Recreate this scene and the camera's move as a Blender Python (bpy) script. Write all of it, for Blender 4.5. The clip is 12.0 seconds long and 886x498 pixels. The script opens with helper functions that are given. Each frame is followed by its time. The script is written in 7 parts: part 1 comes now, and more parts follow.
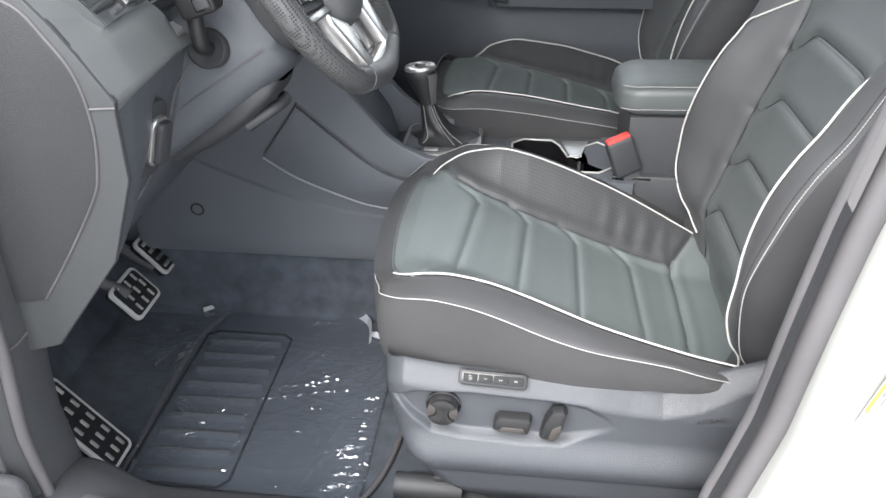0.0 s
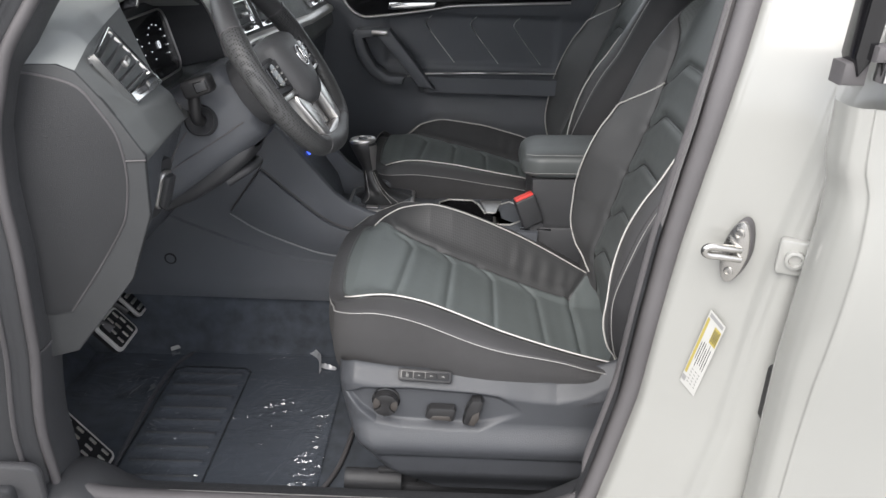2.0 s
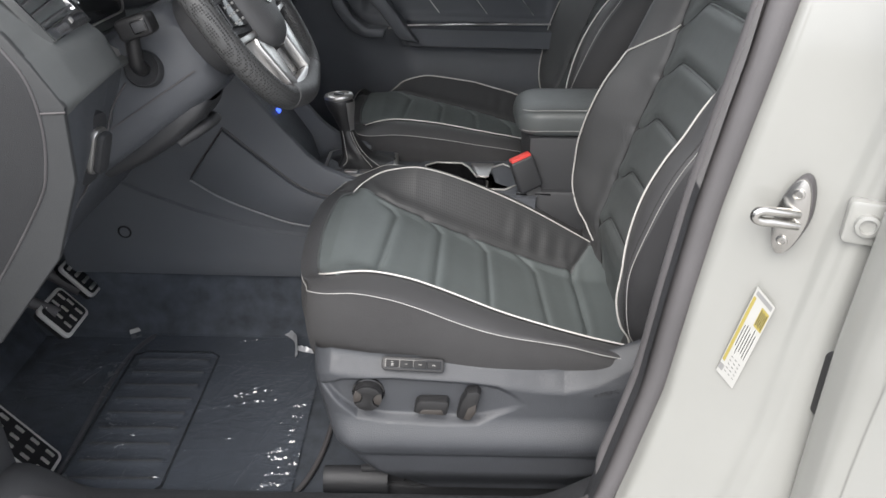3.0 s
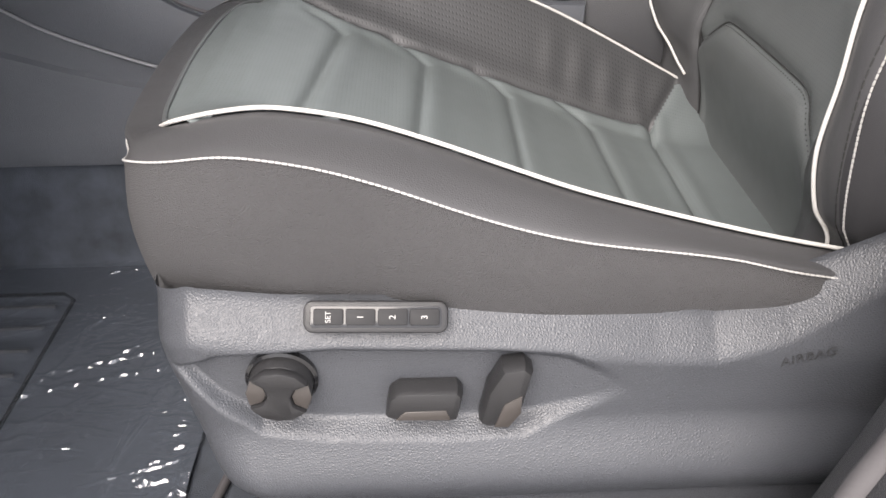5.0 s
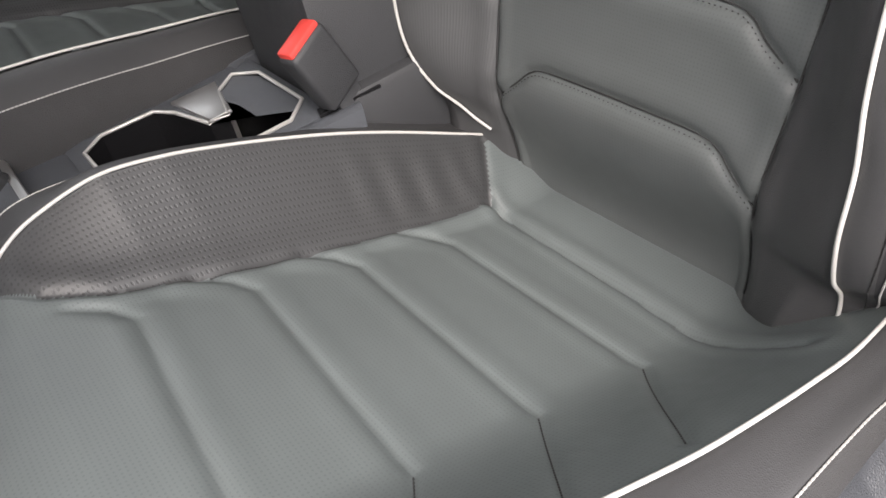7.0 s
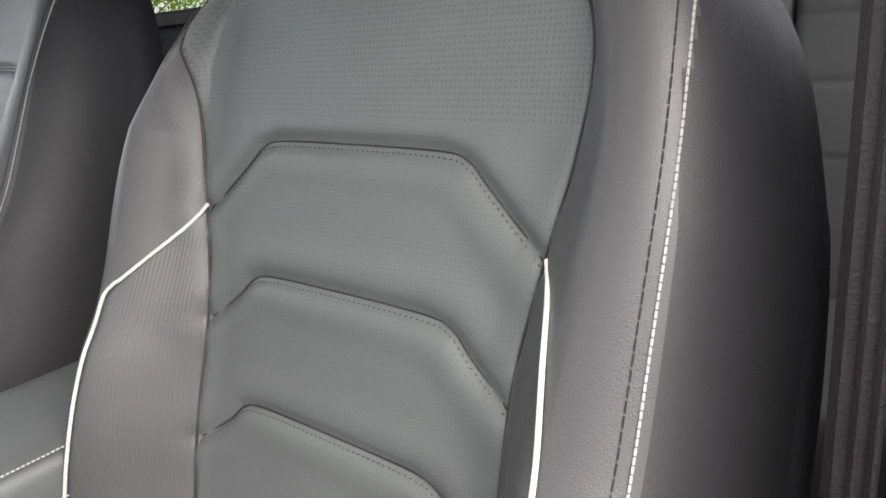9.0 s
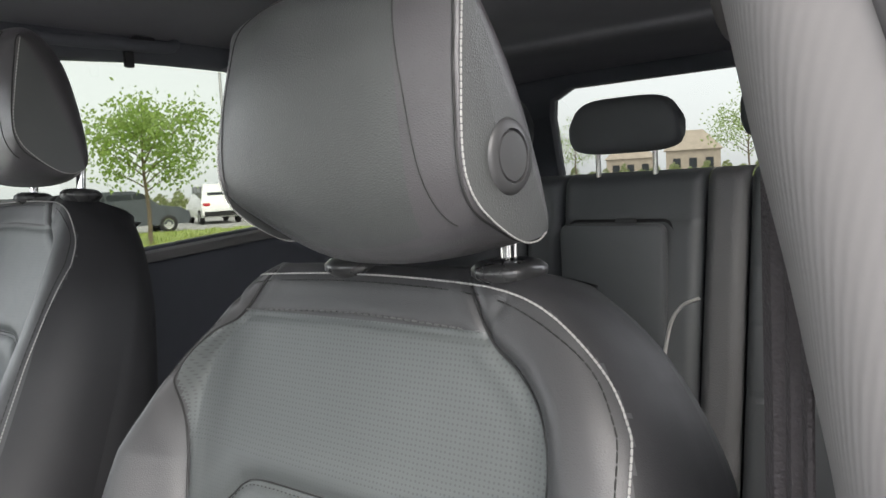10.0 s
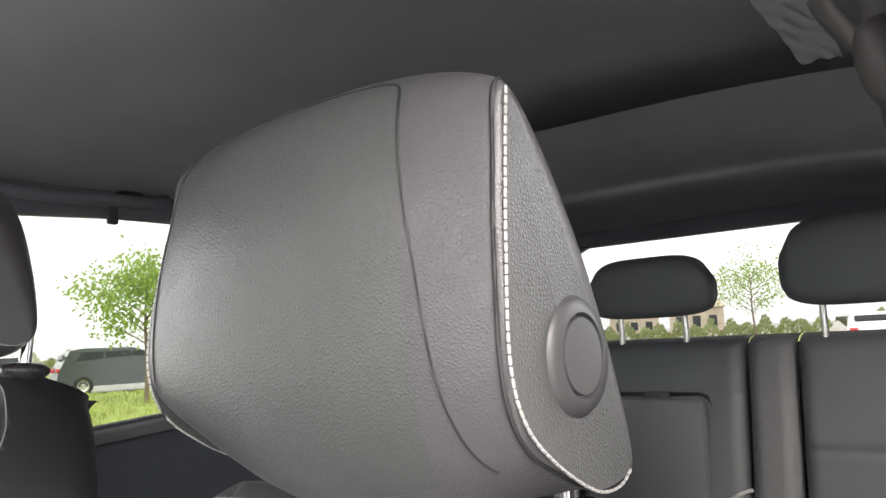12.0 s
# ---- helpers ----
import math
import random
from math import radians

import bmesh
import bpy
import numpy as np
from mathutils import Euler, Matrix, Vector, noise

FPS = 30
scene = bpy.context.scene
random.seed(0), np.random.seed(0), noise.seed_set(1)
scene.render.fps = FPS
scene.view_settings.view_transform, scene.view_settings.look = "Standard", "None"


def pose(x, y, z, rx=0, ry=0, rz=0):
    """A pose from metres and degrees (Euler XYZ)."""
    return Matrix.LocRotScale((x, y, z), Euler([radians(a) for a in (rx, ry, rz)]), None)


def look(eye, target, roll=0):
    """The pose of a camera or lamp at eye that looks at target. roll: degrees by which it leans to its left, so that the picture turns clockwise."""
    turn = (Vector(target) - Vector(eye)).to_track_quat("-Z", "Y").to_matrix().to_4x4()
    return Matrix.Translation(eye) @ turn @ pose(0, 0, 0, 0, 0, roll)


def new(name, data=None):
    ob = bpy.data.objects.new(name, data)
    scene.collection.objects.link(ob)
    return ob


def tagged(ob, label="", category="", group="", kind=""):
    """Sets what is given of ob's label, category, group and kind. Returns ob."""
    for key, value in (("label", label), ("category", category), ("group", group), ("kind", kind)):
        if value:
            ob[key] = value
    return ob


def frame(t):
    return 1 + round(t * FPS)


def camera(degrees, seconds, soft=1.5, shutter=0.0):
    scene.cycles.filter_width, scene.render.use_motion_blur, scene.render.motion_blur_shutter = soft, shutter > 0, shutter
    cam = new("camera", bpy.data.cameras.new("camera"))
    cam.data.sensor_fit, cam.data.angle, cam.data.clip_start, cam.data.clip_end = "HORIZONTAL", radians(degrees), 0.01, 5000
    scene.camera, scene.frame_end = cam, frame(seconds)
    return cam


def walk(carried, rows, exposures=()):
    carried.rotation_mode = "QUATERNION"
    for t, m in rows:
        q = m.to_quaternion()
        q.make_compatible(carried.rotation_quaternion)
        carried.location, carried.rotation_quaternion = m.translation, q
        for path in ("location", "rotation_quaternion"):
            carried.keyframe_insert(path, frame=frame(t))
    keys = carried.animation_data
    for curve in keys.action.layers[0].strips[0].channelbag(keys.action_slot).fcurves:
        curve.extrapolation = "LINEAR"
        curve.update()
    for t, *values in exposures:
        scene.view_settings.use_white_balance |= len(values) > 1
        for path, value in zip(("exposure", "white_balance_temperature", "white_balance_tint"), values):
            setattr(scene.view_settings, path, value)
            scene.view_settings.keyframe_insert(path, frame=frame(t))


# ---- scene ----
cam = camera(61.6, 12.0)
PATH = [
    (0, (0.081, -1.384, 1.325), (-0.109, 0.303, 0.268), -0.4),
    (0.5, (0.09, -1.574, 1.385), (-0.015, 0.175, 0.421), 0.8),
    (1, (0.088, -1.657, 1.395), (0.028, 0.124, 0.487), 1.4),
    (1.2, (0.099, -1.671, 1.41), (0.037, 0.111, 0.505), 1.2),
    (1.5, (0.09, -1.676, 1.396), (0.057, 0.12, 0.516), 1.7),
    (2, (0.099, -1.678, 1.395), (0.077, 0.125, 0.53), 1.7),
    (2.5, (0.107, -1.662, 1.393), (0.09, 0.138, 0.521), 1.5),
    (3, (0.091, -1.517, 1.318), (0.112, 0.247, 0.378), 1.6),
    (3.2, (0.091, -1.447, 1.231), (0.117, 0.312, 0.279), 1.4),
    (4.8, (0.091, -0.999, 0.957), (0.151, 0.661, -0.156), 0.6),
    (5, (0.092, -0.998, 0.958), (0.151, 0.644, -0.182), -0.5),
    (5.5, (0.056, -0.984, 0.967), (0.165, 0.62, -0.222), -5.3),
    (6, (-0.058, -0.858, 1.020), (0.253, 0.631, -0.278), -9.3),
    (6.5, (-0.061, -0.720, 1.032), (0.506, 0.651, -0.308), -11.4),
    (6.7, (-0.043, -0.700, 1.041), (0.617, 0.631, -0.298), -12.0),
    (8.3, (0.152, -0.67, 1.071), (1.419, 0.582, 0.161), -7.2),
    (8.5, (0.155, -0.668, 1.111), (1.493, 0.553, 0.263), -6.0),
    (8.8, (0.176, -0.683, 1.159), (1.584, 0.551, 0.455), -5.3),
    (9, (0.186, -0.694, 1.19), (1.632, 0.554, 0.596), -4.7),
    (9.3, (0.174, -0.71, 1.26), (1.691, 0.498, 0.77), -4.2),
    (9.5, (0.177, -0.721, 1.281), (1.711, 0.51, 0.916), -3.9),
    (10, (0.181, -0.72, 1.345), (1.741, 0.518, 1.166), -3.2),
    (10.5, (0.229, -0.673, 1.369), (1.798, 0.565, 1.307), -2.4),
    (11, (0.28, -0.626, 1.371), (1.856, 0.605, 1.381), -2.3),
    (11.5, (0.298, -0.615, 1.365), (1.87, 0.618, 1.463), -2.5),
    (12, (0.3, -0.615, 1.367), (1.864, 0.609, 1.607), -2.9),
]

# exposure follows the clip: brighter inside the cabin
walk(cam, [(t, look(eye, target, roll)) for t, eye, target, roll in PATH],
     exposures=[(0.0, 2.12, 6350, 10), (0.5, 1.5, 6420, 9), (1.2, 1.24, 6470, 10), (2.5, 1.15, 6550, 12), (3.2, 1.24, 6520, 11), (4.8, 1.8, 6800, 15), (5.5, 1.85, 6800, 15), (6.0, 1.7, 6800, 15), (6.7, 1.75, 6800, 15), (8.3, 2.1, 6800, 13), (9.0, 2.2, 6800, 13), (9.5, 2.22, 6700, 11), (10.0, 2.28, 6700, 11), (10.5, 2.5, 6650, 10), (11.0, 2.75, 6750, 12), (12.0, 2.85, 6900, 14)])

# ---- daylight: bright overcast sky ----
world = bpy.data.worlds.new("overcast")
scene.world = world
world.use_nodes = True
wn, wl = world.node_tree.nodes, world.node_tree.links
sky = wn.new("ShaderNodeTexSky")
sky.sky_type = 'NISHITA'
sky.sun_disc = False
sky.sun_elevation = radians(43)
sky.sun_rotation = radians(255)
sky.dust_density = 2.0
sky.air_density = 1.0
pale = wn.new("ShaderNodeHueSaturation")
pale.inputs["Saturation"].default_value = 0.18
bg = wn["Background"]
bg.inputs["Strength"].default_value = 0.195
wl.new(sky.outputs[0], pale.inputs["Color"])
cloud = wn.new("ShaderNodeMix")
cloud.data_type = 'RGBA'
cloud.inputs["Factor"].default_value = 0.65
cloud.inputs["B"].default_value = (5.75, 6.0, 6.5, 1)
wl.new(pale.outputs[0], cloud.inputs["A"])
wl.new(cloud.outputs["Result"], bg.inputs["Color"])
sun = new("sun", bpy.data.lights.new("sun", 'SUN'))
sun.data.energy = 2.3
sun.data.angle = radians(50)
sun.data.color = (1.0, 0.955, 0.89)
sun.matrix_world = look((-1.6, -4.2, 5.2), (0, 0, 0.6))


# ---- materials ----
def mat(name, color, rough=0.5, metal=0.0, bump=0.0, bump_scale=400.0, vary=0.12, vary_scale=6.0, coat=0.0, spec=0.5, kind="noise", wear=0.06, relief=0.0012):
    m = bpy.data.materials.new(name)
    m.use_nodes = True
    n, l = m.node_tree.nodes, m.node_tree.links
    b = n["Principled BSDF"]
    b.inputs["Metallic"].default_value = metal
    b.inputs["Coat Weight"].default_value = coat
    b.inputs["Coat Roughness"].default_value = 0.08
    b.inputs["Specular IOR Level"].default_value = spec
    co = n.new("ShaderNodeTexCoord")
    big = n.new("ShaderNodeTexNoise")
    big.inputs["Scale"].default_value = vary_scale
    big.inputs["Detail"].default_value = 6
    l.new(co.outputs["Object"], big.inputs["Vector"])
    ramp = n.new("ShaderNodeMapRange")
    ramp.inputs["From Min"].default_value, ramp.inputs["From Max"].default_value = 0.3, 0.7
    ramp.inputs["To Min"].default_value, ramp.inputs["To Max"].default_value = 1 - vary, 1 + vary
    l.new(big.outputs["Fac"], ramp.inputs["Value"])
    mul = n.new("ShaderNodeVectorMath")
    mul.operation = 'SCALE'
    mul.inputs[0].default_value = color
    l.new(ramp.outputs[0], mul.inputs["Scale"])
    l.new(mul.outputs[0], b.inputs["Base Color"])
    fine = n.new("ShaderNodeTexNoise")
    fine.inputs["Scale"].default_value = vary_scale * 9
    fine.inputs["Detail"].default_value = 4
    l.new(co.outputs["Object"], fine.inputs["Vector"])
    rr = n.new("ShaderNodeMapRange")
    rr.inputs["To Min"].default_value, rr.inputs["To Max"].default_value = max(0.02, rough - wear), min(1, rough + wear)
    l.new(fine.outputs["Fac"], rr.inputs["Value"])
    l.new(rr.outputs[0], b.inputs["Roughness"])
    if bump:
        if kind == "noise":
            tex = n.new("ShaderNodeTexNoise")
            tex.inputs["Detail"].default_value = 3
            out = tex.outputs["Fac"]
        elif kind == "weave":
            tex = n.new("ShaderNodeTexNoise")
            tex.inputs["Detail"].default_value = 1
            out = tex.outputs["Fac"]
        else:
            tex = n.new("ShaderNodeTexVoronoi")
            if kind == "leather":
                tex.feature = 'DISTANCE_TO_EDGE'
            out = tex.outputs["Distance"]
        tex.inputs["Scale"].default_value = bump_scale
        l.new(co.outputs["Object"], tex.inputs["Vector"])
        bm_ = n.new("ShaderNodeBump")
        bm_.inputs["Strength"].default_value = bump
        bm_.inputs["Distance"].default_value = relief
        l.new(out, bm_.inputs["Height"])
        l.new(bm_.outputs[0], b.inputs["Normal"])
    return m


LEATHER = mat("seat_leather", (0.085, 0.092, 0.093), 0.40, bump=0.22, bump_scale=620, kind="leather", vary=0.08)
LEATHER_BROWN = mat("bolster_leather", (0.050, 0.050, 0.052), 0.44, spec=0.55, bump=0.22, bump_scale=620, kind="leather", vary=0.08)
# bolster leather again, with the shade on the backrest's flanks in its colour
SHADED_LEATHER = mat("shaded_shell_leather", (0.027, 0.027, 0.029), 0.52, spec=0.38, bump=0.22, bump_scale=620, kind="leather", vary=0.08)
HEAD_LEATHER = mat("headrest_leather", (0.080, 0.076, 0.080), 0.31, bump=0.26, bump_scale=620, kind="leather", vary=0.10, vary_scale=14)
HEAD_PANEL = mat("headrest_panel_leather", (0.076, 0.079, 0.078), 0.36, bump=0.30, bump_scale=560, kind="leather", vary=0.10, vary_scale=10)
CLOTH = mat("seat_side_cloth", (0.046, 0.0455, 0.047), 0.85, relief=0.0018, bump=1.0, bump_scale=1150, kind="weave", vary=0.10)
PIPE = mat("white_piping", (0.50, 0.49, 0.47), 0.45, vary=0.05)
THREAD = mat("white_thread", (0.36, 0.355, 0.345), 0.6, vary=0.08, vary_scale=60)
THREAD_DARK = mat("dark_thread", (0.02, 0.02, 0.02), 0.6)
PLASTIC = mat("trim_plastic", (0.074, 0.074, 0.077), 0.38, bump=0.6, bump_scale=560, kind="leather", vary=0.08)
SEAT_TRIM = mat("seat_trim_plastic", (0.044, 0.047, 0.053), 0.42, bump=0.5, bump_scale=480, kind="leather", vary=0.08)
PLASTIC_DARK = mat("dark_plastic", (0.036, 0.037, 0.040), 0.48, bump=0.5, bump_scale=600, kind="leather", vary=0.08)
GLOSS_BLACK = mat("gloss_black", (0.010, 0.010, 0.011), 0.12, vary=0.05)
RUBBER = mat("rubber", (0.080, 0.076, 0.079), 0.62, bump=0.2, bump_scale=300, vary=0.15)
CHROME = mat("chrome", (0.80, 0.80, 0.80), 0.16, metal=1.0, vary=0.04)
STRIKER = mat("striker_metal", (0.46, 0.45, 0.43), 0.24, metal=1.0, vary=0.05)
STEEL = mat("brushed_steel", (0.80, 0.78, 0.74), 0.42, metal=1.0, vary=0.06, bump=0.05, bump_scale=500)
SATIN = mat("satin_silver", (0.55, 0.54, 0.53), 0.34, metal=0.9, vary=0.05)
PAINT = mat("white_paint", (0.246, 0.248, 0.234), 0.22, vary=0.02, coat=0.6, wear=0.02)
CARPET = mat("carpet", (0.052, 0.060, 0.073), 0.95, bump=0.9, bump_scale=700, vary=0.3, vary_scale=25)
KEY = mat("key_plastic", (0.012, 0.012, 0.013), 0.6, spec=0.3, vary=0.05)
KICK = mat("kick_panel_plastic", (0.046, 0.047, 0.050), 0.46, spec=0.38, bump=0.5, bump_scale=600, kind="leather", vary=0.08)
MAT_RUBBER = mat("floor_mat_pile", (0.048, 0.056, 0.070), 0.75, bump=0.9, bump_scale=900, vary=0.2)
HEADLINER = mat("headliner_cloth", (0.265, 0.262, 0.285), 0.95, bump=0.4, bump_scale=1200, vary=0.08)
WEBBING = mat("belt_webbing", (0.036, 0.031, 0.034), 0.7, bump=0.8, bump_scale=420, kind="weave", vary=0.08)
RED = mat("red_button", (0.65, 0.06, 0.05), 0.4, vary=0.05)
YELLOW = mat("label_yellow", (0.28, 0.23, 0.055), 0.5, vary=0.05)
PAPER = mat("label_paper", (0.34, 0.34, 0.325), 0.5, vary=0.04)
INK = mat("label_ink", (0.08, 0.08, 0.09), 0.6)
ALU = mat("brushed_aluminium", (0.62, 0.61, 0.59), 0.38, metal=0.45, vary=0.05)
SWITCH = mat("switch_plastic", (0.020, 0.020, 0.021), 0.38, spec=0.35, bump=0.2, bump_scale=700, kind="leather", vary=0.06)
CAP_GREY = mat("end_cap_plastic", (0.028, 0.029, 0.031), 0.46, spec=0.3, bump=0.5, bump_scale=600, kind="leather", vary=0.08)
CONSOLE = mat("console_plastic", (0.080, 0.086, 0.097), 0.40, bump=0.6, bump_scale=600, kind="leather", vary=0.08)
DOOR_GREY = mat("door_plastic", (0.086, 0.092, 0.103), 0.5, bump=0.5, bump_scale=600, kind="leather", vary=0.08)
# dash top: daylight from the windscreen is put into this lighter colour
LIT_GREEN_GREY = mat("dash_top_soft_lit", (0.29, 0.305, 0.30), 0.55, bump=0.35, bump_scale=800, kind="leather", vary=0.06)


def punched(name, color, flat, scale=300.0, hole=0.84):
    """Leather with rows of fine punched holes."""
    m = mat(name, color, 0.46, vary=0.08)
    n, l = m.node_tree.nodes, m.node_tree.links
    b = n["Principled BSDF"]
    vo, co, st, bp, mu = n.new("ShaderNodeTexVoronoi"), n.new("ShaderNodeTexCoord"), n.new("ShaderNodeMapRange"), n.new("ShaderNodeBump"), n.new("ShaderNodeVectorMath")
    vo.inputs["Scale"].default_value = scale
    vo.inputs["Randomness"].default_value = 0.12
    fl = n.new("ShaderNodeVectorMath")
    fl.operation = 'MULTIPLY'
    fl.inputs[1].default_value = flat
    l.new(co.outputs["Object"], fl.inputs[0])
    l.new(fl.outputs[0], vo.inputs["Vector"])
    vo.voronoi_dimensions = '3D'
    st.inputs["From Min"].default_value, st.inputs["From Max"].default_value = 0.16, 0.30
    st.inputs["To Min"].default_value = hole
    l.new(vo.outputs["Distance"], st.inputs["Value"])
    old = b.inputs["Base Color"].links[0].from_socket
    mu.operation = 'SCALE'
    l.new(old, mu.inputs[0])
    l.new(st.outputs[0], mu.inputs["Scale"])
    l.new(mu.outputs[0], b.inputs["Base Color"])
    bp.inputs["Distance"].default_value, bp.inputs["Strength"].default_value = 0.0010, 0.4
    l.new(st.outputs[0], bp.inputs["Height"])
    l.new(bp.outputs[0], b.inputs["Normal"])
    return m


LEATHER_DOT = punched("punched_leather", (0.114, 0.130, 0.131), (1, 1, 0))
LEATHER_DOT_BACK = punched("punched_back_leather", (0.092, 0.100, 0.100), (0, 1, 1), 300.0, 0.88)
LEATHER_DOT_TOP = punched("punched_top_leather", (0.092, 0.100, 0.100), (0, 1, 1), 265.0, 0.72)
BOLSTER_DOT = punched("punched_bolster_leather", (0.045, 0.046, 0.048), (1, 1, 0), 250.0, 0.62)


def ribbed(m, across, period, depth):
    """Fine raised ribs on a material, side by side along one axis."""
    n, l = m.node_tree.nodes, m.node_tree.links
    wv, co, bp = n.new("ShaderNodeTexWave"), n.new("ShaderNodeTexCoord"), n.new("ShaderNodeBump")
    wv.bands_direction = across
    wv.inputs["Scale"].default_value = math.pi / (10 * period)
    wv.inputs["Distortion"].default_value = 0.4
    l.new(co.outputs["Object"], wv.inputs["Vector"])
    bp.inputs["Distance"].default_value, bp.inputs["Strength"].default_value = depth, 0.7
    l.new(wv.outputs["Fac"], bp.inputs["Height"])
    sock = n["Principled BSDF"].inputs["Normal"]
    if sock.links:
        l.new(sock.links[0].from_socket, bp.inputs["Normal"])
    l.new(bp.outputs[0], sock)
    return m


BOLSTER_RIB = ribbed(mat("ribbed_bolster_leather", (0.060, 0.061, 0.063), 0.46, vary=0.08), 'Y', 0.0022, 0.00016)
LEATHER_REAR = mat("rear_bench_leather", (0.082, 0.087, 0.092), 0.5, bump=0.5, bump_scale=480, kind="leather", vary=0.08)


def glass(name, tint, rough=0.0):
    m = bpy.data.materials.new(name)
    m.use_nodes = True
    n, l = m.node_tree.nodes, m.node_tree.links
    n.remove(n["Principled BSDF"])
    tr, gl, mx, fr = n.new("ShaderNodeBsdfTransparent"), n.new("ShaderNodeBsdfGlossy"), n.new("ShaderNodeMixShader"), n.new("ShaderNodeFresnel")
    tr.inputs["Color"].default_value = (*tint, 1)
    gl.inputs["Roughness"].default_value = rough
    fr.inputs["IOR"].default_value = 1.45
    l.new(fr.outputs[0], mx.inputs[0])
    l.new(tr.outputs[0], mx.inputs[1])
    l.new(gl.outputs[0], mx.inputs[2])
    l.new(mx.outputs[0], n["Material Output"].inputs["Surface"])
    return m


GLASS = glass("clear_glass", (0.93, 0.95, 0.94))
PRIVACY = glass("privacy_glass", (0.172, 0.179, 0.169))
SIDE_PRIVACY = glass("side_privacy_glass", (0.42, 0.434, 0.410))


# ---- mesh helpers ----
def smooth_path(pts, n, closed=False):
    """Catmull-Rom through the points, n samples."""
    p = np.array(pts, float)
    k = len(p)
    if closed:
        q = np.vstack([p[-1], p, p[0], p[1]])
        segs = k
    else:
        q = np.vstack([2 * p[0] - p[1], p, 2 * p[-1] - p[-2]])
        segs = k - 1
    out = []
    for u in np.linspace(0, segs, n, endpoint=not closed):
        i = min(int(u), segs - 1)
        f = u - i
        a, b, c, d = q[i], q[i + 1], q[i + 2], q[i + 3]
        out.append(0.5 * (2 * b + (c - a) * f + (2 * a - 5 * b + 4 * c - d) * f * f + (3 * b - a - 3 * c + d) * f ** 3))
    return np.array(out)


def finish(me, material, smooth=40.0):
    if material:
        me.materials.append(material)
    if smooth:
        me.polygons.foreach_set("use_smooth", [True] * len(me.polygons))
        me.set_sharp_from_angle(angle=radians(smooth))
    me.update()
    return me


def place(name, me, parent=None, label=""):
    ob = new(name, me)
    if parent:
        ob.parent = parent
    if label:
        ob["label"] = label
    return ob


def part(name, bm, material, parent=None, label="", smooth=40.0):
    """One bmesh as one mesh object."""
    bmesh.ops.recalc_face_normals(bm, faces=bm.faces)
    me = bpy.data.meshes.new(name)
    bm.to_mesh(me)
    bm.free()
    return place(name, finish(me, material, smooth), parent, label)


def sheet_mesh(name, V, material, wrap_u=False, wrap_v=False, smooth=60.0, flip=False):
    """A mesh from a grid of points (n, m, 3)."""
    n, m = V.shape[:2]
    idx = np.arange(n * m).reshape(n, m)
    a = idx if wrap_u else idx[:-1]
    b = np.roll(idx, -1, 0) if wrap_u else idx[1:]
    if wrap_v:
        q = np.stack([a, np.roll(a, -1, 1), np.roll(b, -1, 1), b], -1)
    else:
        q = np.stack([a[:, :-1], a[:, 1:], b[:, 1:], b[:, :-1]], -1)
    q = q.reshape(-1, 4)
    if flip:
        q = q[:, ::-1]
    me = bpy.data.meshes.new(name)
    me.from_pydata(V.reshape(-1, 3).tolist(), [], q.tolist())
    return finish(me, material, smooth)


def sheet(name, V, material, parent=None, label="", **kw):
    return place(name, sheet_mesh(name, np.asarray(V, float), material, **kw), parent, label)


def tube_grid(path, r, n=8):
    path = np.asarray(path, float)
    t = np.gradient(path, axis=0)
    t /= np.linalg.norm(t, axis=1)[:, None] + 1e-12
    ref = np.array([0, 0, 1.0])
    rings = []
    u = None
    for p, d in zip(path, t):
        if u is None:
            u = np.cross(d, ref if abs(d[2]) < 0.9 else [1, 0, 0])
        u = u - d * np.dot(u, d)
        u /= np.linalg.norm(u)
        w = np.cross(d, u)
        ang = np.linspace(0, 2 * math.pi, n, endpoint=False)
        rings.append(p + r * (np.cos(ang)[:, None] * u + np.sin(ang)[:, None] * w))
    return np.array(rings)


def tube(name, path, r, material, parent=None, label="", n=8):
    return sheet(name, tube_grid(path, r, n), material, parent, label, wrap_v=True)


def box_bm(size, center=(0, 0, 0), bevel=0.004, seg=2, m=None):
    bm = bmesh.new()
    bmesh.ops.create_cube(bm, size=1)
    bmesh.ops.scale(bm, vec=size, verts=bm.verts)
    if bevel:
        bmesh.ops.bevel(bm, geom=bm.edges, offset=min(bevel, 0.45 * min(size)), segments=seg, profile=0.5, affect='EDGES')
    bmesh.ops.translate(bm, vec=center, verts=bm.verts)
    if m is not None:
        bmesh.ops.transform(bm, matrix=m, verts=bm.verts)
    return bm


def box(name, size, center, material, parent=None, label="", bevel=0.004, seg=2, m=None):
    return part(name, box_bm(size, center, bevel, seg, m), material, parent, label)


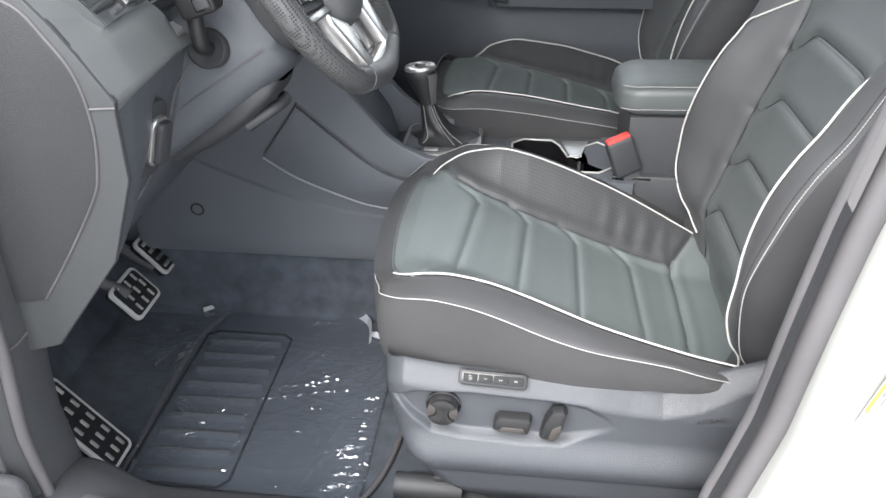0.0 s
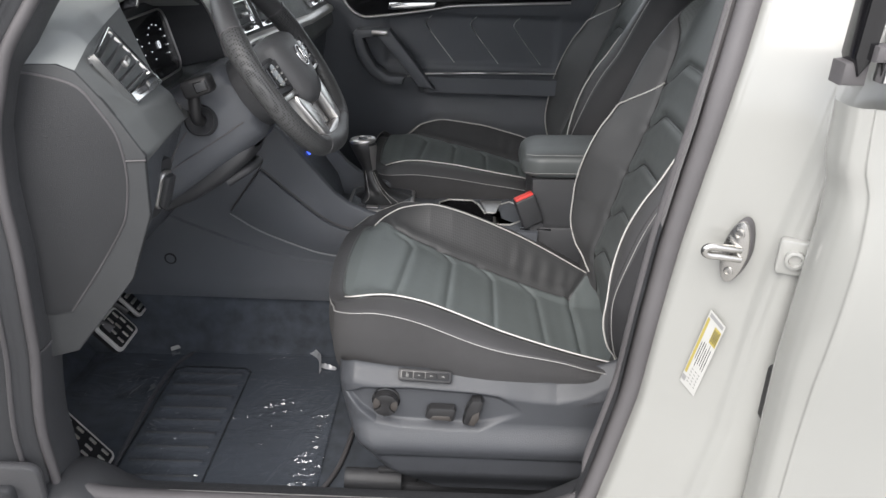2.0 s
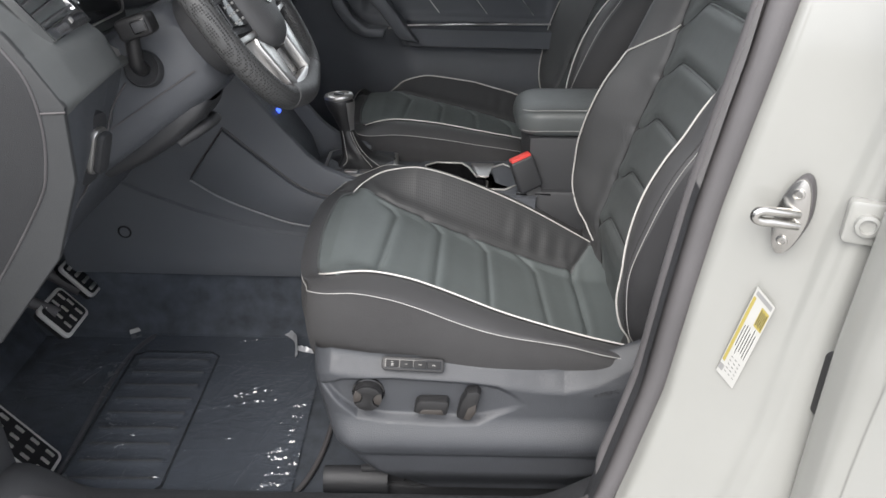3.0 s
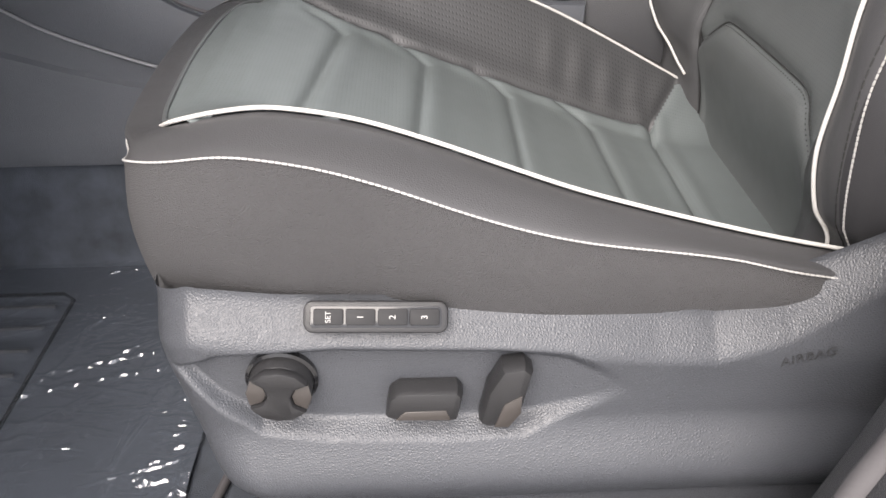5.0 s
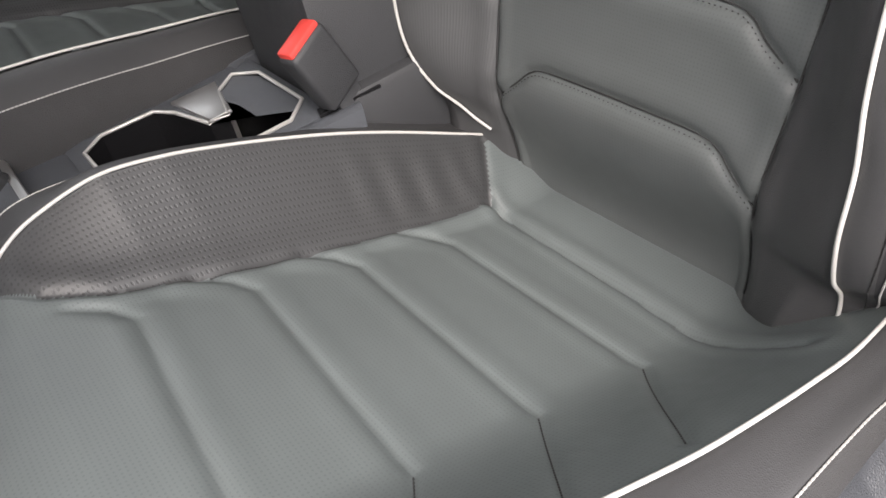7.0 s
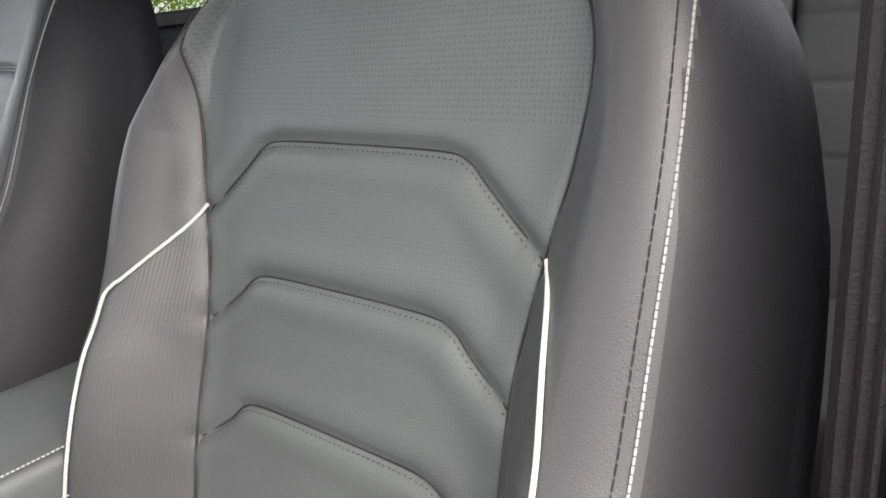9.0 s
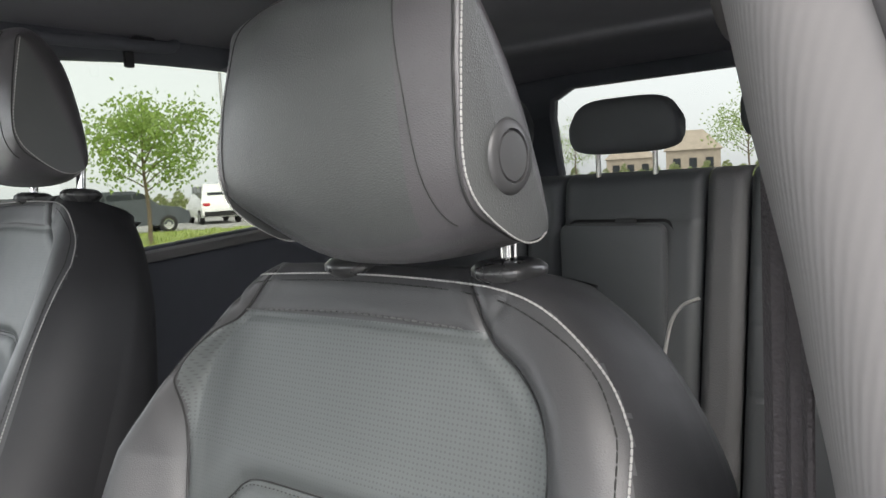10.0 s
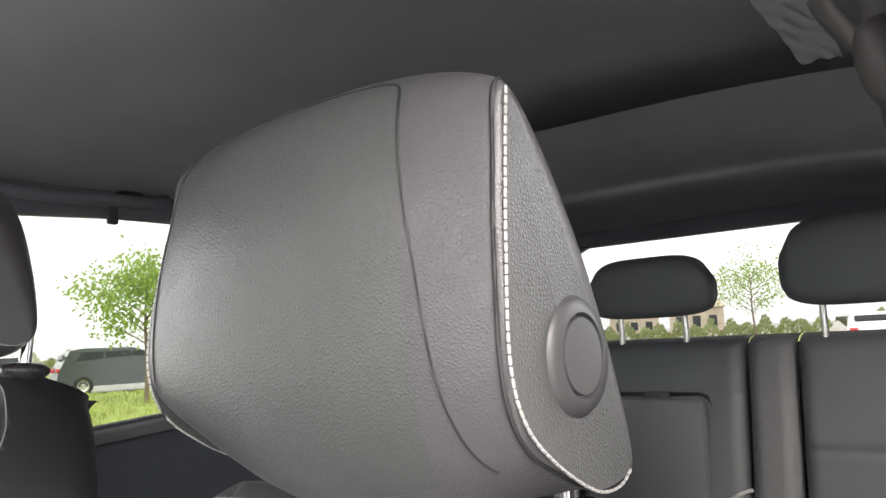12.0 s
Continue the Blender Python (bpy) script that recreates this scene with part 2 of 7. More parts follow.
def slab_bm(outline, axis, lo, hi, bevel=0.003, seg=2):
    """Extrudes a closed outline (pairs in the other two axes) from lo to hi along an axis (0, 1 or 2)."""
    bm = bmesh.new()

    def p3(p, w):
        q = [p[0], p[1]]
        q.insert(axis, w)
        return q
    vs = [bm.verts.new(p3(p, lo)) for p in outline]
    f = bm.faces.new(vs)
    r = bmesh.ops.extrude_face_region(bm, geom=[f])
    d = [0, 0, 0]
    d[axis] = hi - lo
    bmesh.ops.translate(bm, vec=d, verts=[v for v in r["geom"] if isinstance(v, bmesh.types.BMVert)])
    if bevel:
        edges = [e for e in bm.edges if abs(e.verts[0].co[axis] - e.verts[1].co[axis]) < 1e-6]
        bmesh.ops.bevel(bm, geom=edges, offset=bevel, segments=seg, profile=0.5, affect='EDGES')
    return bm


def slab(name, outline, axis, lo, hi, material, parent=None, label="", bevel=0.003, smooth=35.0):
    return part(name, slab_bm(outline, axis, lo, hi, bevel), material, parent, label, smooth)


def lathe_grid(profile, n=32):
    """Rings about z from (radius, height) pairs."""
    ang = np.linspace(0, 2 * math.pi, n, endpoint=False)
    return np.array([[(r * math.cos(a), r * math.sin(a), z) for a in ang] for r, z in profile])


def moved(V, m):
    V = np.asarray(V, float)
    R, t = np.array(m.to_3x3()), np.array(m.translation)
    return V @ R.T + t


def stitches(name, path, material, length, gap, width, parent=None, label="", across=None, lift=0.0006):
    """A row of small raised stitches along a path, one joined mesh."""
    path = np.asarray(path, float)
    seg = np.linalg.norm(np.diff(path, axis=0), axis=1)
    s = np.concatenate([[0], np.cumsum(seg)])
    verts, faces = [], []
    up = np.array(across if across is not None else (0, 0, 1.0), float)
    for s0 in np.arange(0, s[-1] - length, length + gap):
        a = np.array([np.interp(s0, s, path[:, i]) for i in range(3)])
        b = np.array([np.interp(s0 + length, s, path[:, i]) for i in range(3)])
        d = (b - a) / (np.linalg.norm(b - a) + 1e-9)
        w = np.cross(d, up)
        w /= np.linalg.norm(w) + 1e-9
        k = len(verts)
        nrm = np.cross(w, d)
        for e, sh in ((a, 0.8), (a + d * length * 0.2, 1.0), (b - d * length * 0.2, 1.0), (b, 0.8)):
            for q in range(6):
                an = q * math.pi / 3
                verts.append(e + sh * width * (math.cos(an) * w + math.sin(an) * nrm))
        for r in range(3):
            for q in range(6):
                faces.append((k + r * 6 + q, k + r * 6 + (q + 1) % 6, k + r * 6 + 6 + (q + 1) % 6, k + r * 6 + 6 + q))
        faces.append(tuple(k + q for q in range(6))[::-1])
        faces.append(tuple(k + 18 + q for q in range(6)))
    me = bpy.data.meshes.new(name)
    me.from_pydata([tuple(v) for v in verts], [], faces)
    return place(name, finish(me, material), parent, label)


def empty(name, at=(0, 0, 0)):
    ob = new(name)
    ob.location = at
    ob.empty_display_size = 0.05
    return ob


def thing(name, label, category, group="", kind=""):
    return tagged(empty(name), label, category, group, kind)


def rounded(w, h, r, n=5, cx=0.0, cy=0.0):
    """Outline of a rounded rectangle."""
    out = []
    for sx, sy, a0 in ((1, 1, 0), (-1, 1, 90), (-1, -1, 180), (1, -1, 270)):
        for k in range(n + 1):
            a = radians(a0 + 90 * k / n)
            out.append((cx + sx * (w / 2 - r) + r * math.cos(a), cy + sy * (h / 2 - r) + r * math.sin(a)))
    return out


def sstep(a, b, x):
    t = np.clip((x - a) / (b - a), 0, 1)
    return t * t * (3 - 2 * t)


def seg_dist(px, py, line):
    """Least distance of points to a polyline."""
    best = np.full(np.shape(px), 9.0)
    for (ax, ay), (bx, by) in zip(line[:-1], line[1:]):
        dx, dy = bx - ax, by - ay
        t = np.clip(((px - ax) * dx + (py - ay) * dy) / (dx * dx + dy * dy + 1e-12), 0, 1)
        best = np.minimum(best, np.hypot(px - ax - t * dx, py - ay - t * dy))
    return best


# ---- front seats ----
# cushion: v is the distance from the seat's middle, positive to the door side
PIPE_OUT = [(-0.090, 0.166, 0.729), (-0.070, 0.190, 0.744), (-0.035, 0.199, 0.754), (0.0, 0.205, 0.758), (0.05, 0.211, 0.752), (0.10, 0.217, 0.738), (0.147, 0.223, 0.722), (0.195, 0.229, 0.706),
            (0.244, 0.233, 0.692), (0.293, 0.236, 0.679), (0.343, 0.237, 0.666), (0.42, 0.230, 0.644), (0.50, 0.22, 0.62)]
PIPE_IN = [(-0.075, 0.190, 0.712), (-0.06, 0.201, 0.725), (-0.03, 0.206, 0.745), (0.0, 0.209, 0.755), (0.05, 0.210, 0.761), (0.1, 0.210, 0.751),
           (0.15, 0.210, 0.734), (0.2, 0.210, 0.714), (0.25, 0.210, 0.692), (0.3, 0.210, 0.667), (0.35, 0.209, 0.640), (0.42, 0.205, 0.602), (0.50, 0.2, 0.56)]
PANEL = [(-0.12, 0.716), (-0.105, 0.722), (-0.08, 0.727), (-0.05, 0.724), (0.0, 0.708), (0.1, 0.667), (0.2, 0.624), (0.3, 0.581), (0.37, 0.556), (0.40, 0.553), (0.50, 0.545)]
FRONT_V = [(-0.205, -0.058), (-0.19, -0.075), (-0.16, -0.09), (-0.1, -0.102), (0.0, -0.107), (0.1, -0.101), (0.15, -0.092), (0.18, -0.078), (0.20, -0.058)]
CHEVRONS = [(-0.003, 0.017, 0.056), (0.091, 0.103, 0.058), (0.189, 0.193, 0.072), (0.297, 0.292, 0.092)]


# the passenger's cushion is set flatter
PASSENGER_OUT = [(-0.075, 0.186, 0.668), (-0.055, 0.198, 0.684), (-0.03, 0.203, 0.706), (-0.006, 0.207, 0.724), (0.05, 0.210, 0.739), (0.10, 0.211, 0.736), (0.14, 0.211, 0.731), (0.19, 0.211, 0.724),
                 (0.246, 0.210, 0.710), (0.306, 0.210, 0.694), (0.355, 0.208, 0.674), (0.42, 0.204, 0.645), (0.50, 0.2, 0.60)]
PASSENGER_IN = [(-0.081, 0.180, 0.722), (-0.054, 0.196, 0.736), (-0.02, 0.203, 0.745), (0.016, 0.208, 0.747), (0.052, 0.210, 0.745), (0.10, 0.211, 0.740), (0.138, 0.211, 0.734), (0.173, 0.211, 0.728),
                (0.22, 0.211, 0.720), (0.28, 0.210, 0.710), (0.36, 0.208, 0.692), (0.42, 0.204, 0.670), (0.50, 0.2, 0.64)]
PASSENGER_PANEL = [(-0.12, 0.702), (-0.105, 0.708), (-0.08, 0.713), (-0.05, 0.713), (0.0, 0.704), (0.1, 0.684), (0.2, 0.658), (0.3, 0.626), (0.37, 0.604), (0.40, 0.60), (0.50, 0.59)]


def cushion_z(x, v, pipe_out, pipe_in, panel):
    zp = np.interp(x, *zip(*panel))
    po = [np.interp(x, [p[0] for p in pipe_out], [p[i] for p in pipe_out]) for i in (1, 2)]
    pi = [np.interp(x, [p[0] for p in pipe_in], [p[i] for p in pipe_in]) for i in (1, 2)]
    V = np.where(v > 0, po[0], pi[0])
    Z = np.where(v > 0, po[1], pi[1])
    v0 = np.where(v > 0, 0.095, 0.125)
    f = np.clip((np.abs(v) - v0) / (V - v0), 0, 1.2)
    rise = f * f * (1.9 - 0.9 * f)
    return zp + (Z - zp) * np.minimum(rise, 1.0)


def chevron_lines():
    lines = []
    for xa, xi, de in CHEVRONS:
        lines.append([(xa - de, 0.215), (xa, 0.112), (0.5 * (xa + xi), 0.0), (xi, -0.112), (xi - 0.012, -0.130), (xi - 0.036, -0.143)])
    return lines


def groove(x, v, lines, depth, width):
    d = np.full(np.shape(x), 9.0)
    for ln in lines:
        d = np.minimum(d, seg_dist(x, v, ln))
    return -depth * np.exp(-(d / width) ** 2) + 0.35 * depth * np.exp(-((d - 3.2 * width) / (2.2 * width)) ** 2)


BLUE_LIGHT = mat("blue_light", (0.02, 0.05, 0.5), 0.4)
BLUE_LIGHT.node_tree.nodes["Principled BSDF"].inputs["Emission Color"].default_value = (0.05, 0.12, 1.0, 1)
BLUE_LIGHT.node_tree.nodes["Principled BSDF"].inputs["Emission Strength"].default_value = 1.2
BUTTON = mat("button_plastic", (0.062, 0.062, 0.064), 0.42, vary=0.05)
COLLAR = mat("collar_plastic", (0.035, 0.035, 0.036), 0.28, vary=0.05)


def front_seat(yc, s, name_label, dz=0.0, group="front seats", lines_=(PIPE_OUT, PIPE_IN, PANEL), seam_drop=None, back_shift=-0.033, head_shift=0.027, button=True):
    seat = thing("front_seat", name_label, "car seat", group)

    PO_, PI_, PAN_ = lines_

    def top_z(x, v):
        return cushion_z(x, v, PO_, PI_, PAN_)

    def W(x, v, z):
        return np.stack([x, yc + s * v, z + dz], -1)

    # top of the cushion
    nx, nv = 210, 190
    n = np.linspace(-1, 1, nv)
    n = np.sign(n) * np.abs(n) ** 0.92
    r = np.linspace(0, 1, nx)
    R, N = np.meshgrid(r, n, indexing="ij")
    xf = np.interp(N * 0.2, *zip(*FRONT_V))
    X = xf + R * (0.50 - xf)
    Vw = np.where(N > 0, np.interp(X, [p[0] for p in PO_], [p[1] for p in PO_]), np.interp(X, [p[0] for p in PI_], [p[1] for p in PI_]))
    V = N * np.maximum(Vw, 0.2 * sstep(0.0, -0.05, X))
    Z = top_z(X, V)
    lines = chevron_lines()
    Z = Z + groove(X, V, lines, 0.0035, 0.0045) * sstep(-0.152, -0.138, V)
    Z = Z + groove(X, V, [[(0.372, -0.152), (0.374, -0.06), (0.372, 0.04), (0.368, 0.10), (0.358, 0.2)]], 0.006, 0.004) + groove(X, V, [[(-0.070, -0.203), (-0.028, -0.160), (0.01, -0.146), (0.1, -0.140), (0.2, -0.143), (0.372, -0.152), (0.41, -0.2)]], 0.004, 0.0035)
    # soft creases on the inner bolster near the rear
    Z = Z + 0.0014 * np.sin((X + 0.25 * V) * 170 + 9 * V) * sstep(0.2, 0.27, X) * sstep(0.40, 0.34, X) * sstep(-0.145, -0.165, V) * sstep(-0.205, -0.18, V)
    cushion = sheet("cushion", W(X, V, Z), LEATHER_DOT, seat, "dark grey leather cushion with chevron quilting", flip=s < 0)
    cushion.data.materials.append(BOLSTER_DOT)
    bol = V[:-1, :-1] < -np.interp(X[:-1, :-1], [-0.09, -0.07, -0.028, 0.01, 0.1, 0.2, 0.372, 0.41], [0.3, 0.203, 0.160, 0.146, 0.140, 0.143, 0.152, 0.2])
    cushion.data.polygons.foreach_set("material_index", bol.ravel().astype(int).tolist())

    # sides of the cushion, from the piping round the front and down to the trim
    na = 220
    loop = PO_[:0:-1]
    fr = [(x, v) for v, x in FRONT_V[::-1]][1:-1]
    loop += [(x, v, float(top_z(np.array(x), np.array(v)))) for x, v in fr]
    loop += [(x, -v, z) for x, v, z in PI_[1:]]
    L0 = smooth_path(loop, na)
    tg = np.gradient(L0[:, :2], axis=0)
    tg /= np.linalg.norm(tg, axis=1)[:, None]
    nr = np.stack([tg[:, 1], -tg[:, 0]], 1)
    nr *= np.sign(((nr * (L0[:, :2] - np.array([0.2, 0.0]))).sum(1)))[:, None]
    nr = np.stack([np.convolve(np.pad(nr[:, i], 6, mode="edge"), np.ones(13) / 13, "valid") for i in (0, 1)], 1)
    nr /= np.linalg.norm(nr, axis=1)[:, None]
    side = np.clip(np.abs(nr[:, 1]), 0, 1) ** 2
    xs = L0[:, 0]
    st_z = np.interp(xs, [-0.09, -0.06, 0.0, 0.05, 0.1, 0.15, 0.2, 0.25, 0.3, 0.35, 0.5], [0.730, 0.748, 0.749, 0.741, 0.723, 0.704, 0.689, 0.680, 0.674, 0.673, 0.665])
    if seam_drop:
        st_z = L0[:, 2] - seam_drop
    st_z = side * np.minimum(st_z, L0[:, 2] - 0.006) + (1 - side) * 0.716
    st_z = np.convolve(np.pad(st_z, 7, mode="edge"), np.ones(15) / 15, "valid")
    bot_z = np.interp(xs, [-0.10, -0.06, 0.0, 0.1, 0.2, 0.28, 0.36, 0.5], [0.645, 0.665, 0.656, 0.653, 0.644, 0.634, 0.636, 0.636]) - 0.012
    bot_z = side * bot_z + (1 - side) * 0.60
    slim = 1 - 0.42 * sstep(0.08, 0.34, xs) * (L0[:, 1] > 0)
    lv = [(0.0, L0[:, 2] - 0.002), (0.012, L0[:, 2] - 0.001), (0.028, L0[:, 2] * 0.8 + st_z * 0.2 - 0.001), (0.048 - 0.024 * (1 - side), st_z + 0.003), (0.052 - 0.026 * (1 - side), st_z - 0.004),
          (0.062 - 0.034 * (1 - side), st_z * 0.55 + bot_z * 0.45), (0.060 - 0.045 * (1 - side), bot_z), (0.045 - 0.045 * (1 - side), bot_z - 0.03)]
    ctrl = np.array([np.stack([L0[:, 0] + o * nr[:, 0], L0[:, 1] + o * nr[:, 1], z], -1) for o, z in ((o * slim, z) for o, z in lv)])
    rings = np.array([smooth_path(ctrl[:, i], 50) for i in range(na)])
    k_st = int(round(3.5 / 7 * 49))
    up, lo = rings[:, :k_st + 1], rings[:, k_st:]
    sheet("bolster", W(up[..., 0], up[..., 1], up[..., 2]), LEATHER_BROWN, seat, "dark brown-grey leather bolster", flip=s > 0)
    sheet("cushion_side", W(lo[..., 0], lo[..., 1], lo[..., 2]), CLOTH, seat, "dark woven cloth cushion side", flip=s > 0)
    stl = rings[:, k_st] + np.concatenate([nr, np.zeros((na, 1))], 1) * 0.0012
    stl = W(stl[:, 0], stl[:, 1], stl[:, 2])
    stitches("stitching", stl, THREAD, 0.0036, 0.0005, 0.0008, seat, "thick white stitching", across=(0, 0, 1))
    for pts, sg in ((PO_, 1), (PI_, -1)):
        p = smooth_path(np.array([(x, sg * (v + 0.0004), z + 0.0012) for x, v, z in pts]), 90)
        tube("piping", W(p[:, 0], p[:, 1], p[:, 2]), 0.0016, PIPE, seat, "white piping", n=8)
    fp = smooth_path([(x, v, float(top_z(np.array(x), np.array(v))) + 0.0005) for v, x in FRONT_V[1:-1]], 60)
    tube("front_seam", W(fp[:, 0], fp[:, 1], fp[:, 2]), 0.0022, LEATHER, seat)
    for ln in lines:
        q = smooth_path([(a, b, 0) for a, b in ln[:2]], 30)
        z = top_z(q[:, 0], q[:, 1]) - 0.0030
        stitches("quilt_stitching", W(q[:, 0], q[:, 1], z), THREAD_DARK, 0.003, 0.0012, 0.0006, seat)

    # backrest: h runs up the back, d towards the front
    base, upv, fw = np.array([0.400, 0.600]), np.array([0.274, 0.962]), np.array([-0.962, 0.274])

    def WB(h, v, d):
        h, v, d = np.broadcast_arrays(h, v, d)
        x = base[0] + h * upv[0] + d * fw[0]
        z = base[1] + h * upv[1] + d * fw[1]
        return W(x, v + VB, z)

    VB = back_shift
    HALF = [(-0.05, 0.270), (0.05, 0.288), (0.2, 0.298), (0.46, 0.296), (0.52, 0.291), (0.58, 0.279), (0.62, 0.262), (0.66, 0.234), (0.685, 0.208), (0.70, 0.186), (0.712, 0.164)]
    RIDGE = [(-0.05, 0.0), (0.03, 0.004), (0.06, 0.030), (0.10, 0.054), (0.15, 0.070), (0.20, 0.080), (0.27, 0.085), (0.33, 0.078), (0.39, 0.062), (0.52, 0.045), (0.61, 0.028), (0.66, 0.012), (0.712, 0.0)]
    RV = [(-0.05, 0.185), (0.03, 0.200), (0.06, 0.222), (0.10, 0.235), (0.15, 0.244), (0.20, 0.232), (0.27, 0.218), (0.39, 0.217), (0.52, 0.226), (0.61, 0.208), (0.66, 0.180), (0.712, 0.135)]
    SEAM = [(-0.05, 0.140), (0.07, 0.146), (0.17, 0.153), (0.27, 0.157), (0.385, 0.155), (0.47, 0.168), (0.52, 0.179), (0.57, 0.186), (0.60, 0.184), (0.625, 0.174), (0.645, 0.156), (0.665, 0.130), (0.712, 0.10)]

    def softened(line):
        q = smooth_path([(a, b, 0) for a, b in line], 80)
        return [(float(a), float(b)) for a, b, _ in q]

    HALF, RIDGE, RV, SEAM = (softened(k) for k in (HALF, RIDGE, RV, SEAM))

    def half_at(h, v):
        half = np.interp(h, *zip(*HALF))
        return np.where(v < 0, np.minimum(half, np.interp(h, *zip(*RV)) + 0.045 - 0.058 * sstep(0.44, 0.66, h)), half)

    def front_d(h, v):
        a = np.abs(v)
        half = half_at(h, v)
        ridge = np.interp(h, *zip(*RIDGE))
        seam = np.interp(h, *zip(*SEAM)) - 0.012
        rv = np.minimum(np.maximum(np.interp(h, *zip(*RV)), seam + 0.02), half - 0.024)
        f = np.clip((a - seam) / np.maximum(rv - seam, 0.008), 0, 1)
        d = ridge * f * f * (3 - 2 * f)
        g = np.clip((a - rv) / (half - rv), 0, 1)
        d = d - (0.055 + ridge) * (1 - np.sqrt(np.clip(1 - g ** 2.4, 0, 1)))
        top = np.clip((h - 0.692) / 0.020, 0, 1)
        # the foot of the backrest draws back behind the cushion
        return d - 0.010 * top ** 2.0 - 0.055 * sstep(0.09, -0.04, h) * (1 - f)

    chev = []
    for hc, dr in ((0.530, 0.060), (0.423, 0.045), (0.317, 0.045), (0.208, 0.040), (0.107, 0.040)):
        ve = float(np.interp(hc - dr, *zip(*SEAM))) - 0.003
        chev.append([(hc - dr, -ve), (hc - 0.022, -0.121), (hc - 0.007, -0.104), (hc - 0.001, -0.082), (hc, 0.0), (hc - 0.001, 0.082), (hc - 0.007, 0.104), (hc - 0.022, 0.121), (hc - dr, ve)])
    nh, nw = 260, 220
    h = np.linspace(-0.04, 0.712, nh)
    w = np.linspace(-1, 1, nw)
    H, Wv = np.meshgrid(h, w, indexing="ij")
    half = half_at(H, Wv)
    V = np.sign(Wv) * np.abs(Wv) ** 0.9 * half
    D = front_d(H, V)
    seam_l = [[(hh, sg * vv) for hh, vv in SEAM[1:-1]] for sg in (-1, 1)]
    top_l = [(0.664, -0.127), (0.669, 0.0), (0.664, 0.127)]
    D = D + groove(H, V, chev, 0.0045, 0.0058) + groove(H, V, seam_l, 0.004, 0.0035)
    D = D + groove(H, V, [top_l, [(0.664, -0.127), (0.692, -0.143)], [(0.664, 0.127), (0.692, 0.143)]], 0.002, 0.003)
    panel = sheet("backrest", WB(H, V, D), LEATHER_DOT_BACK, seat, "dark grey leather backrest with chevron quilting", flip=s > 0)
    panel.data.materials.append(LEATHER_BROWN)
    outer = np.abs(V[:-1, :-1]) > np.interp(H[:-1, :-1], *zip(*SEAM))
    outer |= H[:-1, :-1] > 0.667
    panel.data.materials.append(BOLSTER_RIB)
    PI = [(0.02, 0.160), (0.035, 0.182), (0.06, 0.206), (0.10, 0.223), (0.15, 0.229), (0.20, 0.224), (0.27, 0.213), (0.35, 0.213), (0.385, 0.213), (0.398, 0.207), (0.410, 0.198), (0.472, 0.163)]
    index = outer.astype(int)
    inside = (V[:-1, :-1] < 0) & (-V[:-1, :-1] < np.interp(H[:-1, :-1], *zip(*PI))) & (H[:-1, :-1] < 0.472) & (H[:-1, :-1] > 0.02)
    index[outer & inside] = 2
    # the flank outside the stitching takes the shade-darkened leather
    panel.data.materials.append(SHADED_LEATHER)
    hs = [(0.0, 0.245), (0.1, 0.262), (0.2, 0.260), (0.4, 0.256), (0.52, 0.254), (0.60, 0.245), (0.627, 0.236), (0.655, 0.214), (0.684, 0.176), (0.697, 0.137), (0.702, 0.08), (0.704, 0.0)]
    index[((H[:-1, :-1] >= 0.57) & (V[:-1, :-1] > np.interp(H[:-1, :-1], *zip(*hs)) + 0.001)) | ((H[:-1, :-1] < 0.57) & (Wv[:-1, :-1] > 0.862))] = 3
    panel.data.materials.append(LEATHER_DOT_TOP)
    index[(index == 0) & (H[:-1, :-1] > 0.545)] = 4
    panel.data.polygons.foreach_set("material_index", index.ravel().tolist())
    for ln in chev:
        q = smooth_path([(a, c, 0) for a, c in ln], 90)
        tube("quilt_seam", WB(q[:, 0], q[:, 1], front_d(q[:, 0], q[:, 1]) - 0.0040), 0.0009, THREAD_DARK, seat, "dark sewn seam", n=6)
        stitches("quilt_stitching", WB(q[:, 0] - 0.0042, q[:, 1], front_d(q[:, 0], q[:, 1]) - 0.0021), THREAD_DARK, 0.0014, 0.0036, 0.0005, seat, across=(-1, 0, 0.3))
    for ln in seam_l:
        q = smooth_path([(a, c, 0) for a, c in ln], 90)
        tube("panel_seam", WB(q[:, 0], q[:, 1], front_d(q[:, 0], q[:, 1]) - 0.0028), 0.0011, THREAD_DARK, seat, "dark sewn seam", n=6)
    # shell: sides and rear of the backrest
    edge_h = np.linspace(-0.04, 0.712, 120)
    cols = []
    for sg in (1, -1):
        hv = half_at(edge_h, np.full(len(edge_h), float(sg)))
        d0 = front_d(edge_h, sg * hv)
        prof = []
        for k, (dd, dv) in enumerate(((0, 0), (-0.02, 0.004), (-0.05, 0.002), (-0.075, -0.012), (-0.088, -0.04))):
            up_ = sstep(0.38, 0.70, edge_h)
            prof.append(WB(edge_h, sg * (hv + dv - up_ * (0, 0.006, 0.016, 0.026, 0.030)[k]), d0 + dd * (1 - 0.35 * up_)))
        cols.append(prof)
    ring = np.array(cols[0] + [WB(edge_h, v, front_d(edge_h, np.interp(edge_h, *zip(*HALF))) - 0.098 * (1 - 0.35 * sstep(0.38, 0.70, edge_h))) for v in (0.12, 0.0, -0.12)] + cols[1][::-1])
    ring = np.array([smooth_path(ring[:, i], 48) for i in range(ring.shape[1])])
    sheet("back_shell", ring, SHADED_LEATHER, seat, "leather sides and rear of the backrest, darkened for shade", flip=s < 0)
